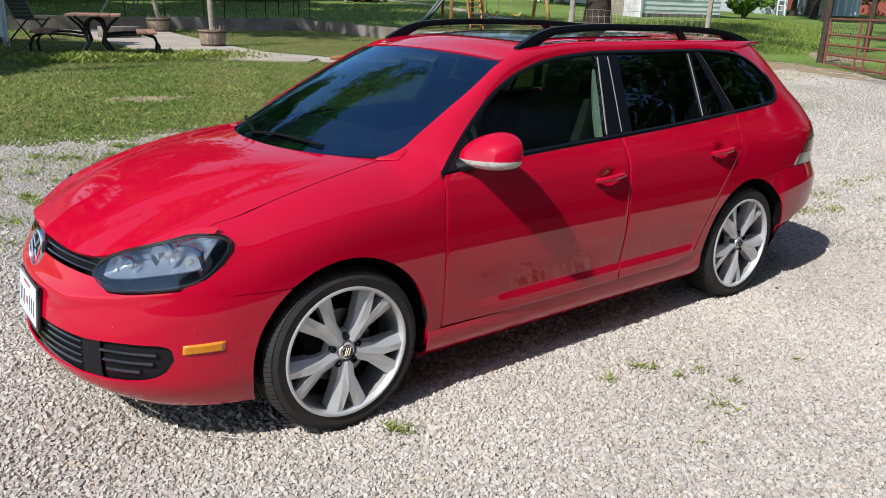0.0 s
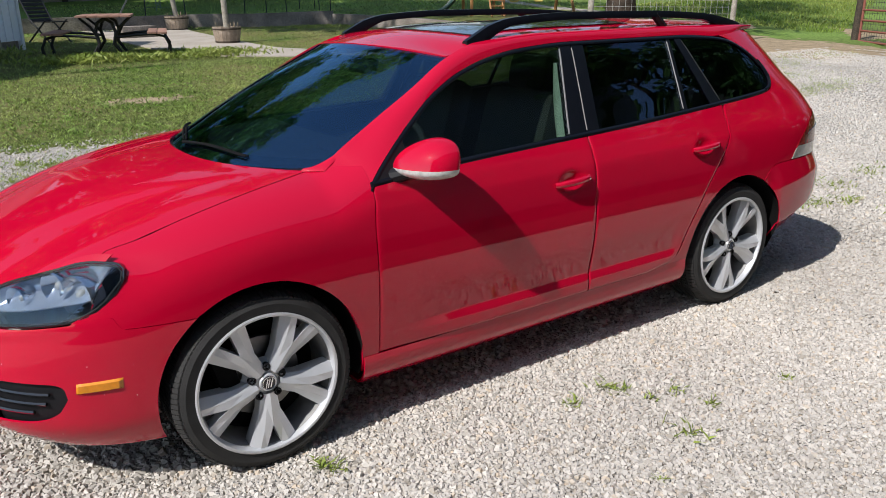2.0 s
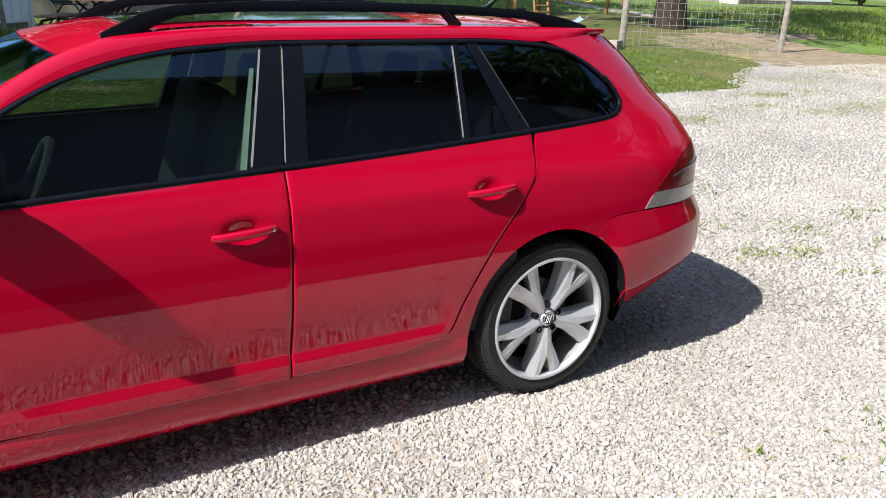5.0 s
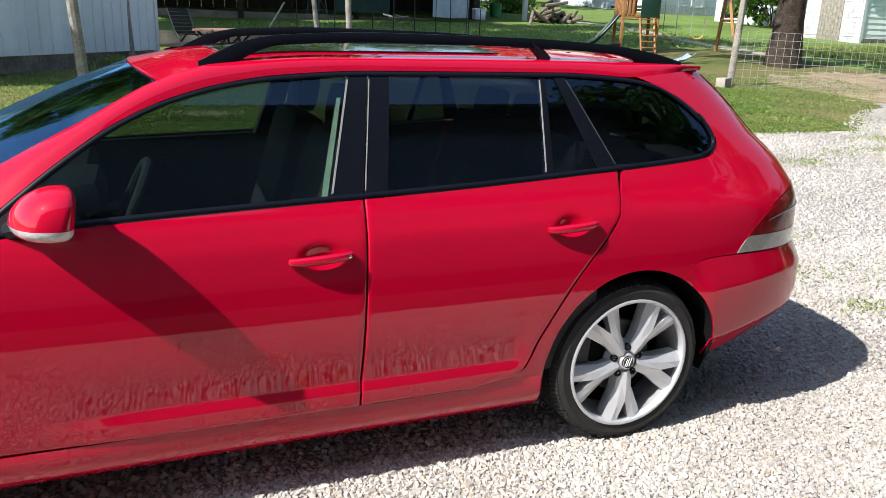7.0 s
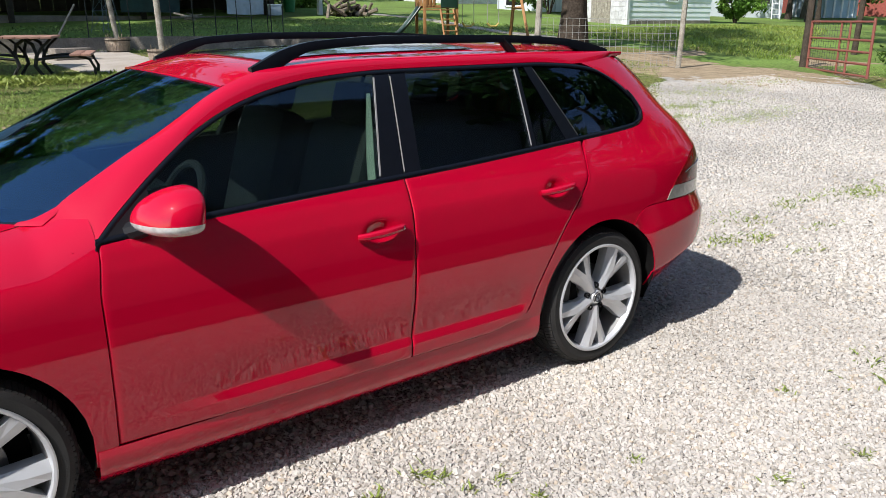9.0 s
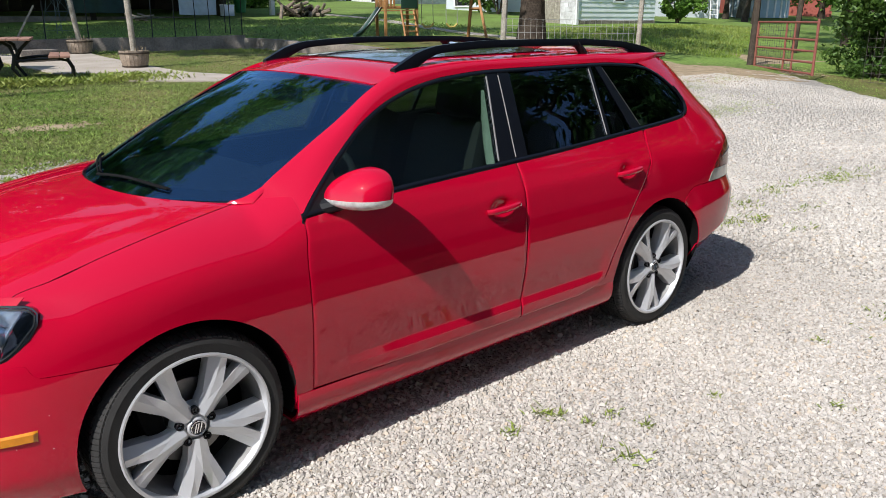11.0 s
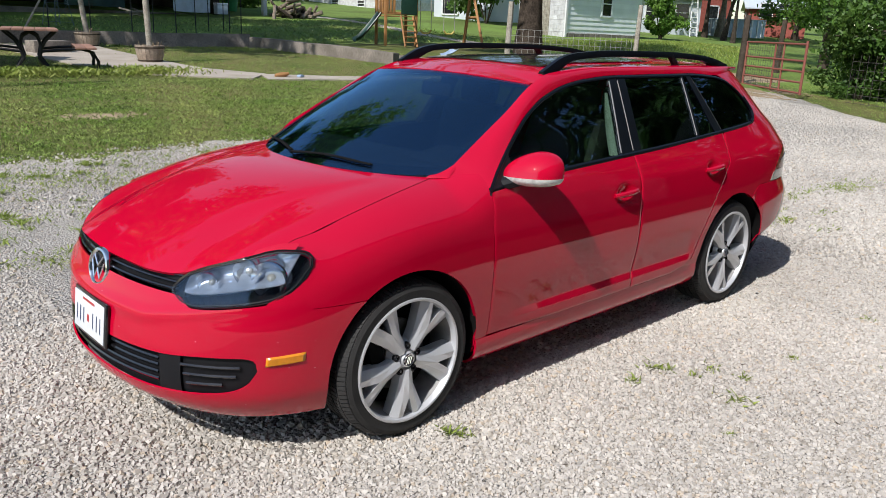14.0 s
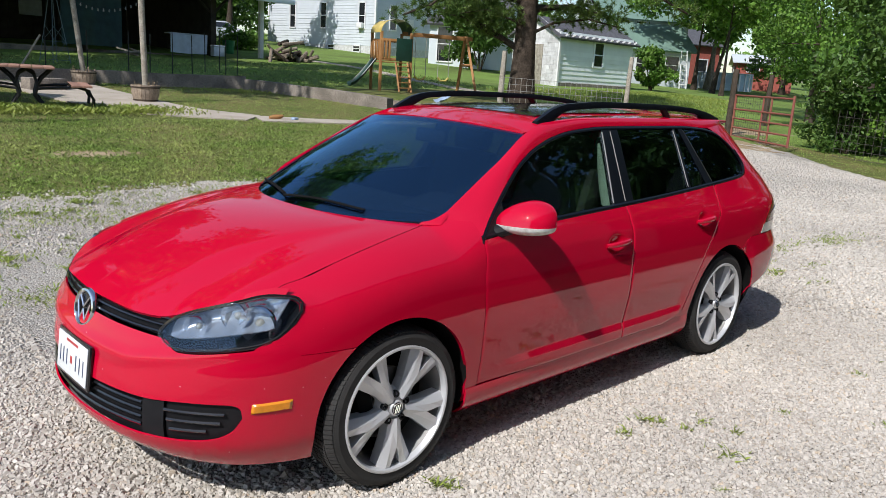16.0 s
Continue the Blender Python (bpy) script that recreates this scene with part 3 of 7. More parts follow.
            handle = part("door_handle", bm, PAINT, door, "red pull handle")
            if name == "front_door":
                bm = bmesh.new()
                bmesh.ops.create_uvsphere(bm, u_segments=12, v_segments=8, radius=0.008, matrix=pose(hx + 0.084, sd * (half(hx, hz) + 0.018), hz + 0.006))
                part("key_lock", bm, CHROME, door)

        # Rear quarter: flank, then the pillar behind the last window.
        bm = bmesh.new()
        seam_pts = [(rear_seam(z) + 0.004, z) for z in [0.315 + 0.735 * i / 30 for i in range(31)]]
        seam_z = smooth(*seam_pts[:1], *[p for k, p in enumerate(seam_pts[1:], 1) if p[0] > seam_pts[k - 1][0] + 1e-4])
        lamp_low = smooth((3.0, 0.726), (3.027, 0.728), (3.066, 0.777), (3.123, 0.832), (3.185, 0.883), (3.265, 0.927), (3.355, 0.952), (3.46, 0.964))
        rear_edge = smooth(*[(tail(REAR_A, 1.10 - 0.14 * i / 12).x, 1.10 - 0.14 * i / 12) for i in range(13)])
        line_d = lambda x: min(lerp(1.14, 1.082, min(1, (x - 3.0) / 0.08)), rear_edge(x) if x > 3.3 else 2.0)

        def foot_r(x):
            dx = abs(x - ARCH_R[0])
            arch = ARCH_R[1] + math.sqrt(max(0, ARCH_R[2] ** 2 - dx * dx)) if dx < ARCH_R[2] else 0
            if x < ARCH_R[0]:
                return arch if arch else 0.235
            bump = smooth((2.74, 0.590), (2.772, 0.644), (2.812, 0.690), (2.849, 0.715), (2.902, 0.726), (3.03, 0.728))(x)
            if x > 3.02:
                return lamp_low(x)
            return max(arch, bump) if x > 2.76 else arch
        xs = sorted(set([2.036 + 1.40 * i / 70 for i in range(71)] + [2.2075, 2.2125]))
        cols = []
        for x in xs:
            zt = seam_z(x) if x < 2.524 else (belt(x) if x < 3.0 else line_d(x))
            z0 = min(foot_r(x), zt - 0.004)
            cols.append([bm.verts.new(Vector((x, sd * half(x, lerp(z0, zt, j / 22)), lerp(z0, zt, j / 22)))) for j in range(23)])
        for a, b in zip(cols, cols[1:]):
            for j in range(22):
                bm.faces.new((a[j], b[j], b[j + 1], a[j + 1]))
        win_back = smooth((1.09, 2.945), (1.14, 2.998), (1.18, 2.985), (1.23, 2.95), (1.295, 2.87), (1.355, 2.74), (1.40, 2.60))
        d_line = lambda z: tail(REAR_A, z).x

        def pillar(u, v):
            z = lerp(1.08, 1.40, v)
            x = lerp(win_back(z) + 0.001, d_line(z), u)
            return Vector((x, sd * half(x, z), z))
        sheet(bm, pillar, 14, 18)
        part("rear_quarter", thick(bm, -0.02, MID), PAINT, car)

        # Dark lining inside the tail.
        bm = bmesh.new()

        def lining(u, v):
            z = lerp(0.80, 1.385, v)
            x = lerp(2.62 if z < 1.08 else win_back(z) + 0.004, 3.16 - 0.25 * max(0, z - 1.0), u)
            return Vector((x, sd * (half(x, z) - 0.045), z))
        sheet(bm, lining, 12, 20)
        part("tail_lining", thick(bm, -0.006, MID), CABIN, car)

        # Sill.
        bm = bmesh.new()

        def sill(u, v):
            x = lerp(0.372, 2.205, u)
            prof = [(0.309, 0.866), (0.286, 0.869), (0.25, 0.864), (0.215, 0.845), (0.185, 0.81), (0.18, 0.70)]
            k = v * (len(prof) - 1)
            i = min(int(k), len(prof) - 2)
            z, y = lerp(prof[i][0], prof[i + 1][0], k - i), lerp(prof[i][1], prof[i + 1][1], k - i)
            if v < 0.21:
                z += (0.003 + 0.022 * step(1.9, 2.08, x)) * (1 - v / 0.21)
            return Vector((x, sd * y, z))
        sheet(bm, sill, 30, 15)
        part("sill", thick(bm, -0.01, MID), PAINT, car, "red sill with dusty foot")

        # Roof side rail and windscreen pillar in one pressing.
        bm = bmesh.new()
        inner_y = smooth((0.36, 0.672), (0.45, 0.668), (0.70, 0.630), (0.964, 0.575), (1.12, 0.552), (1.5, 0.535), (2.4, 0.525), (2.95, 0.52), (3.145, 0.522))
        inner_z = smooth((0.36, 1.005), (0.45, 1.052), (0.70, 1.205), (0.964, 1.352), (1.12, 1.398), (1.5, 1.425), (2.4, 1.430), (2.95, 1.418), (3.145, 1.397))

        def rail_skin(u, v):
            x = lerp(0.385, 2.62, u)
            zo = top_line(x)
            o = Vector((x, half(x, zo), zo))
            i = Vector((x - 0.045 * (1 - step(0.45, 0.85, x)), inner_y(x), inner_z(x)))
            p = o.lerp(i, v)
            n = Vector((0, (i - o).z, -(i - o).y)).normalized()
            p += n * (0.014 * step(0.42, 0.62, x) * math.sin(math.pi * v) - 0.018 * (1 - step(0.405, 0.475, x)))
            return Vector((p.x, sd * p.y, p.z))
        sheet(bm, rail_skin, 66, 8)

        def rail_end(u, v):
            x = lerp(2.62, 3.02, u)
            zo = lerp(top_line(2.62), 1.40, step(0, 1, u))
            o = Vector((x, max(half(x, zo), inner_y(x) + 0.012), zo))
            i = Vector((x, inner_y(x), inner_z(x) + 0.002 * u))
            p = o.lerp(i, v)
            n = Vector((0, (i - o).z, -(i - o).y)).normalized()
            p += n * 0.014 * math.sin(math.pi * v)
            return Vector((p.x, sd * p.y, p.z))
        sheet(bm, rail_end, 14, 8)
        part("roof_side", thick(bm, -0.015, MID), PAINT, car)

        # Windows of the side.
        l1 = lambda z: 1.445 + 0.28 * (z - 1.0)
        lb = lambda z: 1.55 + 0.18 * (z - 0.99)
        l2 = lambda z: 1.63 + 0.17 * (z - 1.0)
        l3 = lambda z: 2.22 + 0.12 * (z - 1.04)
        l4 = lambda z: 2.250 + 0.10 * (z - 1.04)
        l5 = lambda z: 2.44 - 0.375 * (z - 1.05)
        l6 = lambda z: 2.528 - 0.50 * (z - 1.05)

        def pane(xl, xr, inset, m=0.014, n=(24, 16), t=0.004):
            bm = bmesh.new()

            def f(u, v):
                x = lerp(xl(1.2), xr(1.2), u)
                for _ in range(4):
                    z = lerp(belt(x) + m, max(top_line(x) - m, belt(x) + m + 0.004), v)
                    x = lerp(xl(z), xr(z), u)
                return Vector((x, sd * (half(x, z) - inset), z))
            sheet(bm, f, *n)
            return thick(bm, t, MID)
        for name, a, b, m in [("front_window", lambda z: 0.50, l1, TINT), ("rear_window", l2, l3, TINT_REAR), ("vent_window", l4, l5, TINT_REAR),
                              ("quarter_window", l6, lambda z: 2.985, TINT_REAR)]:
            part(name, pane(a, b, 0.007), m, car, "dark tinted side glass")
        for a, b in [(l1, lambda z: lb(z) - 0.003), (lambda z: lb(z) + 0.003, l2), (l3, l4), (l5, lambda z: l6(z))]:
            part("pillar_trim", pane(a, b, 0.002, 0.010, (4, 16), 0.006), SATIN, car)
        # The second strip paints in the sun's glint on the rear door's edge.
        for a, w, m in [(l1, 0.006, STRIP), (lambda z: lb(z) + 0.003, 0.0032, STRIP), (l3, 0.004, STRIP), (lambda z: l6(z) - 0.004, 0.0025, STEEL)]:
            part("strip_and_glint", pane(lambda z: a(z) - w / 2, lambda z: a(z) + w / 2, -0.0005, 0.026, (2, 16), 0.004), m, car, "thin bright window strip, at the door seam a painted glint")
        # Black trim under and over the windows.
        bm = bmesh.new()

        def trim_low(u, v):
            x = lerp(0.45, 2.935, u)
            z = belt(x) + 0.003 + 0.016 * v
            return Vector((x, sd * (half(x, z) + 0.004 * math.sin(math.pi * v)), z))
        sheet(bm, trim_low, 70, 4)
        part("belt_trim", thick(bm, -0.008, MID), SATIN, car)
        bm = bmesh.new()

        def trim_top(u, v):
            x = lerp(0.447, 2.95, 1 - (1 - u) ** 1.25)
            z = top_line(x) - 0.002 - (0.015 + 0.006 * step(1.0, 0.6, x)) * v
            back = 0.012 * v * step(2.8, 2.98, x)
            return Vector((x - back, sd * (half(x - back, z) + 0.004 * math.sin(math.pi * v)), z))
        sheet(bm, trim_top, 90, 4)
        part("window_trim", thick(bm, -0.008, MID), SATIN, car)
        bm = bmesh.new()
        rod(bm, [(x, sd * (half(x, z) - 0.001), z) for x, z in ((2.915, 1.096), (2.945, 1.104), (2.966, 1.117), (2.980, 1.136), (2.984, 1.158), (2.976, 1.182), (2.958, 1.214), (2.935, 1.242))], 0.0085, 8)
        part("window_trim", bm, SATIN, car)
        # Mirror sail: black triangle at the window's front corner.
        bm = bmesh.new()

        def sail(u, v):
            x = lerp(0.462, 0.63, u)
            z = lerp(belt(x) + 0.018, top_line(x) - 0.018, v)
            if z < belt(x) + 0.018:
                z = belt(x) + 0.018
            return Vector((x, sd * (half(x, z) + 0.001), z))
        sheet(bm, sail, 6, 6)
        part("mirror_sail", thick(bm, -0.006, MID), BLACK, car)

        # Door mirror, on the driver's side alone.
        if sd < 0:
            door_mirror(car, sd)

        # Tail lamp: red over clear.
        tl_up = smooth((0.50, 0.966), (0.95, 0.966), (1.171, 0.952), (1.297, 0.927), (1.372, 0.883), (1.406, 0.832), (1.424, 0.78), (1.437, 0.730))
        tail_lamp = new("tail_lamp")
        tail_lamp.parent = car
        tail_lamp["label"] = "tail lamp with red lens over a clear band"
        for nm, m, f0, f1 in [("red_lens", RED_LENS, 0.7965, 2.0), ("clear_lens", CLEAR_LENS, 0.0, 0.7935)]:
            bm = bmesh.new()

            def tl(u, v):
                a = lerp(0.52, 1.437, 1 - (1 - u) ** 2.2)
                z0, z1 = 0.7305, tl_up(a) - 0.002
                return tail(sd * a, lerp(max(z0, min(f0, z1)), max(z0, min(f1, z1)), v), 0.003)
            sheet(bm, tl, 40, 8)
            bmesh.ops.dissolve_degenerate(bm, dist=1e-5, edges=bm.edges)
            part(nm, thick(bm, -0.01, MID), m, tail_lamp)
        bm = bmesh.new()
        rod(bm, [tail(sd * a, lerp(0.7965, tl_up(a), 0.52), 0.0045) for a in [lerp(0.55, 1.36, i / 16) for i in range(17)]], 0.003, 5)
        part("lens_rib", bm, GLOSS_BLACK, tail_lamp)

        # Roof rail.
        rail = new("roof_rail")
        rail.parent = car
        rail["label"] = "matt black roof rail"
        bm = bmesh.new()
        rz = smooth((1.085, 1.405), (1.14, 1.432), (1.22, 1.468), (1.34, 1.492), (1.7, 1.508), (2.2, 1.505), (2.6, 1.488), (2.8, 1.462), (2.93, 1.432))
        rows = []
        for i in range(49):
            t = i / 48
            x = lerp(1.085, 2.93, t)
            fat = lerp(0.034, 0.014, step(1.10, 1.34, x)) if x < 2 else lerp(0.014, 0.026, step(2.6, 2.85, x))
            fat *= step(1.06, 1.13, x) * (1 - 0.9 * step(2.86, 2.94, x))
            y = 0.527 - 0.02 * step(1.1, 1.6, x)
            z = rz(x)
            low_z = z - 2 * fat - 0.004
            ring = [(0.018, low_z), (0.020, lerp(low_z, z, 0.5)), (0.012, z), (-0.012, z), (-0.020, lerp(low_z, z, 0.5)), (-0.018, low_z)]
            rows.append([bm.verts.new(Vector((x, sd * (y + dy), zz))) for dy, zz in ring])
        for a, b in zip(rows, rows[1:]):
            for k in range(6):
                bm.faces.new((a[k], b[k], b[(k + 1) % 6], a[(k + 1) % 6]))
        bm.faces.new(rows[0])
        bm.faces.new(rows[-1])
        part("rail_bar", bm, SATIN, rail, "", 50)
        bm = bmesh.new()
        rod(bm, [(2.26, sd * 0.508, 1.49), (2.33, sd * 0.512, 1.425)], 0.02, 6)
        part("rail_stay", bm, BLACK, rail)

        # Wheel housings.
        for cx, cz, r in (ARCH_F, ARCH_R):
            bm = bmesh.new()

            def well(u, v):
                a = lerp(-0.25, math.pi + 0.25, u)
                x, z = cx + (r + 0.004) * math.cos(a), cz + (r + 0.004) * math.sin(a)
                tuck = 0.018 - (0.034 if cx > 1 else 0.010) * step(cx + 0.28, cx + 0.35, x)
                return Vector((x, sd * lerp(half(x, max(0.25, z)) - tuck, 0.52, v), z))
            sheet(bm, well, 32, 3)

            def back(u, v):
                a = lerp(-0.25, math.pi + 0.25, u)
                return Vector((cx + (r + 0.004) * v * math.cos(a), sd * 0.52, cz + (r + 0.004) * v * math.sin(a)))
            sheet(bm, back, 32, 2)
            part("wheel_housing", thick(bm, 0.006, MID), DARK, car)

    # Windscreen and cowl.
    def screen(u, v, out=0.0):
        k = 2 * u - 1
        q = abs(k)
        bx, by, bz = 0.055 + 0.285 * q ** 2.4, 0.674 * q, 0.985 + 0.014 * q ** 4
        tx, ty, tz = 0.875 + 0.085 * q ** 2, 0.576 * q, 1.378 - 0.030 * q ** 2
        p = Vector((lerp(bx, tx, v), lerp(by, ty, v) + 0.010 * q * math.sin(math.pi * v), lerp(bz, tz, v) + 0.022 * math.sin(math.pi * v) * (1 - 0.7 * q ** 4)))
        return Vector((p.x, p.y * (1 if k > 0 else -1), p.z + out))
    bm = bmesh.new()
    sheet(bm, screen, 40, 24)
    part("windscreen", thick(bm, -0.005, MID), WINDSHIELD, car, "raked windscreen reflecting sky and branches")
    bm = bmesh.new()
    for v0, v1 in ((0.0, 0.085), (0.965, 1.0)):
        sheet(bm, lambda u, v: screen(u, lerp(v0, v1, v), -0.007), 40, 2)
    for u0, u1 in ((0.0, 0.02), (0.98, 1.0)):
        sheet(bm, lambda u, v: screen(lerp(u0, u1, u), lerp(0.08, 0.97, v), -0.007), 2, 20)
    part("screen_border", thick(bm, -0.002, MID), GLOSS_BLACK, car)
    # Painted foot of each pillar, which rounds off the lower corner of the glass.
    for sd in (-1, 1):
        bm = bmesh.new()

        def pillar_foot(u, v):
            a, b = 0.034 * (1 - u) ** 1.9, 0.24 * u ** 1.9
            if u < 0.5:
                oa, ob_ = lerp(0.040, -0.010, 2 * u), lerp(-0.02, -0.022, 2 * u)
            else:
                oa, ob_ = lerp(-0.010, -0.002, 2 * u - 1), lerp(-0.022, 0.24, 2 * u - 1)
            k, h = lerp(a, oa, v), lerp(b, ob_, v)
            p = screen(1 - k if sd > 0 else k, h, 0.0015 + 0.003 * math.sin(math.pi * v) - 0.004 * v)
            return p
        sheet(bm, pillar_foot, 28, 8)
        part("pillar_foot", thick(bm, -0.004, MID), PAINT, car)
    bm = bmesh.new()

    def cowl(u, v):
        k = 2 * u - 1
        q = abs(k)
        return Vector((lerp(0.02, 0.13, v) + 0.27 * q ** 2.4, 0.66 * k, 0.972 + 0.012 * v))
    sheet(bm, cowl, 30, 3)
    part("cowl", thick(bm, -0.03, MID), BLACK, car)
    for y0, y1, px in [(-0.38, 0.10, 0.0), (0.12, 0.54, 0.0)]:
        bm = bmesh.new()
        pts = []
        for i in range(17):
            t = i / 16
            y = lerp(y1, y0, t)
            p = screen(0.5 + y / 1.31, 0.030 + 0.03 * math.sin(math.pi * t) + 0.01 * t, 0.012)
            pts.append(p)
        rod(bm, pts, lambda t: 0.0065 - 0.003 * t, 6)
        wiper = part("wiper_arm", bm, DARK, car)
        bm = bmesh.new()
        rod(bm, [p + Vector((0.011, 0, 0.0)) for p in pts[5:]], 0.004, 5)
        part("wiper_blade", bm, DARK, wiper)
    # Small inner mirror seen through the screen.
    bm = bmesh.new()
    block(bm, (0.03, 0.22, 0.07), (0.90, 0, 1.285), (0, 12, 0), 0.012)
    part("inner_mirror", bm, CABIN, car)

    # Roof.
    ry = smooth((0.87, 0.572), (1.12, 0.552), (1.5, 0.535), (2.4, 0.525), (2.95, 0.52), (3.30, 0.53))
    rz_edge = smooth((0.87, 1.352), (0.964, 1.353), (1.12, 1.398), (1.5, 1.425), (2.4, 1.430), (2.95, 1.418), (3.16, 1.396), (3.30, 1.37))
    rz_mid = smooth((0.87, 1.380), (1.12, 1.428), (1.5, 1.452), (2.2, 1.458), (2.9, 1.440), (3.16, 1.412), (3.30, 1.385))

    def roof(u, v, out=0.0):
        k = 2 * v - 1
        x = lerp(0.877 + 0.085 * k * k, 3.05 - 0.035 * k * k, u)
        y = ry(x) * k
        return Vector((x, y, lerp(rz_mid(x), rz_edge(x), k * k) + out))
    bm = bmesh.new()
    sheet(bm, roof, 60, 24)
    part("roof", thick(bm, -0.02, MID), PAINT, car)
    bm = bmesh.new()

    def sunroof(u, v):
        k = lerp(-0.78, 0.78, v)
        x = lerp(1.20 - 0.05 * (1 - (k / 0.78) ** 2), 2.18, u)
        return Vector((x, ry(x) * k, lerp(rz_mid(x), rz_edge(x), k * k) + 0.006))
    sheet(bm, sunroof, 24, 14)
    part("sunroof", thick(bm, -0.004, MID), GLOSS_BLACK, car, "dark glass sunroof")
    bm = bmesh.new()
    rod(bm, [(2.86, 0, 1.43), (2.95, 0, 1.475), (2.99, 0, 1.48)], lambda t: 0.02 - 0.014 * t, 8)
    part("roof_aerial", bm, BLACK, car)

    # Rear: tailgate with glass, spoiler edge and bumper.
    bm = bmesh.new()

    def gate(u, v):
        k = 2 * u - 1
        z = lerp(0.70, 1.39, v)
        am = REAR_A - 0.004 if z > 0.962 else 0.55
        return tail(k * am, z, 0.0)
    sheet(bm, gate, 24, 24)
    part("tailgate", thick(bm, -0.02, MID), PAINT, car)
    bm = bmesh.new()

    def gate_lining(u, v):
        p = gate(u, v)
        return Vector((p.x - 0.06, p.y * 0.96, p.z))
    sheet(bm, gate_lining, 16, 14)
    part("tailgate_lining", thick(bm, -0.006, MID), CABIN, car)
    bm = bmesh.new()

    def spoiler(u, v):
        th = 2 * math.pi * u
        q = math.sin((v - 0.5) * math.pi)
        k = max(0.0, 1 - abs(q) ** 8) ** 0.5
        c, d = math.cos(th), math.sin(th)
        return Vector((2.995 - 0.025 * q * q + 0.050 * k * math.copysign(abs(c) ** 0.6, c), 0.555 * q, 1.376 - 0.008 * q * q + 0.028 * k * math.copysign(abs(d) ** 0.8, d)))
    sheet(bm, spoiler, 20, 30, close_u=True)
    bmesh.ops.remove_doubles(bm, verts=bm.verts, dist=1e-4)
    part("roof_spoiler", bm, PAINT, car, "red roof spoiler")
    bm = bmesh.new()

    def rear_glass(u, v):
        k = 2 * u - 1
        return tail(k * (REAR_A - 0.02), lerp(1.09, 1.385, v), 0.004)
    sheet(bm, rear_glass, 20, 10)
    part("rear_screen", thick(bm, -0.004, MID), GLOSS_BLACK, car)

    def arch_t(z):
        xe = ARCH_R[0] + math.sqrt(max(0.0001, ARCH_R[2] ** 2 - (z - ARCH_R[1]) ** 2))
        t = (xe - 1.8) / (tail_x(z) - 1.8)
        return math.acos(t ** (nr(z) / 2))
    rear_top = smooth((2.74, 0.588), (2.772, 0.641), (2.812, 0.687), (2.849, 0.712), (2.902, 0.723), (3.03, 0.725), (3.3, 0.7265))
    bm = bmesh.new()

    def rear_bumper(u, v):
        k = 2 * u - 1
        q = 1 - (1 - abs(k)) ** 2.2
        z = lerp(0.30, 0.6, v)
        for _ in range(24):
            a = q * arch_t(min(z, 0.69))
            xx = tail(a, z).x
            z = 0.6 * z + 0.4 * lerp(0.295 + 0.05 * step(2.95, 3.4, xx), rear_top(xx), v)
        # Shelf under the lamps, upright face below it, then a tucked foot.
        crease = 0.596 + 0.036 * step(2.88, 3.3, xx)
        fade = step(2.80, 2.93, xx)
        out = 0.020 * fade * min(1.0, max(0.0, (rear_top(xx) - z) / (rear_top(xx) - crease)))
        foot_z = 0.382 + 0.07 * step(2.90, 3.35, xx)
        out -= 0.012 * fade * min(1.0, max(0.0, (foot_z - z) / 0.012)) + 0.25 * fade * max(0.0, foot_z - 0.012 - z)
        return tail(a * (1 if k > 0 else -1), z, out + 0.0015)
    sheet(bm, rear_bumper, 110, 44)
    part("rear_bumper", thick(bm, -0.006, MID), PAINT, car)

    # Floor pan and dark inner body.
    bm = bmesh.new()
    block(bm, (3.9, 0.9, 0.10), (1.45, 0, 0.27), bevel=0.03)
    block(bm, (1.70, 1.60, 0.12), (1.29, 0, 0.255), bevel=0.03)
    block(bm, (0.40, 0.95, 0.06), (-0.40, 0, 0.225), bevel=0.02)
    block(bm, (0.5, 1.2, 0.2), (3.18, 0, 0.38), bevel=0.04)
    block(bm, (0.31, 1.48, 0.27), (3.125, 0, 0.49), bevel=0.03)
    block(bm, (0.16, 1.64, 0.22), (3.045, 0, 0.52), bevel=0.03)
    part("floor_pan", bm, DARK, car)
    bm = bmesh.new()
    block(bm, (0.86, 1.02, 0.36), (-0.22, 0, 0.55), bevel=0.05)
    part("engine_bay", bm, DARK, car)
    for sd in (-1, 1):
        bm = bmesh.new()

        def door_card(u, v):
            x = lerp(0.50, 2.42, u)
            z = lerp(0.33, belt(x) + 0.012, v)
            return Vector((x, sd * (half(x, z) - 0.036), z))
        sheet(bm, door_card, 20, 6)
        part("inner_trim", thick(bm, 0.012, MID), CABIN, car)
        bm = bmesh.new()
        block(bm, (0.50, 0.05, 0.30), (2.74, sd * 0.64, 0.84), bevel=0.02)
        part("inner_trim", bm, CABIN, car)

    # Cabin.
    bm = bmesh.new()
    block(bm, (0.42, 1.36, 0.22), (0.52, 0, 0.87), (0, -6, 0), 0.06)
    block(bm, (0.25, 0.36, 0.12), (0.66, -0.36, 0.965), (0, -12, 0), 0.05)
    part("dashboard", bm, CABIN, car)
    bm = bmesh.new()
    ring = []
    for i in range(37):
        a = 2 * math.pi * i / 36
        ring.append(Vector((0.84 + 0.185 * math.sin(a) * 0.42, -0.36 + 0.185 * math.cos(a), 0.895 + 0.185 * math.sin(a) * 0.9)))
    rod(bm, ring, 0.016, 8, caps=False)
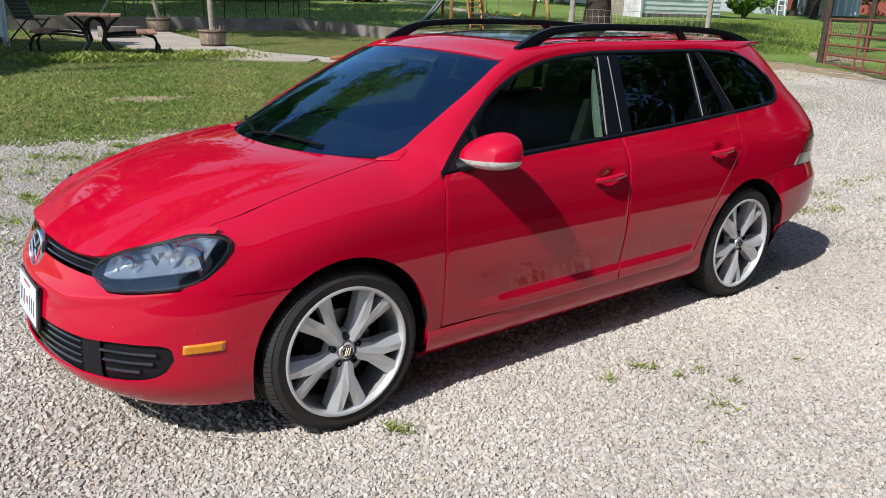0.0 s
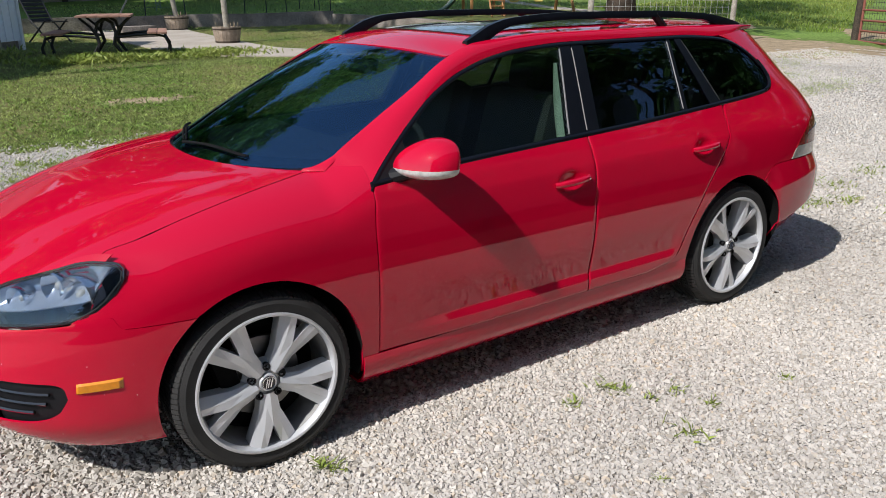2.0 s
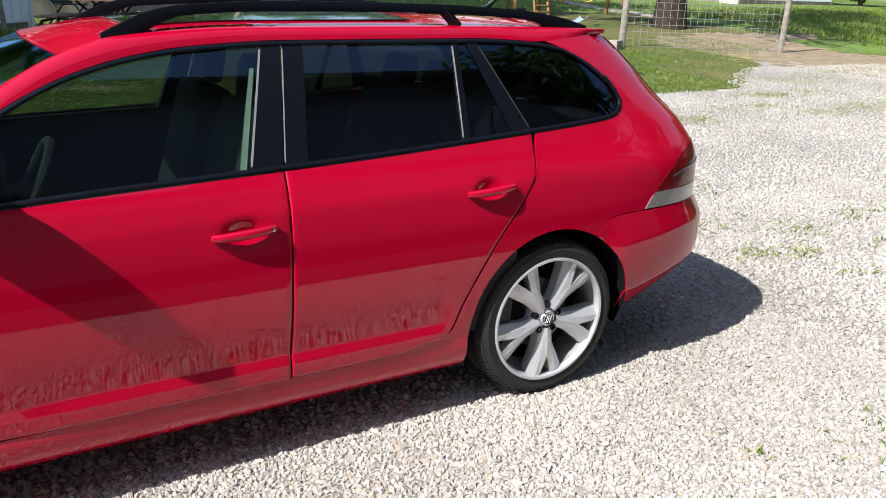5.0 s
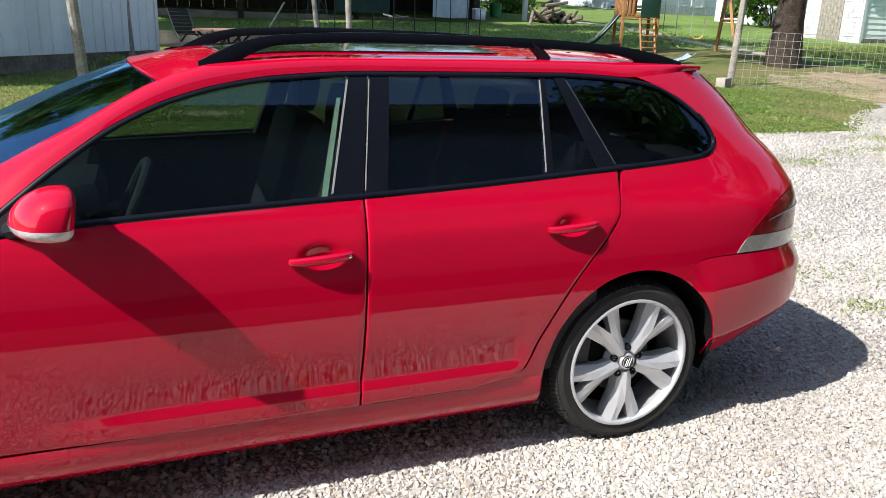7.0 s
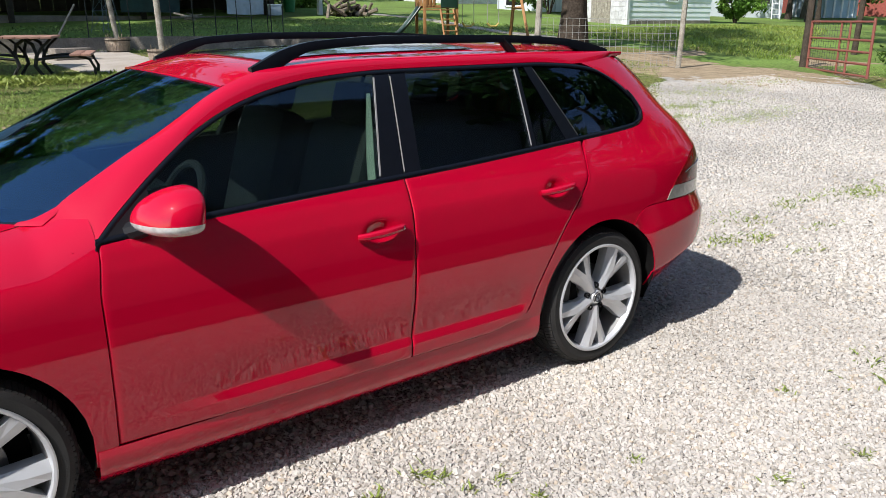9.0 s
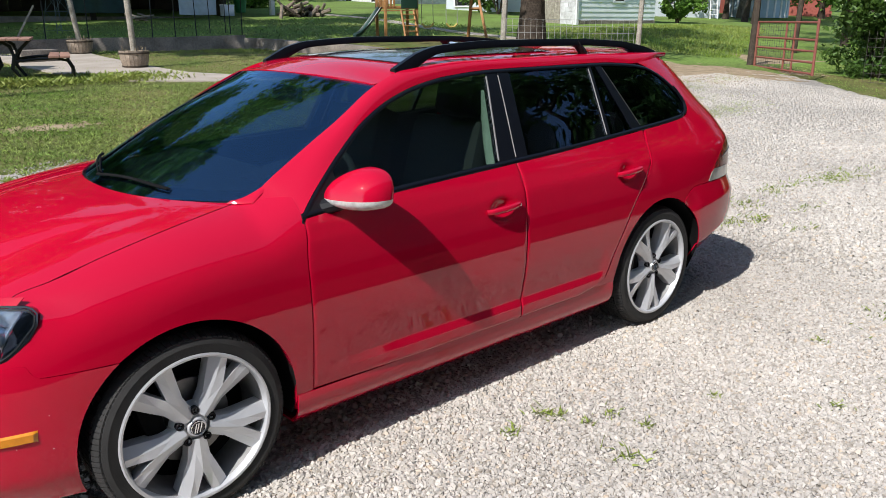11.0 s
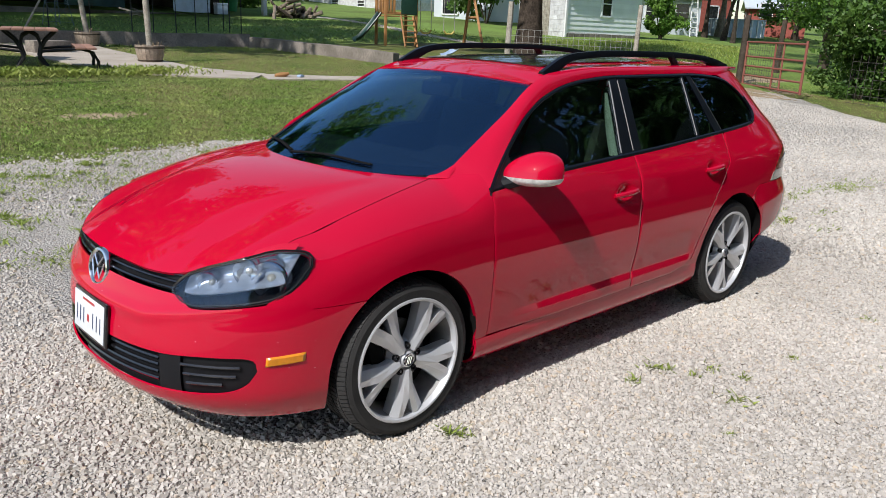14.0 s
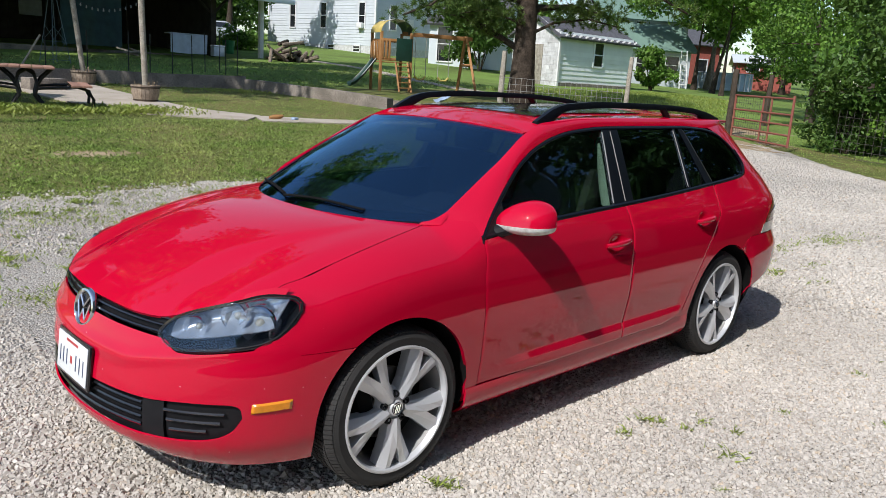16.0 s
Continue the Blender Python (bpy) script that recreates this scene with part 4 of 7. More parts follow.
    rod(bm, [(0.84, -0.545, 0.895), (0.80, -0.36, 0.885), (0.84, -0.175, 0.895)], 0.02, 6)
    rod(bm, [(0.68, -0.36, 0.865), (0.82, -0.36, 0.89)], 0.045, 10)
    part("steering_wheel", bm, SEAT, car)
    for y in (-0.37, 0.37):
        seat = new("front_seat")
        seat.parent = car
        bm = bmesh.new()
        block(bm, (0.52, 0.50, 0.16), (1.22, y, 0.55), (0, -6, 0), 0.05)
        part("seat_cushion", bm, SEAT, seat)
        bm = bmesh.new()
        block(bm, (0.15, 0.48, 0.62), (1.50, y, 0.86), (0, 16, 0), 0.06)
        part("seat_back", bm, SEAT, seat)
        bm = bmesh.new()
        block(bm, (0.10, 0.26, 0.17), (1.60, y, 1.24), (0, 12, 0), 0.045)
        part("headrest", bm, SEAT, seat)
        for dy in (-0.07, 0.07):
            bm = bmesh.new()
            rod(bm, [(1.575, y + dy, 1.10), (1.595, y + dy, 1.20)], 0.007, 6)
            part("headrest_post", bm, STEEL, seat)
    bm = bmesh.new()
    block(bm, (0.50, 1.30, 0.16), (2.12, 0, 0.55), (0, -5, 0), 0.05)
    block(bm, (0.16, 1.30, 0.60), (2.42, 0, 0.84), (0, 22, 0), 0.05)
    for y in (-0.42, 0.0, 0.42):
        block(bm, (0.09, 0.25, 0.15), (2.55, y, 1.18), (0, 14, 0), 0.04)
    part("rear_bench", bm, SEAT, car)
    for sd in (-1, 1):
        bm = bmesh.new()

        def belt_post(u, v):
            # The padded front face of the pillar, turned to the windscreen.
            z = lerp(1.0, 1.30, v)
            w = 0.050 * (1 - 0.75 * v ** 2.5)
            x = 1.444 + 0.28 * (z - 1.0) - 0.018 * math.sin(math.pi * (0.15 + 0.7 * u)) - 0.004 * u
            return Vector((x, sd * (half(x, z) - 0.020 - w * u), z))
        sheet(bm, belt_post, 6, 12)
        # Same pale trim on both sides; the far one's shade is put in as dark grey.
        part("pillar_lining", thick(bm, 0.01, MID), PALE_TRIM if sd < 0 else SEAT, car, "inner pillar lining")
    bm = bmesh.new()
    sheet(bm, lambda u, v: roof(lerp(0.02, 0.99, u), lerp(0.005, 0.995, v), -0.032), 20, 10)
    part("headlining", thick(bm, -0.008, MID), PALE_TRIM, car)

    # Wheels: ten-armed alloys on low-profile tyres.
    def wheel(cx, sd):
        hub = new("wheel")
        hub.parent = car
        hub.matrix_basis = pose(cx, sd * 0.76, 0.322, 0, 0, 0 if sd < 0 else 180)
        bm = bmesh.new()
        R = 0.322
        prof = [(0.250, 0.10), (0.262, 0.108), (0.290, 0.112), (0.306, 0.104), (0.316, 0.088), (R, 0.070), (R, 0.0), (R, -0.070), (0.316, -0.088), (0.306, -0.104),
                (0.290, -0.112), (0.262, -0.108), (0.250, -0.10)]
        lathe(bm, [(r, -w) for r, w in prof], "y", (0, 0, 0), 72)
        # Long grooves and cross cuts of the tread.
        part("tyre", bm, RUBBER, hub, "low-profile black tyre", 25)
        tread = bpy.data.meshes.new("tread")
        bm = bmesh.new()
        n = 104
        for k in range(n):
            a0, a1 = 2 * math.pi * (k + 0.08) / n, 2 * math.pi * (k + 0.88) / n
            for w0, w1 in ((-0.103, -0.068), (-0.060, -0.022), (-0.016, 0.016), (0.022, 0.060), (0.068, 0.103)):
                lift0 = R - 0.009 if abs(w0) > 0.1 else R + 0.005
                lift1 = R - 0.009 if abs(w1) > 0.1 else R + 0.005
                skew = 0.02 if abs(w0 + w1) > 0.1 else 0.0
                q = []
                for a, w, rr in ((a0, w0, lift0), (a1, w0, lift0), (a1 + skew, w1, lift1), (a0 + skew, w1, lift1)):
                    q.append(bm.verts.new((rr * math.cos(a), w, rr * math.sin(a))))
                inn = [bm.verts.new((v.co.x * 0.975, v.co.y, v.co.z * 0.975)) for v in q]
                bm.faces.new(q)
                for i in range(4):
                    bm.faces.new((q[i], q[(i + 1) % 4], inn[(i + 1) % 4], inn[i]))
        part("tread", bm, RUBBER, hub, "", 20, True)
        # Rim barrel and lip.
        bm = bmesh.new()
        lathe(bm, [(0.252, -0.098), (0.258, -0.106), (0.259, -0.112), (0.254, -0.115), (0.247, -0.113), (0.243, -0.104), (0.240, -0.090)], "y", (0, 0, 0), 72)
        part("rim", bm, SILVER, hub, "silver alloy rim", 40)
        bm = bmesh.new()
        lathe(bm, [(0.240, -0.090), (0.235, -0.075), (0.230, -0.02), (0.222, 0.08), (0.25, 0.10)], "y", (0, 0, 0), 72)
        part("rim_barrel", bm, SHADED_RIM, hub, "inner barrel in a grey that stands for shade", 40)
        face = -0.098
        for k in range(5):
            th = -math.pi / 2 + 2 * math.pi * k / 5
            bm = bmesh.new()
            for m in (1, -1):
                def at(r, deg, y):
                    a = th + m * radians(deg)
                    return Vector((r * math.cos(a), y, r * math.sin(a)))
                front = [at(0.040, 0, face - 0.002), at(0.052, 34, face + 0.014), at(0.120, 19.0, face + 0.016), at(0.243, 21.0, face + 0.010),
                         at(0.244, 6.5, face - 0.004), at(0.160, 0.0, face - 0.010)]
                ridge = [at(0.095, 9.0, face + 0.001), at(0.175, 10.5, face - 0.006), at(0.243, 12.5, face - 0.008)]
                f = [bm.verts.new(p) for p in front]
                g = [bm.verts.new(p) for p in ridge]
                for ids in [(f[0], f[1], g[0]), (f[1], f[2], g[0]), (f[2], g[1], g[0]), (f[2], f[3], g[1]), (f[3], g[2], g[1]), (g[2], f[4], g[1]),
                            (f[4], f[5], g[1]), (f[5], g[0], g[1]), (f[5], f[0], g[0])]:
                    bm.faces.new(ids)
                deep = [bm.verts.new(p + Vector((0, 0.045, 0)) - Vector((p.x, 0, p.z)) * 0.02) for p in front]
                for i in (1, 2, 4):
                    j = i + 1
                    bm.faces.new((f[i], f[j], deep[j], deep[i]))
            part("spoke", bm, SILVER, hub, "split silver spoke", 12)
        bm = bmesh.new()
        lathe(bm, [(0.0, face + 0.0), (0.030, face), (0.033, face + 0.004), (0.034, face + 0.012), (0.072, face + 0.022), (0.080, face + 0.05), (0.0, face + 0.055)], "y", (0, 0, 0), 40)
        part("hub_centre", bm, SILVER, hub)
        bm = bmesh.new()
        lathe(bm, [(0.0, face - 0.003), (0.025, face - 0.003), (0.0265, face + 0.001)], "y", (0, 0, 0), 28)
        cap = part("centre_cap", bm, GLOSS_BLACK, hub, "black centre cap with bright ring")
        bm = bmesh.new()
        ring = [Vector((0.0235 * math.cos(a), face - 0.004, 0.0235 * math.sin(a))) for a in [2 * math.pi * i / 24 for i in range(25)]]
        rod(bm, ring, 0.0018, 5, caps=False)
        for x0, x1 in ((-0.014, -0.004), (0.004, 0.014), (-0.006, 0.004)):
            rod(bm, [(x0, face - 0.004, -0.016), (x1, face - 0.004, 0.016)], 0.002, 5)
        part("cap_mark", bm, CHROME, cap)
        for k in range(5):
            th = -math.pi / 2 + 2 * math.pi * (k + 0.5) / 5
            bm = bmesh.new()
            lathe(bm, [(0.0, 0.012), (0.008, 0.010), (0.009, 0.0), (0.013, 0.0), (0.0145, 0.004), (0.016, 0.03)], "y", (0.057 * math.cos(th), face + 0.006, 0.057 * math.sin(th)), 12)
            part("wheel_bolt", bm, BLACK, hub)
        bm = bmesh.new()
        lathe(bm, [(0.06, 0.0), (0.145, 0.0), (0.145, 0.022), (0.06, 0.022)], "y", (0, -0.02, 0), 48, True)
        part("brake_disc", bm, STEEL, hub)
        # Dark disc added behind the spokes, so the openings read as deep shade.
        bm = bmesh.new()
        lathe(bm, [(0.05, 0.0), (0.213, 0.0), (0.213, 0.012), (0.05, 0.012)], "y", (0, 0.012, 0), 40, True)
        part("dark_backing", bm, DARK, hub)
        bm = bmesh.new()
        block(bm, (0.07, 0.09, 0.15), (-0.125, -0.01, 0.04), (0, -15, 0), 0.015)
        part("brake_caliper", bm, DARK, hub)
        return hub
    for cx in (0.0, 2.585):
        for sd in (-1, 1):
            wheel(cx, sd)
    return car


build_car()


# ---- materials of the yard ----
def stone_mat(name, cells=0.0):
    """Crushed limestone: pale, grey and tan pieces, told apart per stone, or per cell of a pattern where the stones are small."""
    m = bpy.data.materials.new(name)
    m.use_nodes = True
    n, l = m.node_tree.nodes, m.node_tree.links
    b = n["Principled BSDF"]
    b.inputs["Roughness"].default_value, b.inputs["Specular IOR Level"].default_value = 0.88, 0.25
    where = n.new("ShaderNodeTexCoord")
    ramp = n.new("ShaderNodeValToRGB")
    el = ramp.color_ramp.elements
    el[0].position, el[0].color = 0.0, (0.36, 0.322, 0.272, 1)
    el[1].position, el[1].color = 1.0, (0.62, 0.578, 0.52, 1)
    for p, c in ((0.10, (0.43, 0.395, 0.35)), (0.28, (0.485, 0.45, 0.405)), (0.55, (0.53, 0.492, 0.445)), (0.76, (0.54, 0.50, 0.45)), (0.82, (0.52, 0.43, 0.33)), (0.87, (0.56, 0.525, 0.475))):
        e = el.new(p)
        e.color = (*c, 1)
    dirt = n.new("ShaderNodeTexNoise")
    dirt.inputs["Scale"].default_value, dirt.inputs["Detail"].default_value = (0.55, 6.0)
    l.new(where.outputs["Object"], dirt.inputs["Vector"])
    grain = n.new("ShaderNodeTexNoise")
    grain.inputs["Scale"].default_value, grain.inputs["Detail"].default_value = 260.0 if not cells else 120.0, 4.0
    l.new(where.outputs["Object"], grain.inputs["Vector"])
    if cells:
        vo = n.new("ShaderNodeTexVoronoi")
        vo.inputs["Scale"].default_value = cells
        l.new(where.outputs["Object"], vo.inputs["Vector"])
        sep = n.new("ShaderNodeSeparateColor")
        l.new(vo.outputs["Color"], sep.inputs["Color"])
        l.new(sep.outputs["Red"], ramp.inputs["Fac"])
        height = n.new("ShaderNodeMath")
        height.operation = "MULTIPLY_ADD"
        l.new(vo.outputs["Distance"], height.inputs[0])
        height.inputs[1].default_value = -1.0
        l.new(grain.outputs["Fac"], height.inputs[2])
        bump = n.new("ShaderNodeBump")
        bump.inputs["Strength"].default_value, bump.inputs["Distance"].default_value = 1.0, 0.02
        l.new(height.outputs["Value"], bump.inputs["Height"])
        l.new(bump.outputs["Normal"], b.inputs["Normal"])
    else:
        geo = n.new("ShaderNodeNewGeometry")
        l.new(geo.outputs["Random Per Island"], ramp.inputs["Fac"])
        bump = n.new("ShaderNodeBump")
        bump.inputs["Strength"].default_value, bump.inputs["Distance"].default_value = 0.15, 0.002
        l.new(grain.outputs["Fac"], bump.inputs["Height"])
        l.new(bump.outputs["Normal"], b.inputs["Normal"])
    if cells:
        # Shade of the gaps, painted in: stone colour darkens towards each cell's edge.
        edge = n.new("ShaderNodeTexVoronoi")
        edge.feature = "DISTANCE_TO_EDGE"
        edge.inputs["Scale"].default_value = cells
        l.new(where.outputs["Object"], edge.inputs["Vector"])
        gap_shade = n.new("ShaderNodeMapRange")
        gap_shade.inputs["From Min"].default_value, gap_shade.inputs["From Max"].default_value = 0.0, 0.12
        gap_shade.inputs["To Min"].default_value, gap_shade.inputs["To Max"].default_value = 0.70, 1.16
        l.new(edge.outputs["Distance"], gap_shade.inputs["Value"])
        soil = n.new("ShaderNodeVectorMath")
        soil.operation = "SCALE"
        l.new(ramp.outputs["Color"], soil.inputs[0])
        l.new(gap_shade.outputs["Result"], soil.inputs["Scale"])
        stone = soil.outputs["Vector"]
    else:
        stone = ramp.outputs["Color"]
    shade = n.new("ShaderNodeMapRange")
    shade.inputs["From Min"].default_value, shade.inputs["From Max"].default_value = 0.3, 0.7
    shade.inputs["To Min"].default_value, shade.inputs["To Max"].default_value = 0.82, 1.1
    l.new(dirt.outputs["Fac"], shade.inputs["Value"])
    mul = n.new("ShaderNodeVectorMath")
    mul.operation = "SCALE"
    l.new(stone, mul.inputs[0])
    l.new(shade.outputs["Result"], mul.inputs["Scale"])
    l.new(mul.outputs["Vector"], b.inputs["Base Color"])
    return m


GRAVEL = stone_mat("gravel_bed", 62.0)
STONE = stone_mat("crushed_stone")
TURF = mat("turf", (0.10, 0.13, 0.035), 0.95, spots=(0.19, 0.165, 0.07), scale=0.8, bump=0.6, bump_scale=55, fine=0.55, spec=0.1)
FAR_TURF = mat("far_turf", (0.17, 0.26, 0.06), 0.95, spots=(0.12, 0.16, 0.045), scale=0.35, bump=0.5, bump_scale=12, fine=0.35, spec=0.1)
SOIL = mat("leaf_litter", (0.40, 0.31, 0.205), 0.95, spots=(0.25, 0.19, 0.12), scale=3.0, bump=0.5, bump_scale=60, fine=0.4, spec=0.1)
# Near-black ground, added out of view to keep the door reflections dark.
UNSEEN_DARK = mat("unseen_dark_strip", (0.045, 0.035, 0.026), 0.95, spots=(0.028, 0.021, 0.016), scale=3.0, bump=0.8, bump_scale=45, fine=0.5, spec=0.1)
GRASS = leaf_mat("grass_blades", (0.16, 0.27, 0.045), (0.32, 0.36, 0.11), 0.8)
WEED = leaf_mat("weed_leaf", (0.20, 0.29, 0.045), (0.32, 0.35, 0.09), 0.35)
LEAF = leaf_mat("broad_leaves", (0.085, 0.185, 0.026), (0.155, 0.27, 0.042), 0.55)
LEAF_DARK = leaf_mat("shade_leaves", (0.055, 0.12, 0.02), (0.10, 0.18, 0.035), 0.45)
NEEDLE = leaf_mat("pine_needles", (0.075, 0.145, 0.028), (0.14, 0.20, 0.045), 0.45)
BARK = mat("bark", (0.075, 0.058, 0.045), 0.95, spots=(0.035, 0.027, 0.021), scale=6, bump=1.0, bump_scale=22, fine=0.4, spec=0.15)
PALE_BARK = mat("pale_bark", (0.27, 0.22, 0.17), 0.95, spots=(0.16, 0.13, 0.10), scale=5, bump=0.8, bump_scale=24, fine=0.3, spec=0.15)
POST_WOOD = mat("weathered_post", (0.38, 0.35, 0.29), 0.9, spots=(0.25, 0.22, 0.18), scale=7, bump=0.6, bump_scale=40, fine=0.3, spec=0.2)
DARK_POST = mat("dark_post", (0.085, 0.065, 0.05), 0.9, spots=(0.05, 0.04, 0.03), scale=7, bump=0.6, bump_scale=40, fine=0.3, spec=0.2)
CEDAR = mat("cedar", (0.42, 0.21, 0.075), 0.7, spots=(0.32, 0.15, 0.05), scale=5, vary=0.15, bump=0.2, bump_scale=60, fine=0.15)
TABLE_WOOD = mat("redwood_boards", (0.36, 0.20, 0.145), 0.8, spots=(0.28, 0.15, 0.11), scale=5, vary=0.12, bump=0.25, bump_scale=70, fine=0.15)
IRON = mat("black_iron", (0.012, 0.012, 0.013), 0.5, scale=20)
CONCRETE = mat("concrete", (0.46, 0.405, 0.345), 0.9, spots=(0.37, 0.32, 0.265), scale=1.6, bump=0.2, bump_scale=50, fine=0.1, spec=0.2)
OLD_CONCRETE = mat("old_concrete", (0.27, 0.235, 0.20), 0.92, spots=(0.15, 0.13, 0.11), scale=2.2, bump=0.5, bump_scale=30, fine=0.3, spec=0.2)
STAVE = mat("barrel_stave", (0.36, 0.29, 0.22), 0.9, spots=(0.26, 0.20, 0.15), scale=9, vary=0.18, bump=0.5, bump_scale=60, fine=0.3)
SIDING = mat("white_siding", (0.60, 0.64, 0.68), 0.6, scale=1.2, amount=0.07, vary=0.03)
METAL_WALL = mat("white_sheet_metal", (0.84, 0.88, 0.92), 0.5, spots=(0.76, 0.80, 0.83), scale=1.5, vary=0.05, spec=0.4)
GREEN_SIDING = mat("pale_green_boards", (0.83, 0.88, 0.88), 0.7, scale=1.3, amount=0.1, vary=0.05)
WHITE_BRICK = mat("whitewashed_block", (0.68, 0.68, 0.69), 0.85, spots=(0.5, 0.49, 0.49), scale=5, vary=0.12, bump=0.4, bump_scale=30)
SHINGLE = mat("grey_shingle", (0.075, 0.075, 0.085), 0.95, spots=(0.11, 0.11, 0.12), scale=4, vary=0.2, bump=0.4, bump_scale=60)
GREEN_ROOF = mat("pale_green_roof", (0.17, 0.27, 0.22), 0.6, scale=1.0, amount=0.12)
BRICK = mat("red_brick", (0.38, 0.10, 0.075), 0.9, spots=(0.28, 0.075, 0.055), scale=6, vary=0.15)
WIN_DARK = mat("dark_pane", (0.02, 0.022, 0.026), 0.08, coat=0.5, scale=4)
TRIM_WHITE = mat("white_trim", (0.78, 0.78, 0.78), 0.6, scale=4, amount=0.08)
GATE_RED = mat("rusty_red_tube", (0.25, 0.07, 0.055), 0.6, spots=(0.25, 0.09, 0.06), scale=5, bump=0.2, bump_scale=50)
WIRE = mat("galvanised_wire", (0.52, 0.50, 0.47), 0.5, metal=0.5, scale=8)
MILL = mat("dull_teal_metal", (0.16, 0.21, 0.23), 0.55, metal=0.4, scale=8)
DARK_WIRE = mat("dark_wire", (0.10, 0.09, 0.08), 0.7, metal=0.3, scale=8)
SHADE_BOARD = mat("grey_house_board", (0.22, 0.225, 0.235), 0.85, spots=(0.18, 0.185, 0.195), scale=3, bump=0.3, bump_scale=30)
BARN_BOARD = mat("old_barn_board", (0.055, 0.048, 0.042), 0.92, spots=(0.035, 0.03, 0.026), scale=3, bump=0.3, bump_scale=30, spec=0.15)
TARP = mat("teal_tarp", (0.016, 0.05, 0.05), 0.7, scale=3, amount=0.4)
CLOTH = mat("pale_cloth", (0.52, 0.58, 0.66), 0.85, scale=4, amount=0.2)
YELLOW = mat("yellow_plastic", (0.66, 0.50, 0.14), 0.5, scale=5)
GREEN_PLASTIC = mat("green_plastic", (0.012, 0.05, 0.035), 0.4, scale=5, amount=0.3)
BLUE = mat("blue_plastic", (0.36, 0.46, 0.62), 0.5, scale=5)
GREY_PAINT = mat("silver_paint", (0.5, 0.53, 0.56), 0.3, coat=0.8, scale=5, amount=0.05)
NAVY_PAINT = mat("navy_paint", (0.03, 0.04, 0.07), 0.3, coat=0.8, scale=5, amount=0.05)
POOL = mat("pool_wall", (0.38, 0.50, 0.60), 0.5, scale=2, amount=0.15)
ROSE = mat("faded_red_vane", (0.45, 0.10, 0.12), 0.6, scale=6)


# ---- ground ----
RISE_Y = [2.0, 3.5, 5.2, 7.2, 11.8, 14.8, 19.6, 25, 33, 45, 60, 120]
RISE_Z = [0, 0.07, 0.2, 0.34, 0.48, 0.57, 0.67, 0.95, 1.42, 2.1, 3.0, 6.0]


def ground_z(x, y):
    """The yard climbs gently away from the drive."""
    s = np.clip((y - 8) / 11, 0, 1)
    return np.interp(y, RISE_Y, RISE_Z) + 0.024 * np.clip(x - 5, 0, 26) * s * s * (3 - 2 * s)


def wobble(x, y, k=1.0):
    return (np.sin(1.3 * x + 0.7 * y) + 0.7 * np.sin(2.9 * x - 2.1 * y + 1.0) + 0.5 * np.sin(6.1 * x + 4.3 * y + 2.0) + 0.35 * np.sin(13.0 * x - 9.0 * y)) * 0.1 * k


def lawn_edge(x):
    """Where the lawn begins: it gives way to the drive that leads to the gate."""
    return 5.18 + 0.02 * x + np.clip(x - 11.0, 0, 8) * 0.72


def is_lawn(x, y):
    w = wobble(x, y)
    lawn = (y > lawn_edge(x) + w) & ~((x > 16.4) & (y < 5.4 + (x - 18.0) * 0.85 + 3.4) & (y > 5.5 + (x - 18.0) * 0.85) & (x < 34))
    side = (x > 15.9 + (y - 2.2) * 0.72 + w) & (y < 5.6 + (x - 18.0) * 0.85 + w)
    return lawn | side


def make_ground():
    xs = np.unique(np.concatenate([np.linspace(-400, -60, 12), np.linspace(-60, -9, 30), np.arange(-9, 24, 0.125), np.linspace(24, 90, 50), np.linspace(90, 600, 14)]).round(3))
    ys = np.unique(np.concatenate([np.linspace(-400, -40, 12), np.linspace(-40, -5, 34), np.arange(-5, 1.5, 0.125), np.arange(1.5, 13.0, 0.115), np.linspace(13, 60, 60), np.linspace(60, 500, 16)]).round(3))
    X, Y = np.meshgrid(xs, ys, indexing="ij")
    Z = ground_z(X, np.minimum(Y, 120))
    nx, ny = X.shape
    verts = np.stack([X, Y, Z], -1).reshape(-1, 3)
    i, j = np.meshgrid(np.arange(nx - 1), np.arange(ny - 1), indexing="ij")
    a = (i * ny + j).ravel()
    faces = np.stack([a, a + ny, a + ny + 1, a + 1], -1)
    cx = (X[:-1, :-1] + X[1:, 1:]).ravel() / 2
    cy = (Y[:-1, :-1] + Y[1:, 1:]).ravel() / 2
    me = bpy.data.meshes.new("ground")
    me.from_pydata(verts.tolist(), [], faces.tolist())
    for m in (GRAVEL, TURF, FAR_TURF, SOIL, UNSEEN_DARK):
        me.materials.append(m)
    slot = np.zeros(len(a), np.int32)
    lawn = is_lawn(cx, cy)
    slot[lawn] = 1
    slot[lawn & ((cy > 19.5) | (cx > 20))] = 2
    slot[(cx > 14.5) & (cx < 24) & (cy > 7.6 + wobble(cx, cy)) & (cy < 12.6 + wobble(cx, cy, 2)) & (cx > 11.5 + (cy - 8))] = 3
    litter = ((cx - 17.3) / 3.2) ** 2 + ((cy - 7.4) / 2.1) ** 2 + 2.5 * wobble(cx * 2.3, cy * 2.3) + 2.2 * wobble(cx * 7.0, cy * 9.0) < 0.75
    slot[litter] = 3
    slot[~lawn & (cx > 19.0 + wobble(cx, cy, 3)) & (cy > 2)] = 2
    slot[(cy < -7.5) | (cx < -30)] = 1
    # Unseen dark strip beside the drive, there only for the doors' reflection.
    slot[(cy < -2.78) & (cy > -7.5) & (cx > -12) & (cx < 12)] = 4
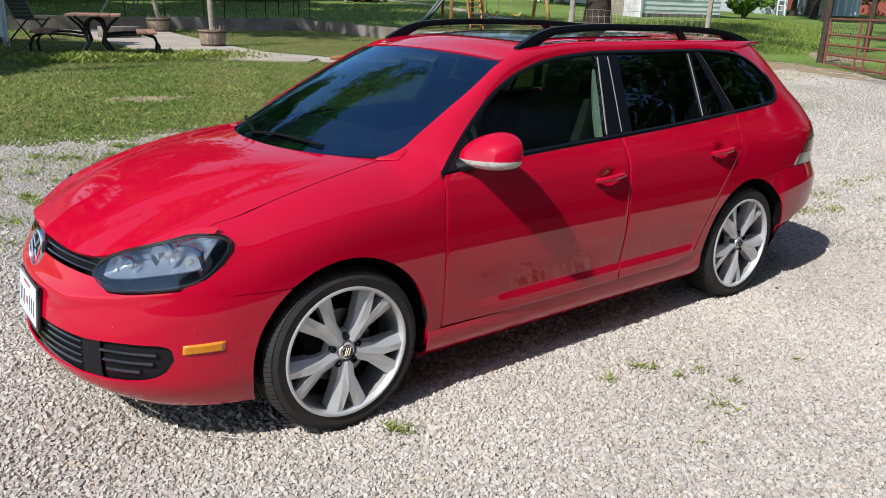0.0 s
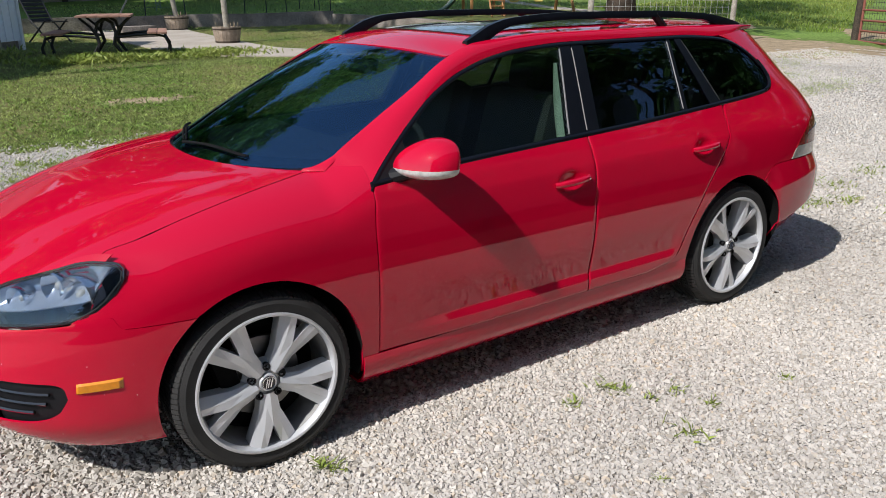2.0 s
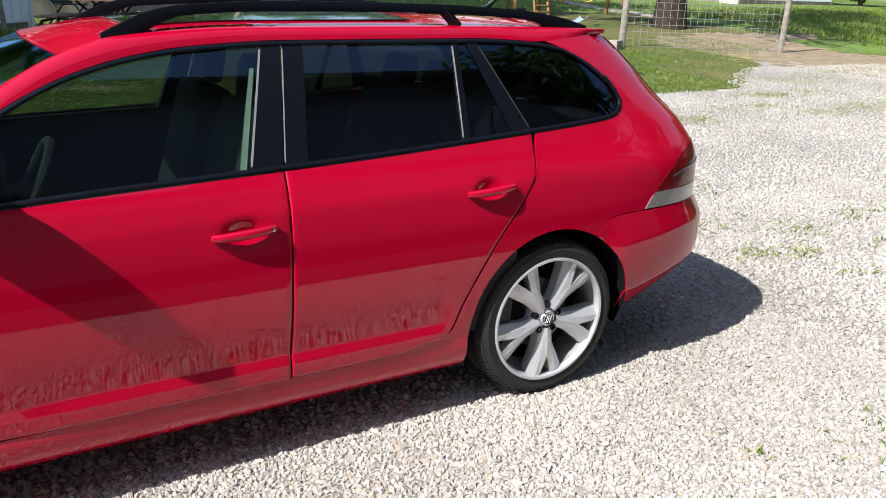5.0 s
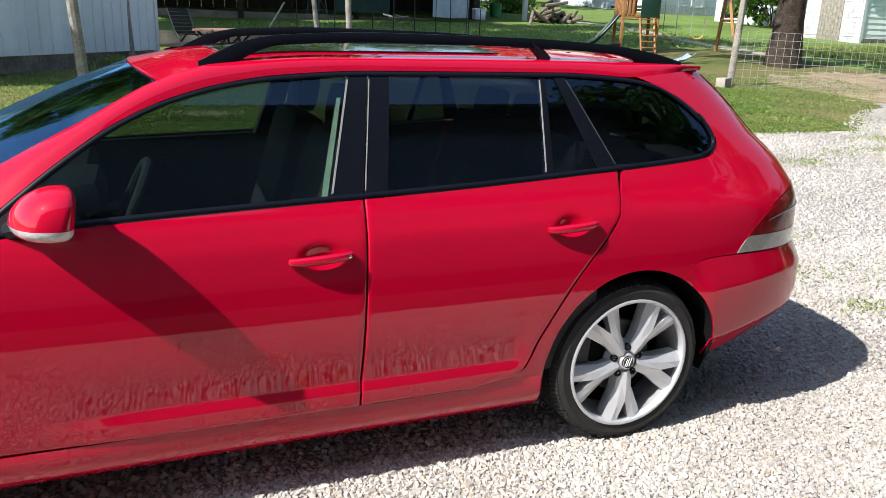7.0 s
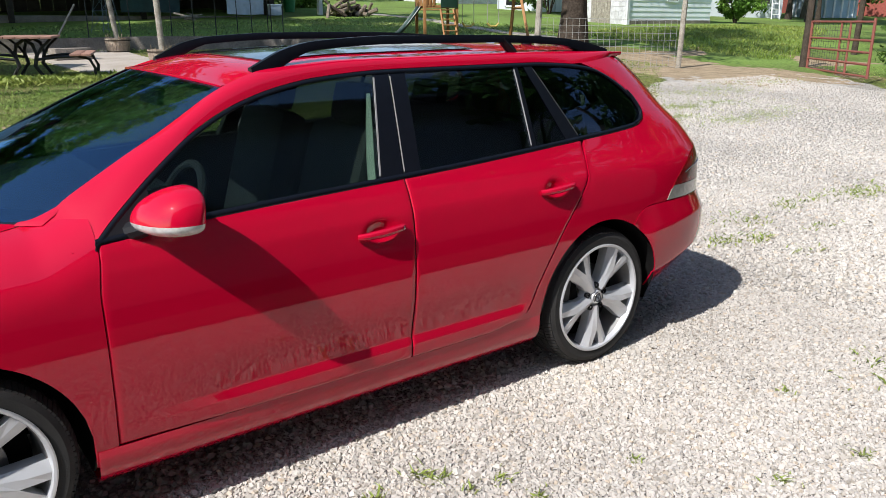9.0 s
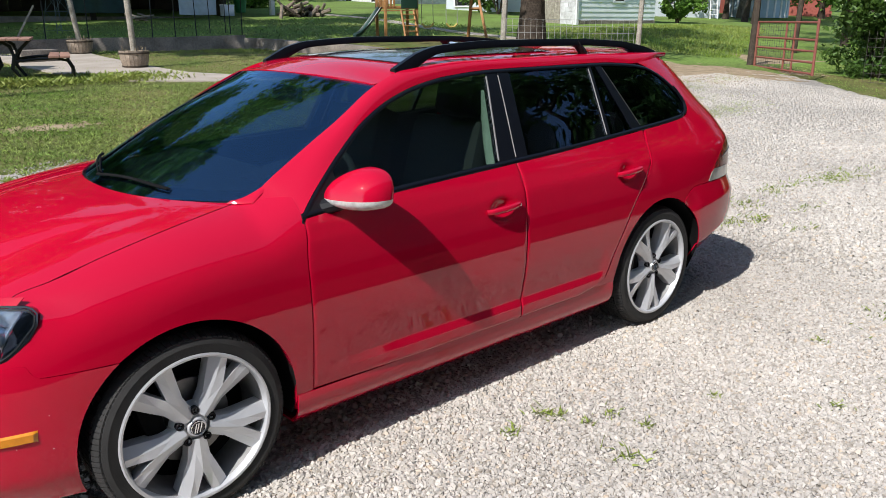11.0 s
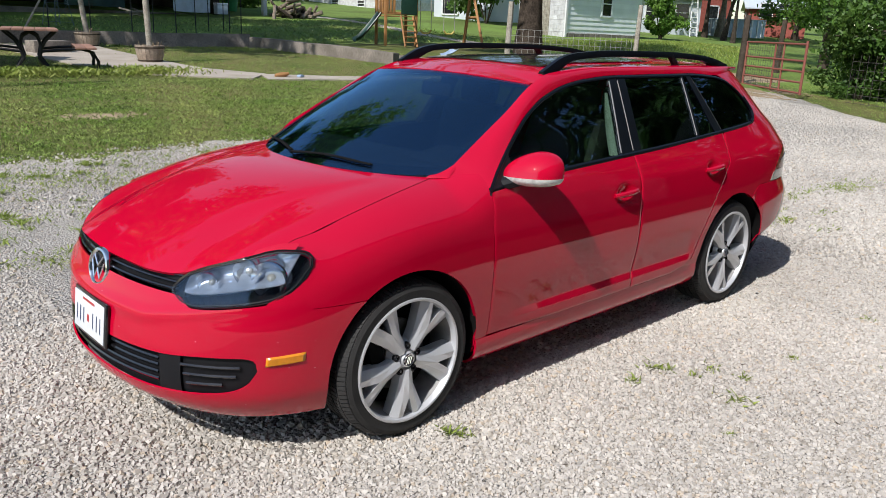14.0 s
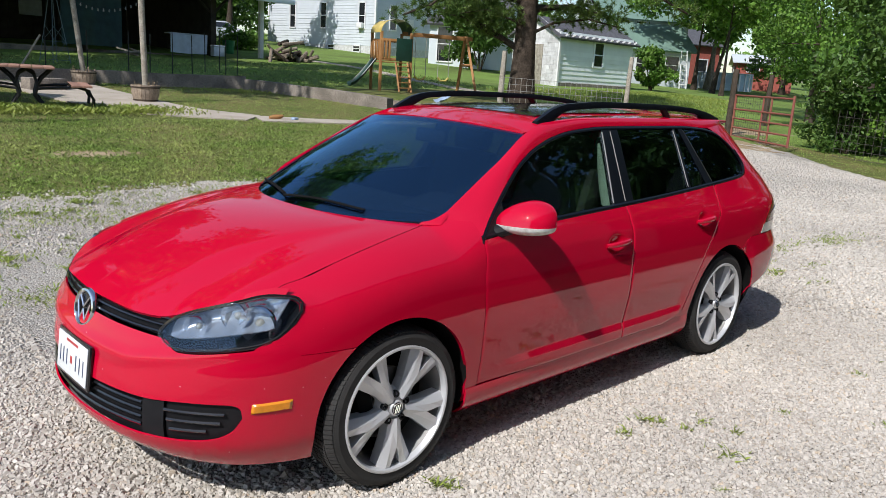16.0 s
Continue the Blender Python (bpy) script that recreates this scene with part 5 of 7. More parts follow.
    dry = ((cx - 1.7) / 0.7) ** 2 + ((cy - 7.2) / 0.28) ** 2 + 2 * wobble(cx * 3, cy * 3) < 0.7
    slot[dry] = 3
    me.polygons.foreach_set("material_index", slot)
    me.shade_smooth()
    tagged(new("ground", me), "pale gravel drive running into a mown green lawn", "ground", kind="structure")


make_ground()


def scatter_mesh(name, verts, faces, material, label, category, kind="stuff", parent=None, smooth_it=False):
    me = bpy.data.meshes.new(name)
    me.vertices.add(len(verts))
    me.vertices.foreach_set("co", np.asarray(verts, np.float32).ravel())
    k = faces.shape[1]
    me.loops.add(faces.size)
    me.loops.foreach_set("vertex_index", faces.astype(np.int32).ravel())
    me.polygons.add(len(faces))
    me.polygons.foreach_set("loop_start", np.arange(0, faces.size, k, dtype=np.int32))
    me.polygons.foreach_set("loop_total", np.full(len(faces), k, np.int32))
    me.update(calc_edges=True)
    me.validate()
    me.materials.append(material)
    if smooth_it:
        me.shade_smooth()
    else:
        me.shade_flat()
    ob = new(name, me)
    if parent is not None:
        ob.parent = parent
        if label:
            ob["label"] = label
        ob["kind"] = "stuff"
        return ob
    return tagged(ob, label, category, kind=kind)


rng = np.random.default_rng(7)


def turns(n):
    """n random turns, as matrices."""
    q = rng.normal(size=(n, 4))
    q /= np.linalg.norm(q, axis=1, keepdims=True)
    w, x, y, z = q.T
    return np.stack([np.stack([1 - 2 * (y * y + z * z), 2 * (x * y - z * w), 2 * (x * z + y * w)], -1),
                     np.stack([2 * (x * y + z * w), 1 - 2 * (x * x + z * z), 2 * (y * z - x * w)], -1),
                     np.stack([2 * (x * z - y * w), 2 * (y * z + x * w), 1 - 2 * (x * x + y * y)], -1)], 1)


def make_gravel():
    spots, sizes = [], []
    for x0, x1, y0, y1, per, half_size in [(-2.5, 4.2, -2.75, -0.72, 4900, 0.0070), (-2.5, -0.5, -0.72, 1.2, 3200, 0.0075), (-0.5, 4.2, -0.72, 0.1, 1300, 0.009), (4.2, 7.5, -2.6, 1.2, 1600, 0.0090),
                                           (-2.6, -0.6, 1.2, 3.2, 1300, 0.0085), (3.0, 5.5, 0.1, 3.2, 1000, 0.0090), (-3.0, 5.5, 3.2, 5.4, 420, 0.0090), (5.5, 11.0, 1.2, 5.4, 560, 0.0108),
                                           (7.5, 12.0, -2.2, 1.2, 800, 0.0105), (11.0, 17.0, 0.5, 7.0, 300, 0.0115)]:
        # Evenly strewn: one stone a cell, moved about within it.
        d = per ** -0.5
        gx, gy = np.meshgrid(np.arange(x0 + d / 2, x1, d), np.arange(y0 + d / 2, y1, d), indexing="ij")
        q = np.stack([gx.ravel(), gy.ravel()], -1) + rng.uniform(-0.48, 0.48, (gx.size, 2)) * d
        spots.append(q)
        sizes.append(np.full(len(q), half_size))
    p, base = np.concatenate(spots), np.concatenate(sizes)
    keep = ~is_lawn(p[:, 0], p[:, 1] - 0.25)
    # Leave room under the tyres.
    for cx in (0.0, 2.585):
        for cy in (-0.76, 0.76):
            keep &= ~((np.abs(p[:, 0] - cx) < 0.075) & (np.abs(p[:, 1] - cy) < 0.11))
    p, base = p[keep], base[keep]
    n = len(p)
    cube = np.array([[sx, sy, sz] for sx in (-1, 1) for sy in (-1, 1) for sz in (-1, 1)], float)
    size = base * rng.lognormal(0.0, 0.24, n).clip(0.6, 1.6)
    # Broken pieces: corners knocked in at random, a flattish face up.
    v = cube[None] * rng.uniform(0.5, 1.18, (n, 8, 3))
    v[:, :, 2] = cube[None, :, 2] * rng.uniform(0.7, 1.05, (n, 8))
    v[:, 1::2, :2] *= 0.70
    v[:, 0::2, :2] *= 1.12
    v *= (size[:, None] * rng.uniform(0.75, 1.3, (n, 3)))[:, None]
    v *= np.array([1.08, 1.08, 0.85])
    # Most lie flat, turned any way and tipped a little.
    tip = np.where(p[:, 1] > 1.2, 0.18, 0.33)
    ax, ay, az = rng.normal(0, 1, n) * tip, rng.normal(0, 1, n) * tip, rng.uniform(0, 2 * math.pi, n)
    c, s, o, e = np.cos, np.sin, np.zeros(n), np.ones(n)
    rx = np.stack([np.stack([e, o, o], -1), np.stack([o, c(ax), -s(ax)], -1), np.stack([o, s(ax), c(ax)], -1)], 1)
    ry = np.stack([np.stack([c(ay), o, s(ay)], -1), np.stack([o, e, o], -1), np.stack([-s(ay), o, c(ay)], -1)], 1)
    rz = np.stack([np.stack([c(az), -s(az), o], -1), np.stack([s(az), c(az), o], -1), np.stack([o, o, e], -1)], 1)
    v = np.einsum("nij,nkj->nki", rx @ ry @ rz, v)
    z = ground_z(p[:, 0], p[:, 1]) + size * rng.uniform(0.0, 0.45, n)
    v += np.stack([p[:, 0], p[:, 1], z], -1)[:, None]
    # Five faces each: the buried underside is left open.
    quads = np.array([[0, 1, 3, 2], [4, 6, 7, 5], [0, 4, 5, 1], [2, 3, 7, 6], [1, 5, 7, 3]])
    f = (quads[None] + 8 * np.arange(n)[:, None, None]).reshape(-1, 4)
    scatter_mesh("gravel", v.reshape(-1, 3), f, STONE, "loose pale crushed limestone gravel", "gravel")


make_gravel()


def blades(p, height, width, lean=0.5):
    """Grass blades at the points p: two joined triangles each, bent over."""
    n = len(p)
    a = rng.uniform(0, 2 * math.pi, n)
    h = height * rng.uniform(0.5, 1.3, n)
    w = width * rng.uniform(0.7, 1.3, n)
    side = np.stack([np.cos(a), np.sin(a), 0 * a], -1) * w[:, None] / 2
    b = rng.uniform(0, 2 * math.pi, n)
    over = np.stack([np.cos(b), np.sin(b), 0 * b], -1) * (h * lean * rng.uniform(0.2, 1.2, n))[:, None]
    up = np.stack([0 * h, 0 * h, h], -1)
    v = np.stack([p - side * 0.6, p + side * 0.6 + over * 0.1 + up * 0.25, p + over + up, p - side + over * 0.45 + up * 0.65], 1)
    tri = np.array([[0, 1, 3], [1, 2, 3]])
    return v.reshape(-1, 3), (tri[None] + 4 * np.arange(n)[:, None, None]).reshape(-1, 3)


def make_grass():
    pts = []
    for x0, x1, y0, y1, per in [(-3, 11, 5.0, 8.0, 2900), (-2, 12.5, 8.0, 11.0, 1500), (-1, 14, 11.0, 20.0, 480), (11, 17, 5.0, 12.0, 600), (16, 24, -2, 7, 330), (4, 24, 19.6, 31.0, 110)]:
        n = int((x1 - x0) * (y1 - y0) * per)
        q = np.stack([rng.uniform(x0, x1, n), rng.uniform(y0, y1, n)], -1)
        pts.append(q)
    q = np.concatenate(pts)
    q = q[is_lawn(q[:, 0], q[:, 1])]
    patch = wobble(q[:, 0] * 1.7, q[:, 1] * 1.7 + 3)
    bare = np.exp(-(((q[:, 0] - 1.7) / 0.5) ** 2 + ((q[:, 1] - 7.2) / 0.22) ** 2))
    bare += np.clip(1.5 - ((q[:, 0] - 17.3) / 3.0) ** 2 - ((q[:, 1] - 7.4) / 2.0) ** 2, 0, 1)
    q = q[rng.uniform(0, 1, len(q)) > np.clip(0.25 - patch * 1.2, 0, 0.8) + 0.8 * bare]
    p = np.concatenate([q, ground_z(q[:, 0], q[:, 1])[:, None]], 1)
    tuft = 1 + 0.5 * np.sin(p[:, 0] * 17 + 3 * np.sin(p[:, 1] * 5)) * np.sin(p[:, 1] * 19 + 2 * np.sin(p[:, 0] * 7))
    v, f = blades(p, 0.027 * tuft * np.where(q[:, 1] > 19.6, 2.2, 1.0), 0.0125 * np.sqrt(tuft) * np.where(q[:, 1] > 19.6, 2.4, 1.0), 1.5)
    m = 16000
    q = np.stack([rng.uniform(21.5, 37, m), rng.uniform(9.5, 19.5, m)], -1)
    q = q[(q[:, 1] > 9.0 + (q[:, 0] - 21.5) * 0.45)]
    v2, f2 = blades(np.concatenate([q, ground_z(q[:, 0], q[:, 1])[:, None]], 1), 0.10, 0.035, 0.7)
    scatter_mesh("meadow_grass", v2, f2, WEED, "tall yellow-green meadow grass behind the fence", "grass")
    scatter_mesh("lawn_grass", v, f, GRASS, "short mown lawn grass with dry patches", "grass")


make_grass()


def weed(x, y, size=0.06, count=26, group="weeds in the gravel"):
    ob = thing("weed_tuft", "small green weed growing through the gravel", "weed", (x, y, float(ground_z(x, y))), 0, group)
    r = np.abs(rng.normal(0, size * 0.6, count))
    a = rng.uniform(0, 2 * math.pi, count)
    p = np.stack([r * np.cos(a), r * np.sin(a), np.full(count, 0.004)], -1)
    v, f = blades(p, size * 0.42, size * 0.17, 2.2)
    scatter_mesh("leaf_tuft", v, f, WEED, "", "", parent=ob)
    return ob


for wx, wy, ws in [(1.33, -1.61, 0.075), (1.61, -1.51, 0.05), (1.575, -1.35, 0.05), (1.13, -1.18, 0.05), (1.44, -1.335, 0.045), (0.12, -0.99, 0.07), (0.16, -1.02, 0.05),
                   (1.35, -1.15, 0.06), (1.40, -1.22, 0.05), (2.05, -1.55, 0.04), (1.02, -1.72, 0.03), (0.35, -1.95, 0.05), (-0.45, -1.75, 0.05), (2.35, -1.95, 0.05),
                   (3.0, -1.6, 0.05), (2.75, -2.05, 0.05), (-0.62, -1.55, 0.03)]:
    weed(wx, wy, ws)
wr = random.Random(4)
for k in range(60):
    weed(wr.gauss(-0.6, 1.3), wr.uniform(2.7, 5.0), wr.uniform(0.05, 0.11), 34)


def weed_mat(x, y, rx, ry, count):
    """Low creeping weeds spread through the gravel."""
    ob = thing("weed_patch", "thin creeping green weeds spread through the gravel", "weeds", (x, y, float(ground_z(x, y))), 0, "weeds in the gravel")
    q = np.stack([rng.normal(0, rx, count), rng.normal(0, ry, count)], -1)
    q = q[rng.uniform(0, 1, count) < 0.5 + 2.2 * wobble((q[:, 0] + x) * 4, (q[:, 1] + y) * 6)]
    z = ground_z(q[:, 0] + x, q[:, 1] + y) - float(ground_z(x, y)) + 0.003
    v, f = blades(np.concatenate([q, z[:, None]], 1), 0.028, 0.014, 1.8)
    scatter_mesh("leaf_tuft", v, f, WEED, "", "", parent=ob)


for wx, wy, rx, ry, n in [(10.84, 3.7, 0.65, 0.18, 1100), (8.45, 3.8, 0.28, 0.12, 520), (9.8, 4.24, 0.5, 0.12, 700), (10.85, 4.84, 0.35, 0.12, 420),
                          (5.54, 0.23, 0.14, 0.09, 300), (6.55, 0.31, 0.22, 0.07, 280), (7.6, 0.2, 0.35, 0.12, 560), (5.1, -0.54, 0.09, 0.05, 80), (4.84, -0.03, 0.12, 0.08, 180), (5.15, -0.13, 0.10, 0.06, 120),
                          (5.9, -0.25, 0.12, 0.06, 110), (5.17, 0.58, 0.16, 0.10, 220), (5.81, 1.45, 0.14, 0.10, 140), (3.62, -1.77, 0.14, 0.09, 200), (7.4, 4.3, 0.5, 0.16, 600), (12.2, 3.9, 0.6, 0.2, 700), (13.0, 5.8, 1.0, 0.3, 1500), (15.5, 6.3, 1.0, 0.25, 700), (11.5, 4.8, 0.9, 0.2, 1200),
                          (-0.2, 4.4, 0.7, 0.25, 1900), (-1.5, 3.7, 0.5, 0.2, 1300), (0.6, 3.3, 0.4, 0.15, 800), (-2.4, 4.6, 0.6, 0.25, 1400), (2.2, 4.9, 0.8, 0.15, 900), (-0.9, 2.9, 0.3, 0.12, 600), (-0.3, 2.3, 0.35, 0.12, 500), (-1.9, 2.6, 0.4, 0.15, 600), (0.9, 4.2, 0.6, 0.2, 900)]:
    weed_mat(wx, wy, rx, ry, n)


# ---- trees and shrubs ----
def leaf_cloud(name, clumps, count, size, material, parent, label="", narrow=0.6):
    """Many small leaves round the clumps (x, y, z, radius), with gaps between them."""
    c = np.array(clumps, float)
    w = c[:, 3] ** 2
    pick = rng.choice(len(c), count, p=w / w.sum())
    d = rng.normal(size=(count, 3))
    d /= np.linalg.norm(d, axis=1, keepdims=True)
    r = c[pick, 3] * (0.35 + 0.65 * rng.uniform(0, 1, count) ** 0.5) * (1 + 0.25 * rng.normal(size=count))
    p = c[pick, :3] + d * r[:, None] * np.array([1, 1, 0.75])
    n = count
    s = size * rng.uniform(0.6, 1.4, n)
    quad = np.array([[-0.55, 0, 0], [-0.05, -0.55 * narrow, 0.07], [0.6, 0, 0], [-0.05, 0.55 * narrow, 0.07]])
    v = np.einsum("nij,kj->nki", turns(n), quad) * s[:, None, None] + p[:, None]
    f = (np.array([[0, 1, 2], [0, 2, 3]])[None] + 4 * np.arange(n)[:, None, None]).reshape(-1, 3)
    return scatter_mesh(name, v.reshape(-1, 3), f, material, label, "", parent=parent)


def broad_tree(x, y, height, trunk_r, spread, count, size, label, leaf=None, bark=None, first=0.3, lean=(0, 0), seed=1, group=""):
    r = random.Random(seed)
    gz = float(ground_z(x, min(y, 120)))
    tree = thing("tree", label, "tree", (x, y, gz - 0.05), 0, group)
    bm = bmesh.new()
    top = Vector((lean[0], lean[1], height * 0.8))
    pts = [top * t + Vector((0.12 * math.sin(5 * t + seed), 0.12 * math.sin(4 * t + 2 * seed), 0)) * t for t in [i / 9 for i in range(10)]]
    rod(bm, pts, lambda t: trunk_r * (1.35 * (1 - t) ** 6 + 0.9 * (1 - 0.85 * t)), 12)
    part("trunk", bm, bark or BARK, tree)
    clumps = []
    for k in range(9):
        t = lerp(first, 0.98, (k + 0.5) / 9)
        a = k * 2.4 + r.uniform(-0.4, 0.4)
        reach = spread * (0.55 + 0.45 * math.sin(math.pi * min(1, (t - first) / (1 - first) * 0.8 + 0.2))) * r.uniform(0.8, 1.1)
        base = pts[min(9, int(t * 9))]
        tip = base + Vector((math.cos(a) * reach, math.sin(a) * reach, height * r.uniform(0.03, 0.14)))
        mid = base.lerp(tip, 0.5) + Vector((0, 0, height * 0.03))
        bm = bmesh.new()
        rod(bm, [base, base.lerp(mid, 0.5), mid, mid.lerp(tip, 0.5), tip], lambda s: trunk_r * 0.38 * (1 - t * 0.5) * (1 - 0.8 * s) + 0.01, 7)
        part("limb", bm, bark or BARK, tree)
        for q in (0.35, 0.6, 0.85, 1.0):
            p = base.lerp(tip, q)
            for _ in range(2):
                clumps.append((p.x + r.gauss(0, spread * 0.13), p.y + r.gauss(0, spread * 0.13), p.z + r.gauss(0, height * 0.04) + 0.2, spread * r.uniform(0.13, 0.27)))
    leaf_cloud("crown", clumps, count, size, leaf or LEAF, tree)
    return tree


def bush(x, y, rx, rz, count, size, label, leaf=None, seed=1, group=""):
    r = random.Random(seed)
    ob = thing("bush", label, "bush", (x, y, float(ground_z(x, min(y, 120)))), 0, group)
    clumps = [(r.gauss(0, rx * 0.45), r.gauss(0, rx * 0.45), r.uniform(0.15, 0.95) * rz, rx * r.uniform(0.22, 0.42)) for _ in range(26)]
    bm = bmesh.new()
    for k in range(7):
        a = k * 0.9
        rod(bm, [(0.05 * math.cos(a), 0.05 * math.sin(a), -0.05), (rx * 0.3 * math.cos(a), rx * 0.3 * math.sin(a), rz * 0.5), (rx * 0.5 * math.cos(a), rx * 0.5 * math.sin(a), rz * 0.9)],
            lambda t: 0.03 * (1 - t) + 0.006, 5)
    part("stem_cluster", bm, BARK, ob)
    leaf_cloud("foliage", clumps, count, size, leaf or LEAF, ob)
    return ob


# Big pine by the fence.
def pine(x, y):
    gz = float(ground_z(x, y))
    tree = thing("pine_tree", "tall pine with thick dark furrowed trunk and drooping branches", "tree", (x, y, gz - 0.05))
    r = random.Random(11)
    bm = bmesh.new()
    pts = [Vector((0.05 * math.sin(3 * t), 0.06 * math.sin(2 * t + 1), 14 * t)) for t in [i / 12 for i in range(13)]]
    rod(bm, pts, lambda t: 0.33 * (1 - t) ** 0.8 + 0.14 * (1 - t) ** 22 + 0.05, 18)
    for v in bm.verts:
        a = math.atan2(v.co.y, v.co.x)
        k = 1 + 0.05 * math.sin(9 * a + v.co.z * 3) + 0.03 * math.sin(23 * a - v.co.z * 7)
        v.co.x, v.co.y = v.co.x * k, v.co.y * k
    part("trunk", bm, BARK, tree)
    base_needle, clumps = [], []
    for k in range(52):
        t = lerp(0.225, 0.97, k / 51)
        a = k * 2.399 + r.uniform(-0.3, 0.3)
        z0 = 14 * t
        # Limbs above the view are lengthened to cast shade by the gate.
        reach = ((5.0 if t < 0.29 else 8.2) * (1 - t) + 0.9) * r.uniform(0.75, 1.1)
        d = Vector((math.cos(a), math.sin(a), 0))
        tip = Vector((0, 0, z0)) + d * reach + Vector((0, 0, reach * r.uniform(-0.30, 0.05)))
        mid = Vector((0, 0, z0)) + d * reach * 0.5 + Vector((0, 0, reach * 0.06))
        bm = bmesh.new()
        rod(bm, [(0, 0, z0), mid, tip], lambda s: (0.13 * (1 - t) + 0.03) * (1 - 0.75 * s), 7)
        part("limb", bm, BARK, tree)
        for q in [0.3 + 0.7 * i / 13 for i in range(14)]:
            p = (Vector((0, 0, z0)).lerp(mid, q * 2) if q < 0.5 else mid.lerp(tip, q * 2 - 1))
            for _ in range(8 if t < 0.55 else 4):
                off = Vector((r.gauss(0, 0.38), r.gauss(0, 0.38), r.gauss(-0.08, 0.2)))
                base_needle.append(p + off)
    # The lowest, thick limb and its bare side shoots.
    for line, r0 in ([[(0, 0, 1.75), (-0.5, 0.55, 2.15), (-1.1, 1.15, 2.65), (-1.6, 1.6, 3.2), (-2.6, 2.3, 3.5)], 0.12], [[(-0.3, 0.3, 2.0), (-0.9, 0.8, 2.3), (-1.7, 1.3, 2.75), (-2.6, 1.7, 2.85)], 0.06],
                     [[(0, 0, 2.3), (0.5, -0.7, 2.75), (1.1, -1.6, 2.9), (1.7, -2.6, 2.65)], 0.06], [[(0, 0, 2.4), (-0.4, 0.1, 2.7), (-1.3, 0.6, 3.0), (-2.2, 0.9, 2.8)], 0.05]):
        bm = bmesh.new()
        rod(bm, line, lambda s: r0 * (1 - 0.75 * s), 8)
        part("limb", bm, BARK, tree)
        pts_l = [Vector(p) for p in line]
        for i in range(2, len(pts_l)):
            for _ in range(60):
                p = pts_l[i - 1].lerp(pts_l[i], r.random())
                base_needle.append(p + Vector((r.gauss(0, 0.3), r.gauss(0, 0.3), r.gauss(0.12, 0.2))))
    c = np.array(base_needle)
    n = len(c) * 30
    pick = np.repeat(np.arange(len(c)), 30)
    d = rng.normal(size=(n, 3)) + np.array([0, 0, 0.3])
    d /= np.linalg.norm(d, axis=1, keepdims=True)
    L = rng.uniform(0.10, 0.20, n)
    side = np.cross(d, rng.normal(size=(n, 3)))
    side /= np.linalg.norm(side, axis=1, keepdims=True)
    b = c[pick]
    v = np.stack([b - side * 0.013, b + side * 0.013, b + d * L[:, None] + side * 0.003], 1).reshape(-1, 3)
    f = np.arange(3 * n).reshape(-1, 3)
    scatter_mesh("needles", v, f, NEEDLE, "", "", parent=tree)


pine(17.9, 14.0)
# Tall shade trees off to the side of the yard, and behind the drive: unseen, added for shade and reflections.
broad_tree(0.3, 24.0, 26, 0.45, 8.2, 21000, 0.46, "tall leafy shade tree behind the shed", seed=3, first=0.24)
broad_tree(-5.0, 25.0, 18, 0.35, 6.0, 13000, 0.46, "tall leafy shade tree beside the yard", seed=5, first=0.42)
broad_tree(8.0, 45.0, 16, 0.3, 6.0, 5000, 0.40, "leafy shade tree behind the open barn", seed=8, first=0.35)
for k, (tx, ty, th, sp) in enumerate([(10.5, -8.5, 13, 4.2), (15.5, -9.0, 14, 4.8), (21.5, -9.0, 14, 5.0), (28.5, -9.0, 15, 5.5), (-13.0, -13.5, 12, 4.0), (40.0, -21.0, 16, 7.0), (-14.0, -30.0, 15, 6.5), (26.0, -28.0, 18, 7.0)]):
    broad_tree(tx, ty, th, 0.3, sp, 14000 if k < 5 else 4000, 0.27 if k < 5 else 0.36, "leafy tree behind the drive", LEAF_DARK, BARK, 0.05, (0, 0), 130 + k, "trees behind the drive")
# Thicket beside the gate.
for k, (tx, ty, th, sp) in enumerate([(21.5, 3.6, 7.5, 2.6), (25.5, 4.6, 9.0, 3.0), (23.5, 1.0, 9.0, 3.2), (29.5, 7.4, 10.0, 3.4), (28.5, 3.5, 11.0, 3.6), (33.0, 10.5, 11.0, 3.6), (22.5, -2.5, 9.0, 3.0)]):
    broad_tree(tx, ty, th, 0.11, sp, 9500, 0.145, "young leafy tree in the thicket by the gate", LEAF if k % 2 else LEAF_DARK, DARK_POST, 0.24 if k in (1, 3, 5) else 0.12, (0.3 * math.sin(k), 0.3), 20 + k, "thicket by the gate")
for k, (tx, ty, rx, rz) in enumerate([(20.6, 4.7, 1.0, 1.5), (22.2, 4.6, 1.1, 1.7), (20.4, 2.6, 1.1, 1.4), (20.6, 0.6, 1.2, 1.6), (24.0, 3.2, 1.3, 1.9), (20.8, -1.6, 1.2, 1.5)]):
    bush(tx, ty, rx, rz, 4200, 0.095, "dense green undergrowth beside the gate", LEAF if k % 3 else LEAF_DARK, 40 + k, "undergrowth by the gate")
bm = bmesh.new()
rod(bm, [(0, 0, 0), (0.15, 0.1, 0.9), (-0.5, 0.0, 1.55), (-0.9, 0.1, 1.5)], lambda t: 0.09 * (1 - 0.6 * t), 8)
dead = tagged(finish(bm, "dead_branch", PALE_BARK), "bleached dead branch leaning in the undergrowth", "branch")
dead.matrix_basis = pose(19.6, 2.9, float(ground_z(19.6, 2.9)) - 0.03)
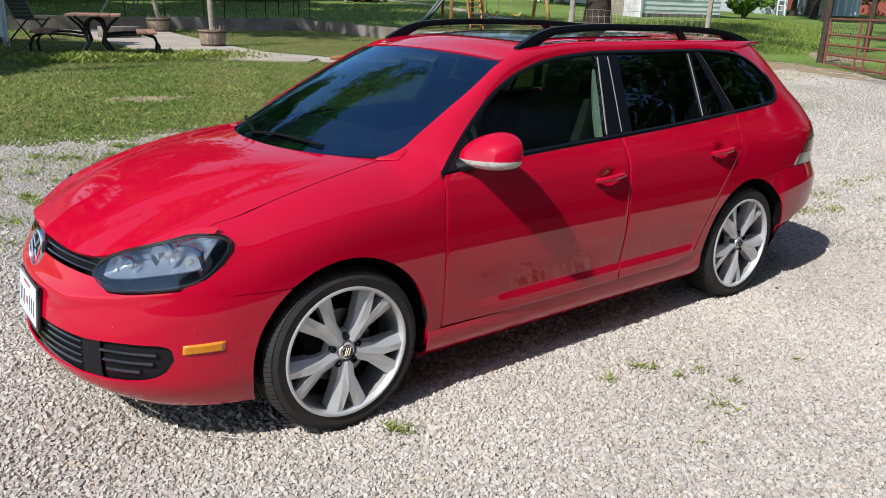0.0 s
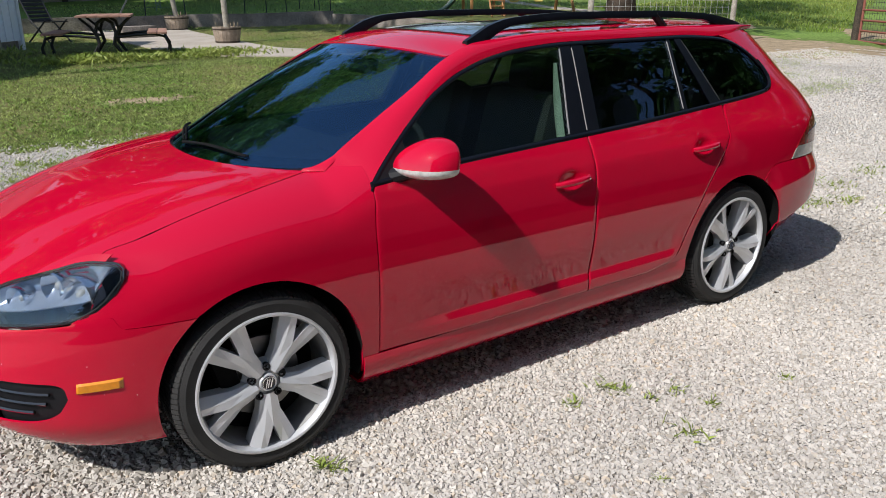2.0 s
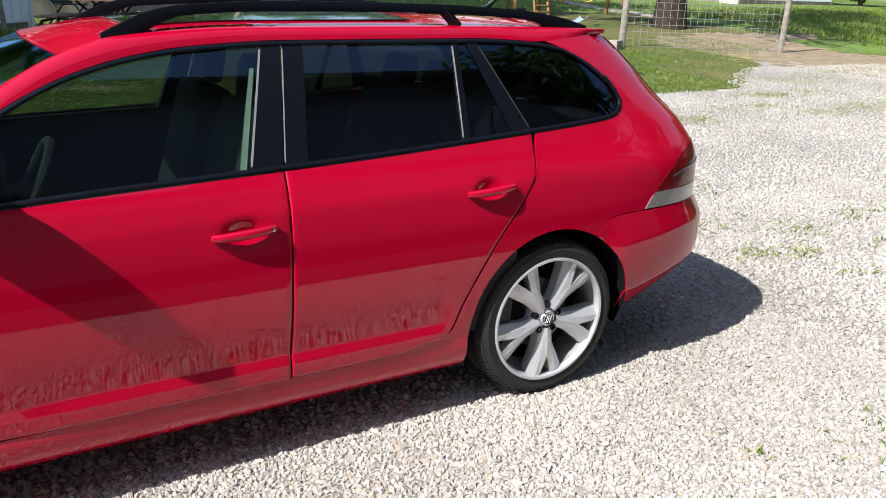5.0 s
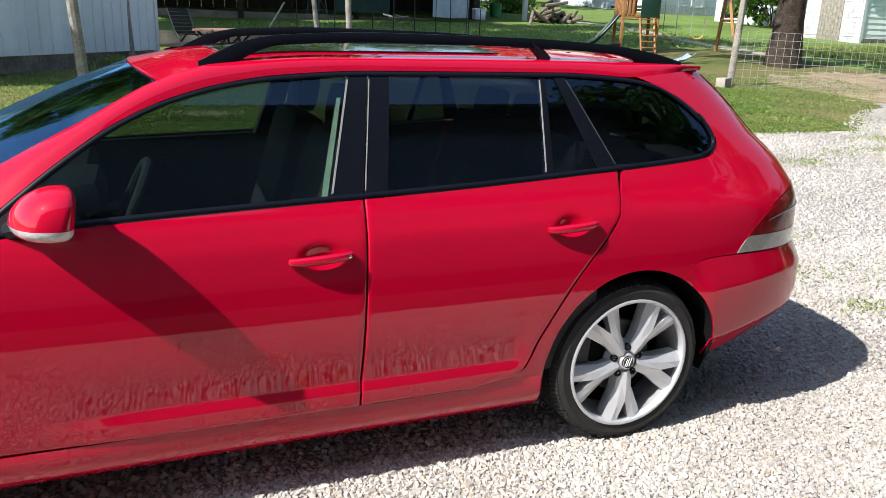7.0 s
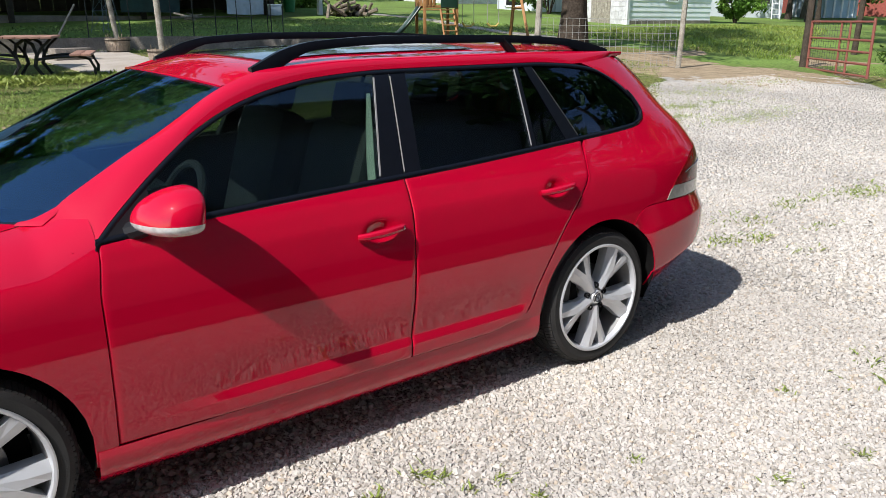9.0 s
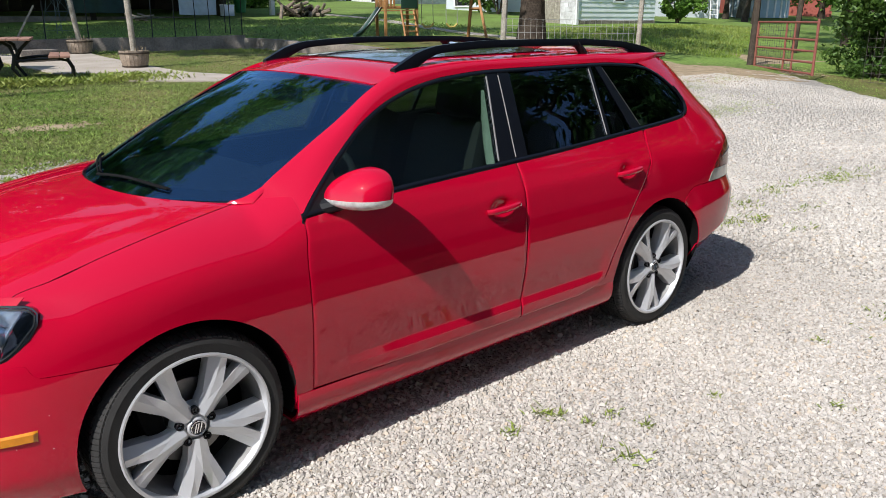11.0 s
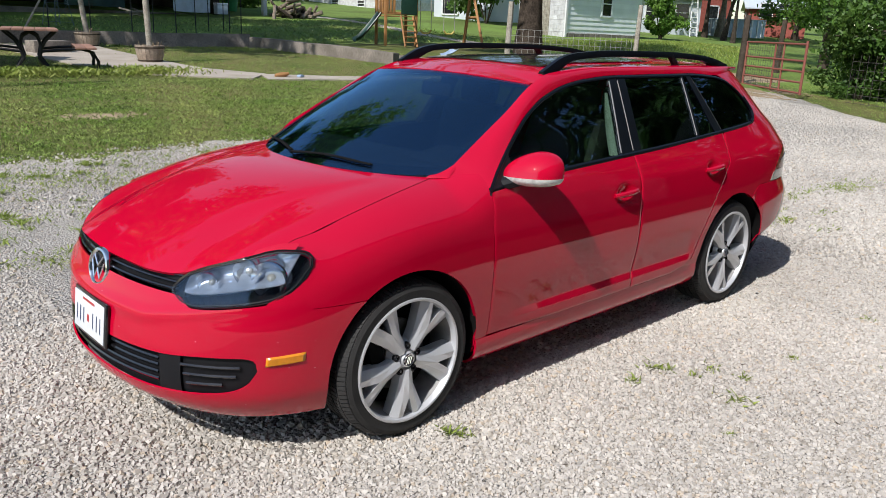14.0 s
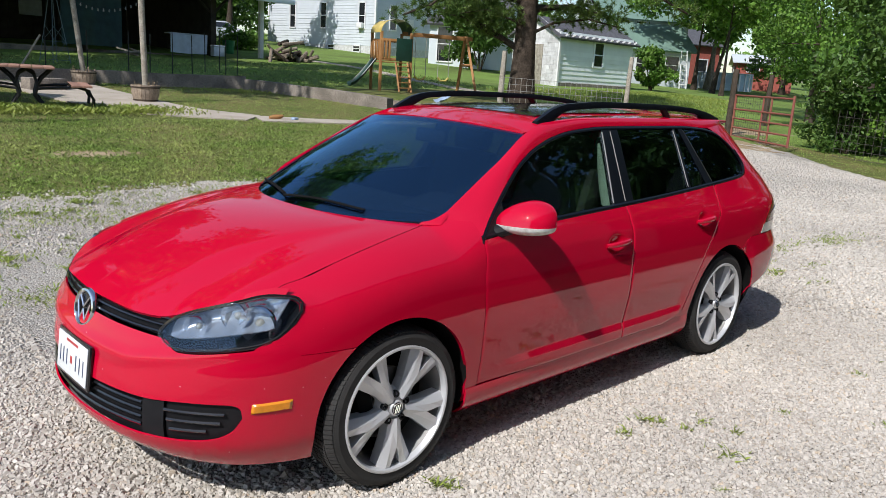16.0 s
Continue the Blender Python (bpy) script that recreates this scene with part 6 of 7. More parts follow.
# Slim trees beyond the meadow.
for k, (tx, ty, h, r_, lean, bk) in enumerate([(50.0, 25.5, 11, 0.11, (0.6, 0), BARK), (47.0, 22.5, 12, 0.10, (1.6, -0.6), BARK), (54.0, 26.5, 13, 0.18, (0.5, 0), PALE_BARK), (44.0, 20.3, 11, 0.08, (0.2, 0), BARK)]):
    broad_tree(tx, ty, h, r_, 4.2, 9000, 0.26, "leafy tree with bare lower trunk beyond the meadow", LEAF, bk, 0.48, lean, 60 + k, "trees beyond the meadow")
bush(38.0, 21.6, 1.0, 2.3, 3600, 0.18, "tall bush with yellowing leaves beside the shed", LEAF, 81)
bush(33.0, 30.5, 2.3, 4.0, 5000, 0.26, "large dark green bush beside the house", LEAF_DARK, 82)
bush(31.5, 58.5, 2.8, 5.0, 3000, 0.34, "tall dark green bush beyond the barn", LEAF_DARK, 85)
bush(26.8, 60.5, 3.0, 5.2, 3000, 0.34, "tall dark green bush beyond the barn", LEAF, 86)
bush(22.5, 41.0, 1.6, 1.3, 2200, 0.2, "low green bush beside the open barn", LEAF, 83)
broad_tree(26.5, 49.5, 12.5, 0.18, 3.4, 6500, 0.26, "small crooked tree before the white house", LEAF_DARK, BARK, 0.35, (0.8, 0.3), 84)
for k, (tx, ty, th, sp) in enumerate([(20.5, 54.0, 9, 3.6), (24.0, 57.5, 10, 4.0), (17.0, 50.0, 8, 3.2), (66.0, 26.0, 9, 3.4), (62.5, 22.0, 8, 3.0)]):
    broad_tree(tx, ty, th, 0.16, sp, 4200, 0.28, "low-branched leafy tree behind the yard", LEAF_DARK if k < 3 else LEAF, BARK, 0.10, (0, 0), 160 + k, "trees behind the yard")
# A belt of far trees closes the view.
fr = random.Random(5)
for k in range(22):
    a = radians(lerp(-25, 100, k / 21))
    d = fr.uniform(95, 120)
    broad_tree(d * math.cos(a), d * math.sin(a), fr.uniform(13, 18), 0.35, fr.uniform(5.5, 7.5), 2600, 0.75, "distant leafy tree behind the houses", LEAF, BARK, 0.12, (0, 0), 100 + k, "distant trees")


# ---- yard things ----
def gz(x, y):
    return float(ground_z(x, y))


def picnic_table(x, y, turn):
    ob = thing("picnic_table", "picnic table with reddish board top on black curved metal legs", "table", (x, y, gz(x, y)), turn)
    for k in range(5):
        bm = bmesh.new()
        block(bm, (0.142, 1.75, 0.038), (-0.30 + 0.15 * k, 0, 0.735), bevel=0.006)
        part("top_board", bm, TABLE_WOOD, ob)
    for sx in (-1, 1):
        for k in range(2):
            bm = bmesh.new()
            block(bm, (0.135, 1.75, 0.038), (sx * (0.64 + 0.145 * k), 0, 0.44), bevel=0.006)
            part("bench_board", bm, TABLE_WOOD, ob)
        for y0 in (-0.6, 0.6):
            bm = bmesh.new()
            rod(bm, [(0.0, y0, 0.70), (sx * 0.10, y0, 0.62), (sx * 0.14, y0, 0.45), (sx * 0.10, y0, 0.25), (sx * 0.22, y0, 0.03)], 0.028, 8)
            part("leg", bm, IRON, ob)
            bm = bmesh.new()
            rod(bm, [(sx * 0.12, y0, 0.36), (sx * 0.4, y0, 0.40), (sx * 0.66, y0, 0.415), (sx * 0.82, y0, 0.36), (sx * 0.88, y0, 0.2), (sx * 0.86, y0, 0.03)], 0.024, 8)
            part("bench_leg", bm, IRON, ob)
            bm = bmesh.new()
            rod(bm, [(sx * 0.34, y0, 0.71), (sx * 0.2, y0, 0.55), (sx * 0.12, y0, 0.38)], 0.02, 8)
            part("brace", bm, IRON, ob)
    return ob


table = picnic_table(2.70, 13.12, -16)
table.scale = (1.25, 1.08, 1.02)


def barrel_planter(x, y, lean, seed, tall=3.6):
    ob = thing("barrel_planter", "weathered half-barrel planter holding a leaning light pole", "planter", (x, y, gz(x, y)), seed * 20, "planters with poles")
    n = 22
    for k in range(n):
        a0, a1 = 2 * math.pi * (k + 0.04) / n, 2 * math.pi * (k + 0.96) / n
        bm = bmesh.new()
        vs = []
        for z, r in ((0, 0.255), (0.20, 0.305), (0.38, 0.325)):
            for a, rr in ((a0, r), (a1, r), (a1, r - 0.025), (a0, r - 0.025)):
                vs.append(bm.verts.new((rr * math.cos(a), rr * math.sin(a), z + (0.006 * math.sin(k * 5.0) if z > 0.3 else 0))))
        for s in (0, 4):
            for i in range(4):
                bm.faces.new((vs[s + i], vs[s + (i + 1) % 4], vs[s + 4 + (i + 1) % 4], vs[s + 4 + i]))
        bm.faces.new(vs[0:4][::-1])
        bm.faces.new(vs[8:12])
        part("stave", bm, STAVE, ob, flat=True)
    for z, r in ((0.05, 0.272), (0.33, 0.325)):
        bm = bmesh.new()
        lathe(bm, [(r, z - 0.015), (r + 0.004, z - 0.015), (r + 0.008, z + 0.015), (r, z + 0.015)], "z", (0, 0, 0), 40, True)
        part("hoop", bm, DARK_POST, ob)
    bm = bmesh.new()
    lathe(bm, [(0.0, 0.33), (0.30, 0.33), (0.30, 0.25)], "z", (0, 0, 0), 28)
    part("soil", bm, SOIL, ob)
    bm = bmesh.new()
    rod(bm, [(0, 0, 0.28), (lean[0] * 0.5, lean[1] * 0.5, tall * 0.5), (lean[0], lean[1], tall)], 0.068, 12)
    part("pole", bm, POST_WOOD, ob, "bare grey wooden pole")
    r = random.Random(seed)
    for k in range(14):
        bm = bmesh.new()
        a, q = r.uniform(0, 6.28), r.uniform(0.1, 0.26)
        rod(bm, [(q * math.cos(a), q * math.sin(a), 0.31), (q * 1.1 * math.cos(a) + r.gauss(0, 0.03), q * 1.1 * math.sin(a), 0.40 + r.uniform(0, 0.1))], 0.006, 4)
        part("dry_stem", bm, SOIL, ob)
    ob.rotation_euler.z = 0
    return ob


planter = barrel_planter(5.56, 14.54, (-0.05, 0.10), 1)
planter.scale = (0.98, 0.98, 1.0)
planter = barrel_planter(5.95, 19.5, (-0.36, 0.15), 2, 4.2)
planter.scale = (1.02, 1.02, 1.05)


def string_lights(a, b, sag, n):
    ob = thing("string_lights", "white bulb string lights hanging between the poles", "string lights", tuple(a))
    a, b = Vector(a), Vector(b)
    pts = [a.lerp(b, t) - a - Vector((0, 0, sag * 4 * t * (1 - t))) for t in [i / 30 for i in range(31)]]
    bm = bmesh.new()
    rod(bm, pts, 0.008, 5)
    part("cable", bm, IRON, ob)
    for k in range(n):
        t = (k + 0.5) / n
        p = a.lerp(b, t) - a - Vector((0, 0, sag * 4 * t * (1 - t)))
        bm = bmesh.new()
        lathe(bm, [(0.0, -0.13), (0.03, -0.115), (0.038, -0.08), (0.022, -0.045), (0.018, 0.0), (0.0, 0.0)], "z", tuple(p), 8)
        part("bulb", bm, CLEAR_LENS, ob)


string_lights((9.3, 31.5, 3.95), (13.0, 31.5, 4.15), 0.65, 16)


# Upright posts near the shed.
def yard_post(x, y, h, r0, lean, m=None, label="rough grey wooden post standing in the grass", name="wooden_post", category="post", group=""):
    ob = thing(name, label, category, (x, y, gz(x, y) - 0.05), 0, group)
    bm = bmesh.new()
    rod(bm, [(lean[0] * t, lean[1] * t, h * t) for t in (0, 0.33, 0.66, 1)], lambda t: r0 * (1 - 0.12 * t), 10)
    for v in bm.verts:
        v.co.x += 0.006 * math.sin(v.co.z * 7 + v.co.y * 40)
    part("shaft", bm, m or POST_WOOD, ob)
    return ob


yard_post(0.21, 10.32, 3.6, 0.085, (-0.22, 0.05))
yard_post(0.94, 14.41, 3.6, 0.068, (-0.16, 0.05))


bm = bmesh.new()
rod(bm, [(0, 0, 0), (0.71, 0.20, 1.08)], 0.028, 8)
stick = tagged(finish(bm, "leaning_pole", POST_WOOD), "grey wooden pole leaning beside the retaining wall", "pole")
stick.matrix_basis = pose(4.48, 20.30, 0.89)


# Concrete path.
def path_slab(points, w):
    """A slab strip along the points, set a little above the lawn."""
    bm = bmesh.new()
    rows = []
    for i, p in enumerate(points):
        a, b = Vector(points[max(0, i - 1)][:2]), Vector(points[min(len(points) - 1, i + 1)][:2])
        d = (b - a).normalized()
        nrm = Vector((-d.y, d.x))
        wd = w[i]
        ring = []
        for s, dz in ((-1, -0.05), (-1, 0.03), (1, 0.03), (1, -0.05)):
            q = Vector(p) + nrm * s * wd / 2
            ring.append(bm.verts.new((q.x, q.y, gz(q.x, q.y) + dz)))
        rows.append(ring)
    for a, b in zip(rows, rows[1:]):
        for k in range(4):
            bm.faces.new((a[k], b[k], b[(k + 1) % 4], a[(k + 1) % 4]))
    bm.faces.new(rows[0])
    bm.faces.new(rows[-1])
    return bm


tagged(finish(path_slab([(4.9, 20.3), (4.85, 18.0), (4.8, 15.6), (4.85, 13.6), (5.3, 12.3), (6.4, 11.25)], [2.6, 2.4, 2.3, 2.2, 1.8, 1.1]), "path", CONCRETE),
       "worn pale concrete path across the lawn", "path", kind="structure")
tagged(finish(path_slab([(6.45, 11.15), (7.9, 10.62), (9.5, 10.35), (11.6, 10.25)], [0.95, 0.7, 0.6, 0.5]), "path", CONCRETE),
       "narrow concrete path edged with soil", "path", kind="structure")


tagged(finish(path_slab([(22.4, 34.4), (22.9, 30.8), (22.6, 27.6), (21.7, 24.4), (20.8, 21.0), (20.2, 17.5), (19.9, 15.5)], [0.5, 0.6, 0.65, 0.7, 0.6, 0.55, 0.4]), "path", CONCRETE),
       "bare worn footpath across the lawn", "path", kind="structure")


# Low retaining wall with a corner.
def low_wall(points, h, t, name, label):
    bm = bmesh.new()
    rows = []
    for i, p in enumerate(points):
        a, b = Vector(points[max(0, i - 1)]), Vector(points[min(len(points) - 1, i + 1)])
        d = (b - a).normalized()
        nrm = Vector((-d.y, d.x))
        ring = []
        for s, z in ((-1, -0.3), (-1, h), (1, h), (1, -0.3)):
            q = Vector(p) + nrm * s * t / 2
            ring.append(bm.verts.new((q.x, q.y, gz(*p) + z + 0.012 * math.sin(i * 2.3))))
        rows.append(ring)
    for a, b in zip(rows, rows[1:]):
        for k in range(4):
            bm.faces.new((a[k], b[k], b[(k + 1) % 4], a[(k + 1) % 4]))
    bm.faces.new(rows[0])
    bm.faces.new(rows[-1])
    bmesh.ops.bevel(bm, geom=[e for e in bm.edges if e.calc_face_angle(0) > 0.8], offset=0.02, segments=2, affect="EDGES")
    tagged(finish(bm, name, OLD_CONCRETE), label, "wall", kind="structure")


low_wall([(lerp(-3.0, 10.36, i / 12), 20.7 - 0.6 * i / 12 - 1.5 * max(0, i - 8) / 4) for i in range(13)], 0.38, 0.24, "wall_low_back", "old stained concrete retaining wall in the lawn")
low_wall([(lerp(10.36, 11.5, i / 5), lerp(18.45, 13.05, i / 5)) for i in range(6)], 0.31, 0.25, "wall_low_side", "old cracked concrete retaining wall in the lawn")
low_wall([(lerp(11.53, 11.95, i / 3), lerp(12.85, 11.2, i / 3)) for i in range(4)], 0.27, 0.25, "wall_low_end", "old cracked concrete retaining wall in the lawn")

# Thin stakes behind the wall.
for k, (sx, sy, sh) in enumerate([(7.3, 23.0, 1.4), (8.6, 23.0, 1.45), (9.4, 23.2, 1.4), (10.1, 23.0, 1.5), (11.2, 23.8, 1.4), (12.0, 24.4, 1.5), (12.3, 23.4, 1.35), (12.9, 25.0, 1.5), (12.7, 23.3, 1.5), (6.0, 22.8, 1.4)]):
    yard_post(sx, sy, sh, 0.018, (0.02 * math.sin(k), 0.0), IRON, "thin dark metal garden stake", "garden_stake", "stake", "garden stakes")


# Ornamental windmill.
def windmill(x, y):
    ob = thing("garden_windmill", "small lattice garden windmill with faded red vanes", "windmill", (x, y, gz(x, y)), 20)
    H = 2.45
    for sx in (-1, 1):
        for sy in (-1, 1):
            bm = bmesh.new()
            rod(bm, [(sx * 0.36, sy * 0.36, 0), (sx * 0.06, sy * 0.06, H)], 0.013, 5)
            part("leg", bm, MILL, ob)
    for z0, z1 in ((0.12, 0.75), (0.75, 1.3)):
        w0, w1 = 0.36 - 0.30 * z0 / H, 0.36 - 0.30 * z1 / H
        for sy in (-1, 1):
            for s in (-1, 1):
                bm = bmesh.new()
                rod(bm, [(-s * w0, sy * w0, z0), (s * w1, sy * w1, z1)], 0.008, 5)
                part("brace", bm, MILL, ob)
            bm = bmesh.new()
            rod(bm, [(-w0, sy * w0, z0), (w0, sy * w0, z0)], 0.008, 5)
            part("brace", bm, MILL, ob)
    for k in range(12):
        a = 2 * math.pi * k / 12
        bm = bmesh.new()
        block(bm, (0.09, 0.012, 0.22), (0, 0, 0.17), (0, 0, 20), 0.003)
        bmesh.ops.transform(bm, matrix=pose(0, -0.1, H + 0.02, 0, math.degrees(a), 0), verts=bm.verts)
        part("vane", bm, ROSE if k % 2 else TRIM_WHITE, ob)
    bm = bmesh.new()
    block(bm, (0.02, 0.55, 0.16), (0, 0.35, H + 0.02), bevel=0.004)
    part("tail_vane", bm, ROSE, ob)


windmill(7.6, 27.0)


# Sheet-metal shed at the lawn's side.
def shed_left():
    ob = thing("metal_shed", "white ribbed sheet-metal shed with rust stains", "shed", (1.45, 15.2, gz(1.45, 15.2)), 56.3)
    L, D, H = 6.5, 4.0, 2.75
    bm = bmesh.new()
    block(bm, (L, D - 0.1, 0.28), (-L / 2, D / 2, 0.05))
    part("foundation", bm, OLD_CONCRETE, ob)
    n = 22
    for k in range(n):
        bm = bmesh.new()
        w = L / n
        block(bm, (w - 0.012, 0.03, H - 0.2), (-w * (k + 0.5), 0.0, 0.2 + (H - 0.2) / 2))
        block(bm, (0.035, 0.03, H - 0.2), (-w * (k + 0.06), -0.02, 0.2 + (H - 0.2) / 2), bevel=0.006)
        part("panel", bm, METAL_WALL, ob)
    for k in range(13):
        bm = bmesh.new()
        w = D / 13
        block(bm, (0.03, w - 0.012, H - 0.2), (0.0, 0.02 + w * (k + 0.5), 0.2 + (H - 0.2) / 2))
        block(bm, (0.03, 0.035, H - 0.2), (0.02, 0.02 + w * (k + 0.1), 0.2 + (H - 0.2) / 2), bevel=0.006)
        part("panel", bm, METAL_WALL, ob)
    bm = bmesh.new()
    block(bm, (0.10, 0.10, H), (0.0, 0.0, H / 2), bevel=0.01)
    part("corner_post", bm, TRIM_WHITE, ob)
    bm = bmesh.new()
    block(bm, (L + 0.4, D + 0.5, 0.08), (-L / 2, D / 2, H + 0.06), (3, 0, 0), 0.01)
    part("roof", bm, METAL_WALL, ob)
    for z in (1.62, 1.78):
        bm = bmesh.new()
        rod(bm, [(-L + 0.3, -0.03, z), (-3.2, -0.03, z - 0.05), (-1.0, -0.03, z - 0.02)], 0.012, 5)
        part("rust_streak", bm, SOIL, ob)


shed_left()


def garden_chair(x, y, turn):
    ob = thing("reclining_chair", "folded black slatted garden chair leaning by the shed", "chair", (x, y, gz(x, y)), turn)
    for sx in (-0.28, 0.28):
        for pts in ([(sx, -0.35, 0.0), (sx, 0.25, 0.55)], [(sx, 0.35, 0.0), (sx, -0.3, 0.5)], [(sx, 0.15, 0.42), (sx, 0.5, 1.05)]):
            bm = bmesh.new()
            rod(bm, pts, 0.02, 7)
            part("frame_tube", bm, IRON, ob)
    for k in range(7):
        bm = bmesh.new()
        block(bm, (0.58, 0.07, 0.02), (0, -0.30 + 0.085 * k, 0.46), bevel=0.004)
        part("seat_slat", bm, BLACK, ob)
        bm = bmesh.new()
        block(bm, (0.58, 0.02, 0.07), (0, 0.20 + 0.045 * k, 0.50 + 0.085 * k), (-28, 0, 0), 0.004)
        part("back_slat", bm, BLACK, ob)
    return ob


garden_chair(2.3, 17.2, 30)
bm = bmesh.new()
block(bm, (0.9, 0.45, 0.32), (0, 0, 0.16), bevel=0.03)
slab = tagged(finish(bm, "stone_block", OLD_CONCRETE), "rough stone block beside the picnic table", "stone block")
slab.matrix_basis = pose(4.3, 17.4, gz(4.3, 17.4) - 0.02, 0, 0, 10)


# Taller leafy weeds round the table.
def tall_weeds(x, y, rx, ry, count, h, label):
    p = np.stack([rng.normal(0, rx, count), rng.normal(0, ry, count), np.zeros(count)], -1)
    ob = thing("weed_patch", label, "weeds", (x, y, gz(x, y)), 0, "weeds round the table")
    p[:, 2] = rng.uniform(0, h * 0.6, count)
    v, f = blades(p, h * 0.45, 0.045, 1.6)
    scatter_mesh("leaf_tuft", v, f, WEED, "", "", parent=ob)


tall_weeds(4.15, 12.3, 0.6, 0.45, 1900, 0.14, "leafy weeds beside the picnic table")
tall_weeds(2.3, 12.0, 0.8, 0.3, 1300, 0.17, "long grassy weeds before the picnic table")
tall_weeds(0.7, 13.6, 0.4, 0.3, 300, 0.22, "long grassy weeds along the shed")
tall_weeds(9.6, 17.6, 0.9, 0.4, 600, 0.09, "leafy weeds below the retaining wall")

# Toys on the path.
bm = bmesh.new()
rod(bm, [(-0.28, 0, 0.06), (-0.1, 0.02, 0.08), (0.1, 0, 0.09), (0.26, 0.03, 0.13)], lambda t: 0.05 + 0.05 * math.sin(math.pi * t), 10)
toy = tagged(finish(bm, "toy_sack", CEDAR), "crumpled tan toy lying on the path", "toy")
toy.matrix_basis = pose(6.78, 11.0, gz(6.78, 11.0) + 0.02, 0, 0, -10) @ Matrix.Scale(0.55, 4)
bm = bmesh.new()
block(bm, (0.15, 0.11, 0.06), (0, 0, 0.03), (0, 0, 20), 0.03)
toy = tagged(finish(bm, "toy_box", BLUE), "small blue toy lying on the path", "toy")
toy.matrix_basis = pose(7.12, 10.85, gz(7.12, 10.85) + 0.02)
bm = bmesh.new()
sheet(bm, lambda u, v: Vector((lerp(-0.5, 0.5, u), lerp(-0.22, 0.22, v) , 0.08 + 0.30 * u * u + 0.12 * (2 * v - 1) ** 2)), 12, 6)
toy = tagged(finish(thick(bm, 0.02), "toy_slide", BLUE), "pale blue plastic toy slide on the lawn", "toy")
toy.matrix_basis = pose(15.0, 14.7, gz(15.0, 14.7) - 0.03, 0, 0, 10) @ Matrix.Scale(0.62, 4)


# Wooden play tower with slide and swings.
def play_tower(x, y, turn):
    ob = thing("play_tower", "cedar play tower with striped canopy, green slide and swings", "playset", (x, y, gz(x, y)), turn)
    for sx in (-0.55, 0.55):
        for sy in (-0.5, 0.5):
            bm = bmesh.new()
            block(bm, (0.09, 0.09, 2.0), (sx, sy, 1.0), bevel=0.01)
            part("post", bm, CEDAR, ob)
    for k in range(8):
        bm = bmesh.new()
        block(bm, (0.135, 1.08, 0.03), (-0.50 + 0.143 * k, 0, 0.98), bevel=0.004)
        part("deck_board", bm, CEDAR, ob)
    for sy in (-0.53, 0.53):
        for z in (1.08, 1.72):
            bm = bmesh.new()
            block(bm, (1.18, 0.035, 0.09), (0, sy, z), bevel=0.005)
            part("rail", bm, CEDAR, ob)
        for k in range(6):
            if sy < 0 and k > 2:
                continue
            bm = bmesh.new()
            block(bm, (0.07, 0.025, 0.62), (-0.50 + 0.12 * k, sy * 1.04, 1.40), bevel=0.004)
            part("baluster", bm, CEDAR, ob)
    bm = bmesh.new()
    block(bm, (0.58, 0.03, 0.75), (0.27, -0.56, 1.42), bevel=0.01)
    part("green_panel", bm, GREEN_PLASTIC, ob, "dark green panel")
    for sx in (-0.56, 0.56):
        for k in range(6):
            bm = bmesh.new()
            block(bm, (0.025, 0.07, 0.62), (sx * 1.03, -0.42 + 0.165 * k, 1.40), bevel=0.004)
            part("baluster", bm, CEDAR, ob)
    # Barrel canopy in three cloth bands.
    for k, m in ((0, YELLOW), (1, TRIM_WHITE), (2, GREEN_PLASTIC)):
        bm = bmesh.new()

        def hood(u, v):
            a = lerp(0, math.pi, (k + u) / 3)
            return Vector((-0.60 * math.cos(a), lerp(-0.55, 0.55, v), 1.95 + 0.48 * math.sin(a)))
        sheet(bm, hood, 8, 4)
        part("canopy_band", thick(bm, 0.012), m, ob)
    # Ladder.
    for sx in (-0.02, 0.42):
        bm = bmesh.new()
        rod(bm, [(sx, -1.05, 0.0), (sx, -0.55, 1.0)], 0.04, 4)
        part("ladder_side", bm, CEDAR, ob)
    for k in range(5):
        bm = bmesh.new()
        block(bm, (0.46, 0.12, 0.03), (0.20, -1.0 + 0.09 * k, 0.14 + 0.18 * k), bevel=0.004)
        part("ladder_step", bm, CEDAR, ob)
    # Slide.
    bm = bmesh.new()

    def slide(u, v):
        t = u
        x0 = lerp(-0.55, -1.45, t)
        z0 = 0.98 * (1 - t) ** 1.25 + 0.10 * step(0.75, 1, t) * 0.5 + 0.06
        k = 2 * v - 1
        return Vector((x0, 0.15 + 0.23 * k, z0 + 0.12 * abs(k) ** 4))
    sheet(bm, slide, 20, 10)
    part("slide", thick(bm, 0.03), GREEN_PLASTIC, ob, "dark green plastic slide")
    # Swing beam, end legs, two swings.
    bm = bmesh.new()
    block(bm, (2.7, 0.09, 0.14), (1.75, 0.0, 1.98), bevel=0.01)
    part("swing_beam", bm, CEDAR, ob)
    for sy in (-1, 1):
        bm = bmesh.new()
        rod(bm, [(2.85, sy * 0.05, 2.05), (3.0, sy * 0.85, 0.0)], 0.06, 4)
        part("swing_leg", bm, CEDAR, ob)
    bm = bmesh.new()
    rod(bm, [(2.92, -0.4, 1.05), (2.92, 0.4, 1.05)], 0.05, 4)
    part("cross_tie", bm, CEDAR, ob)
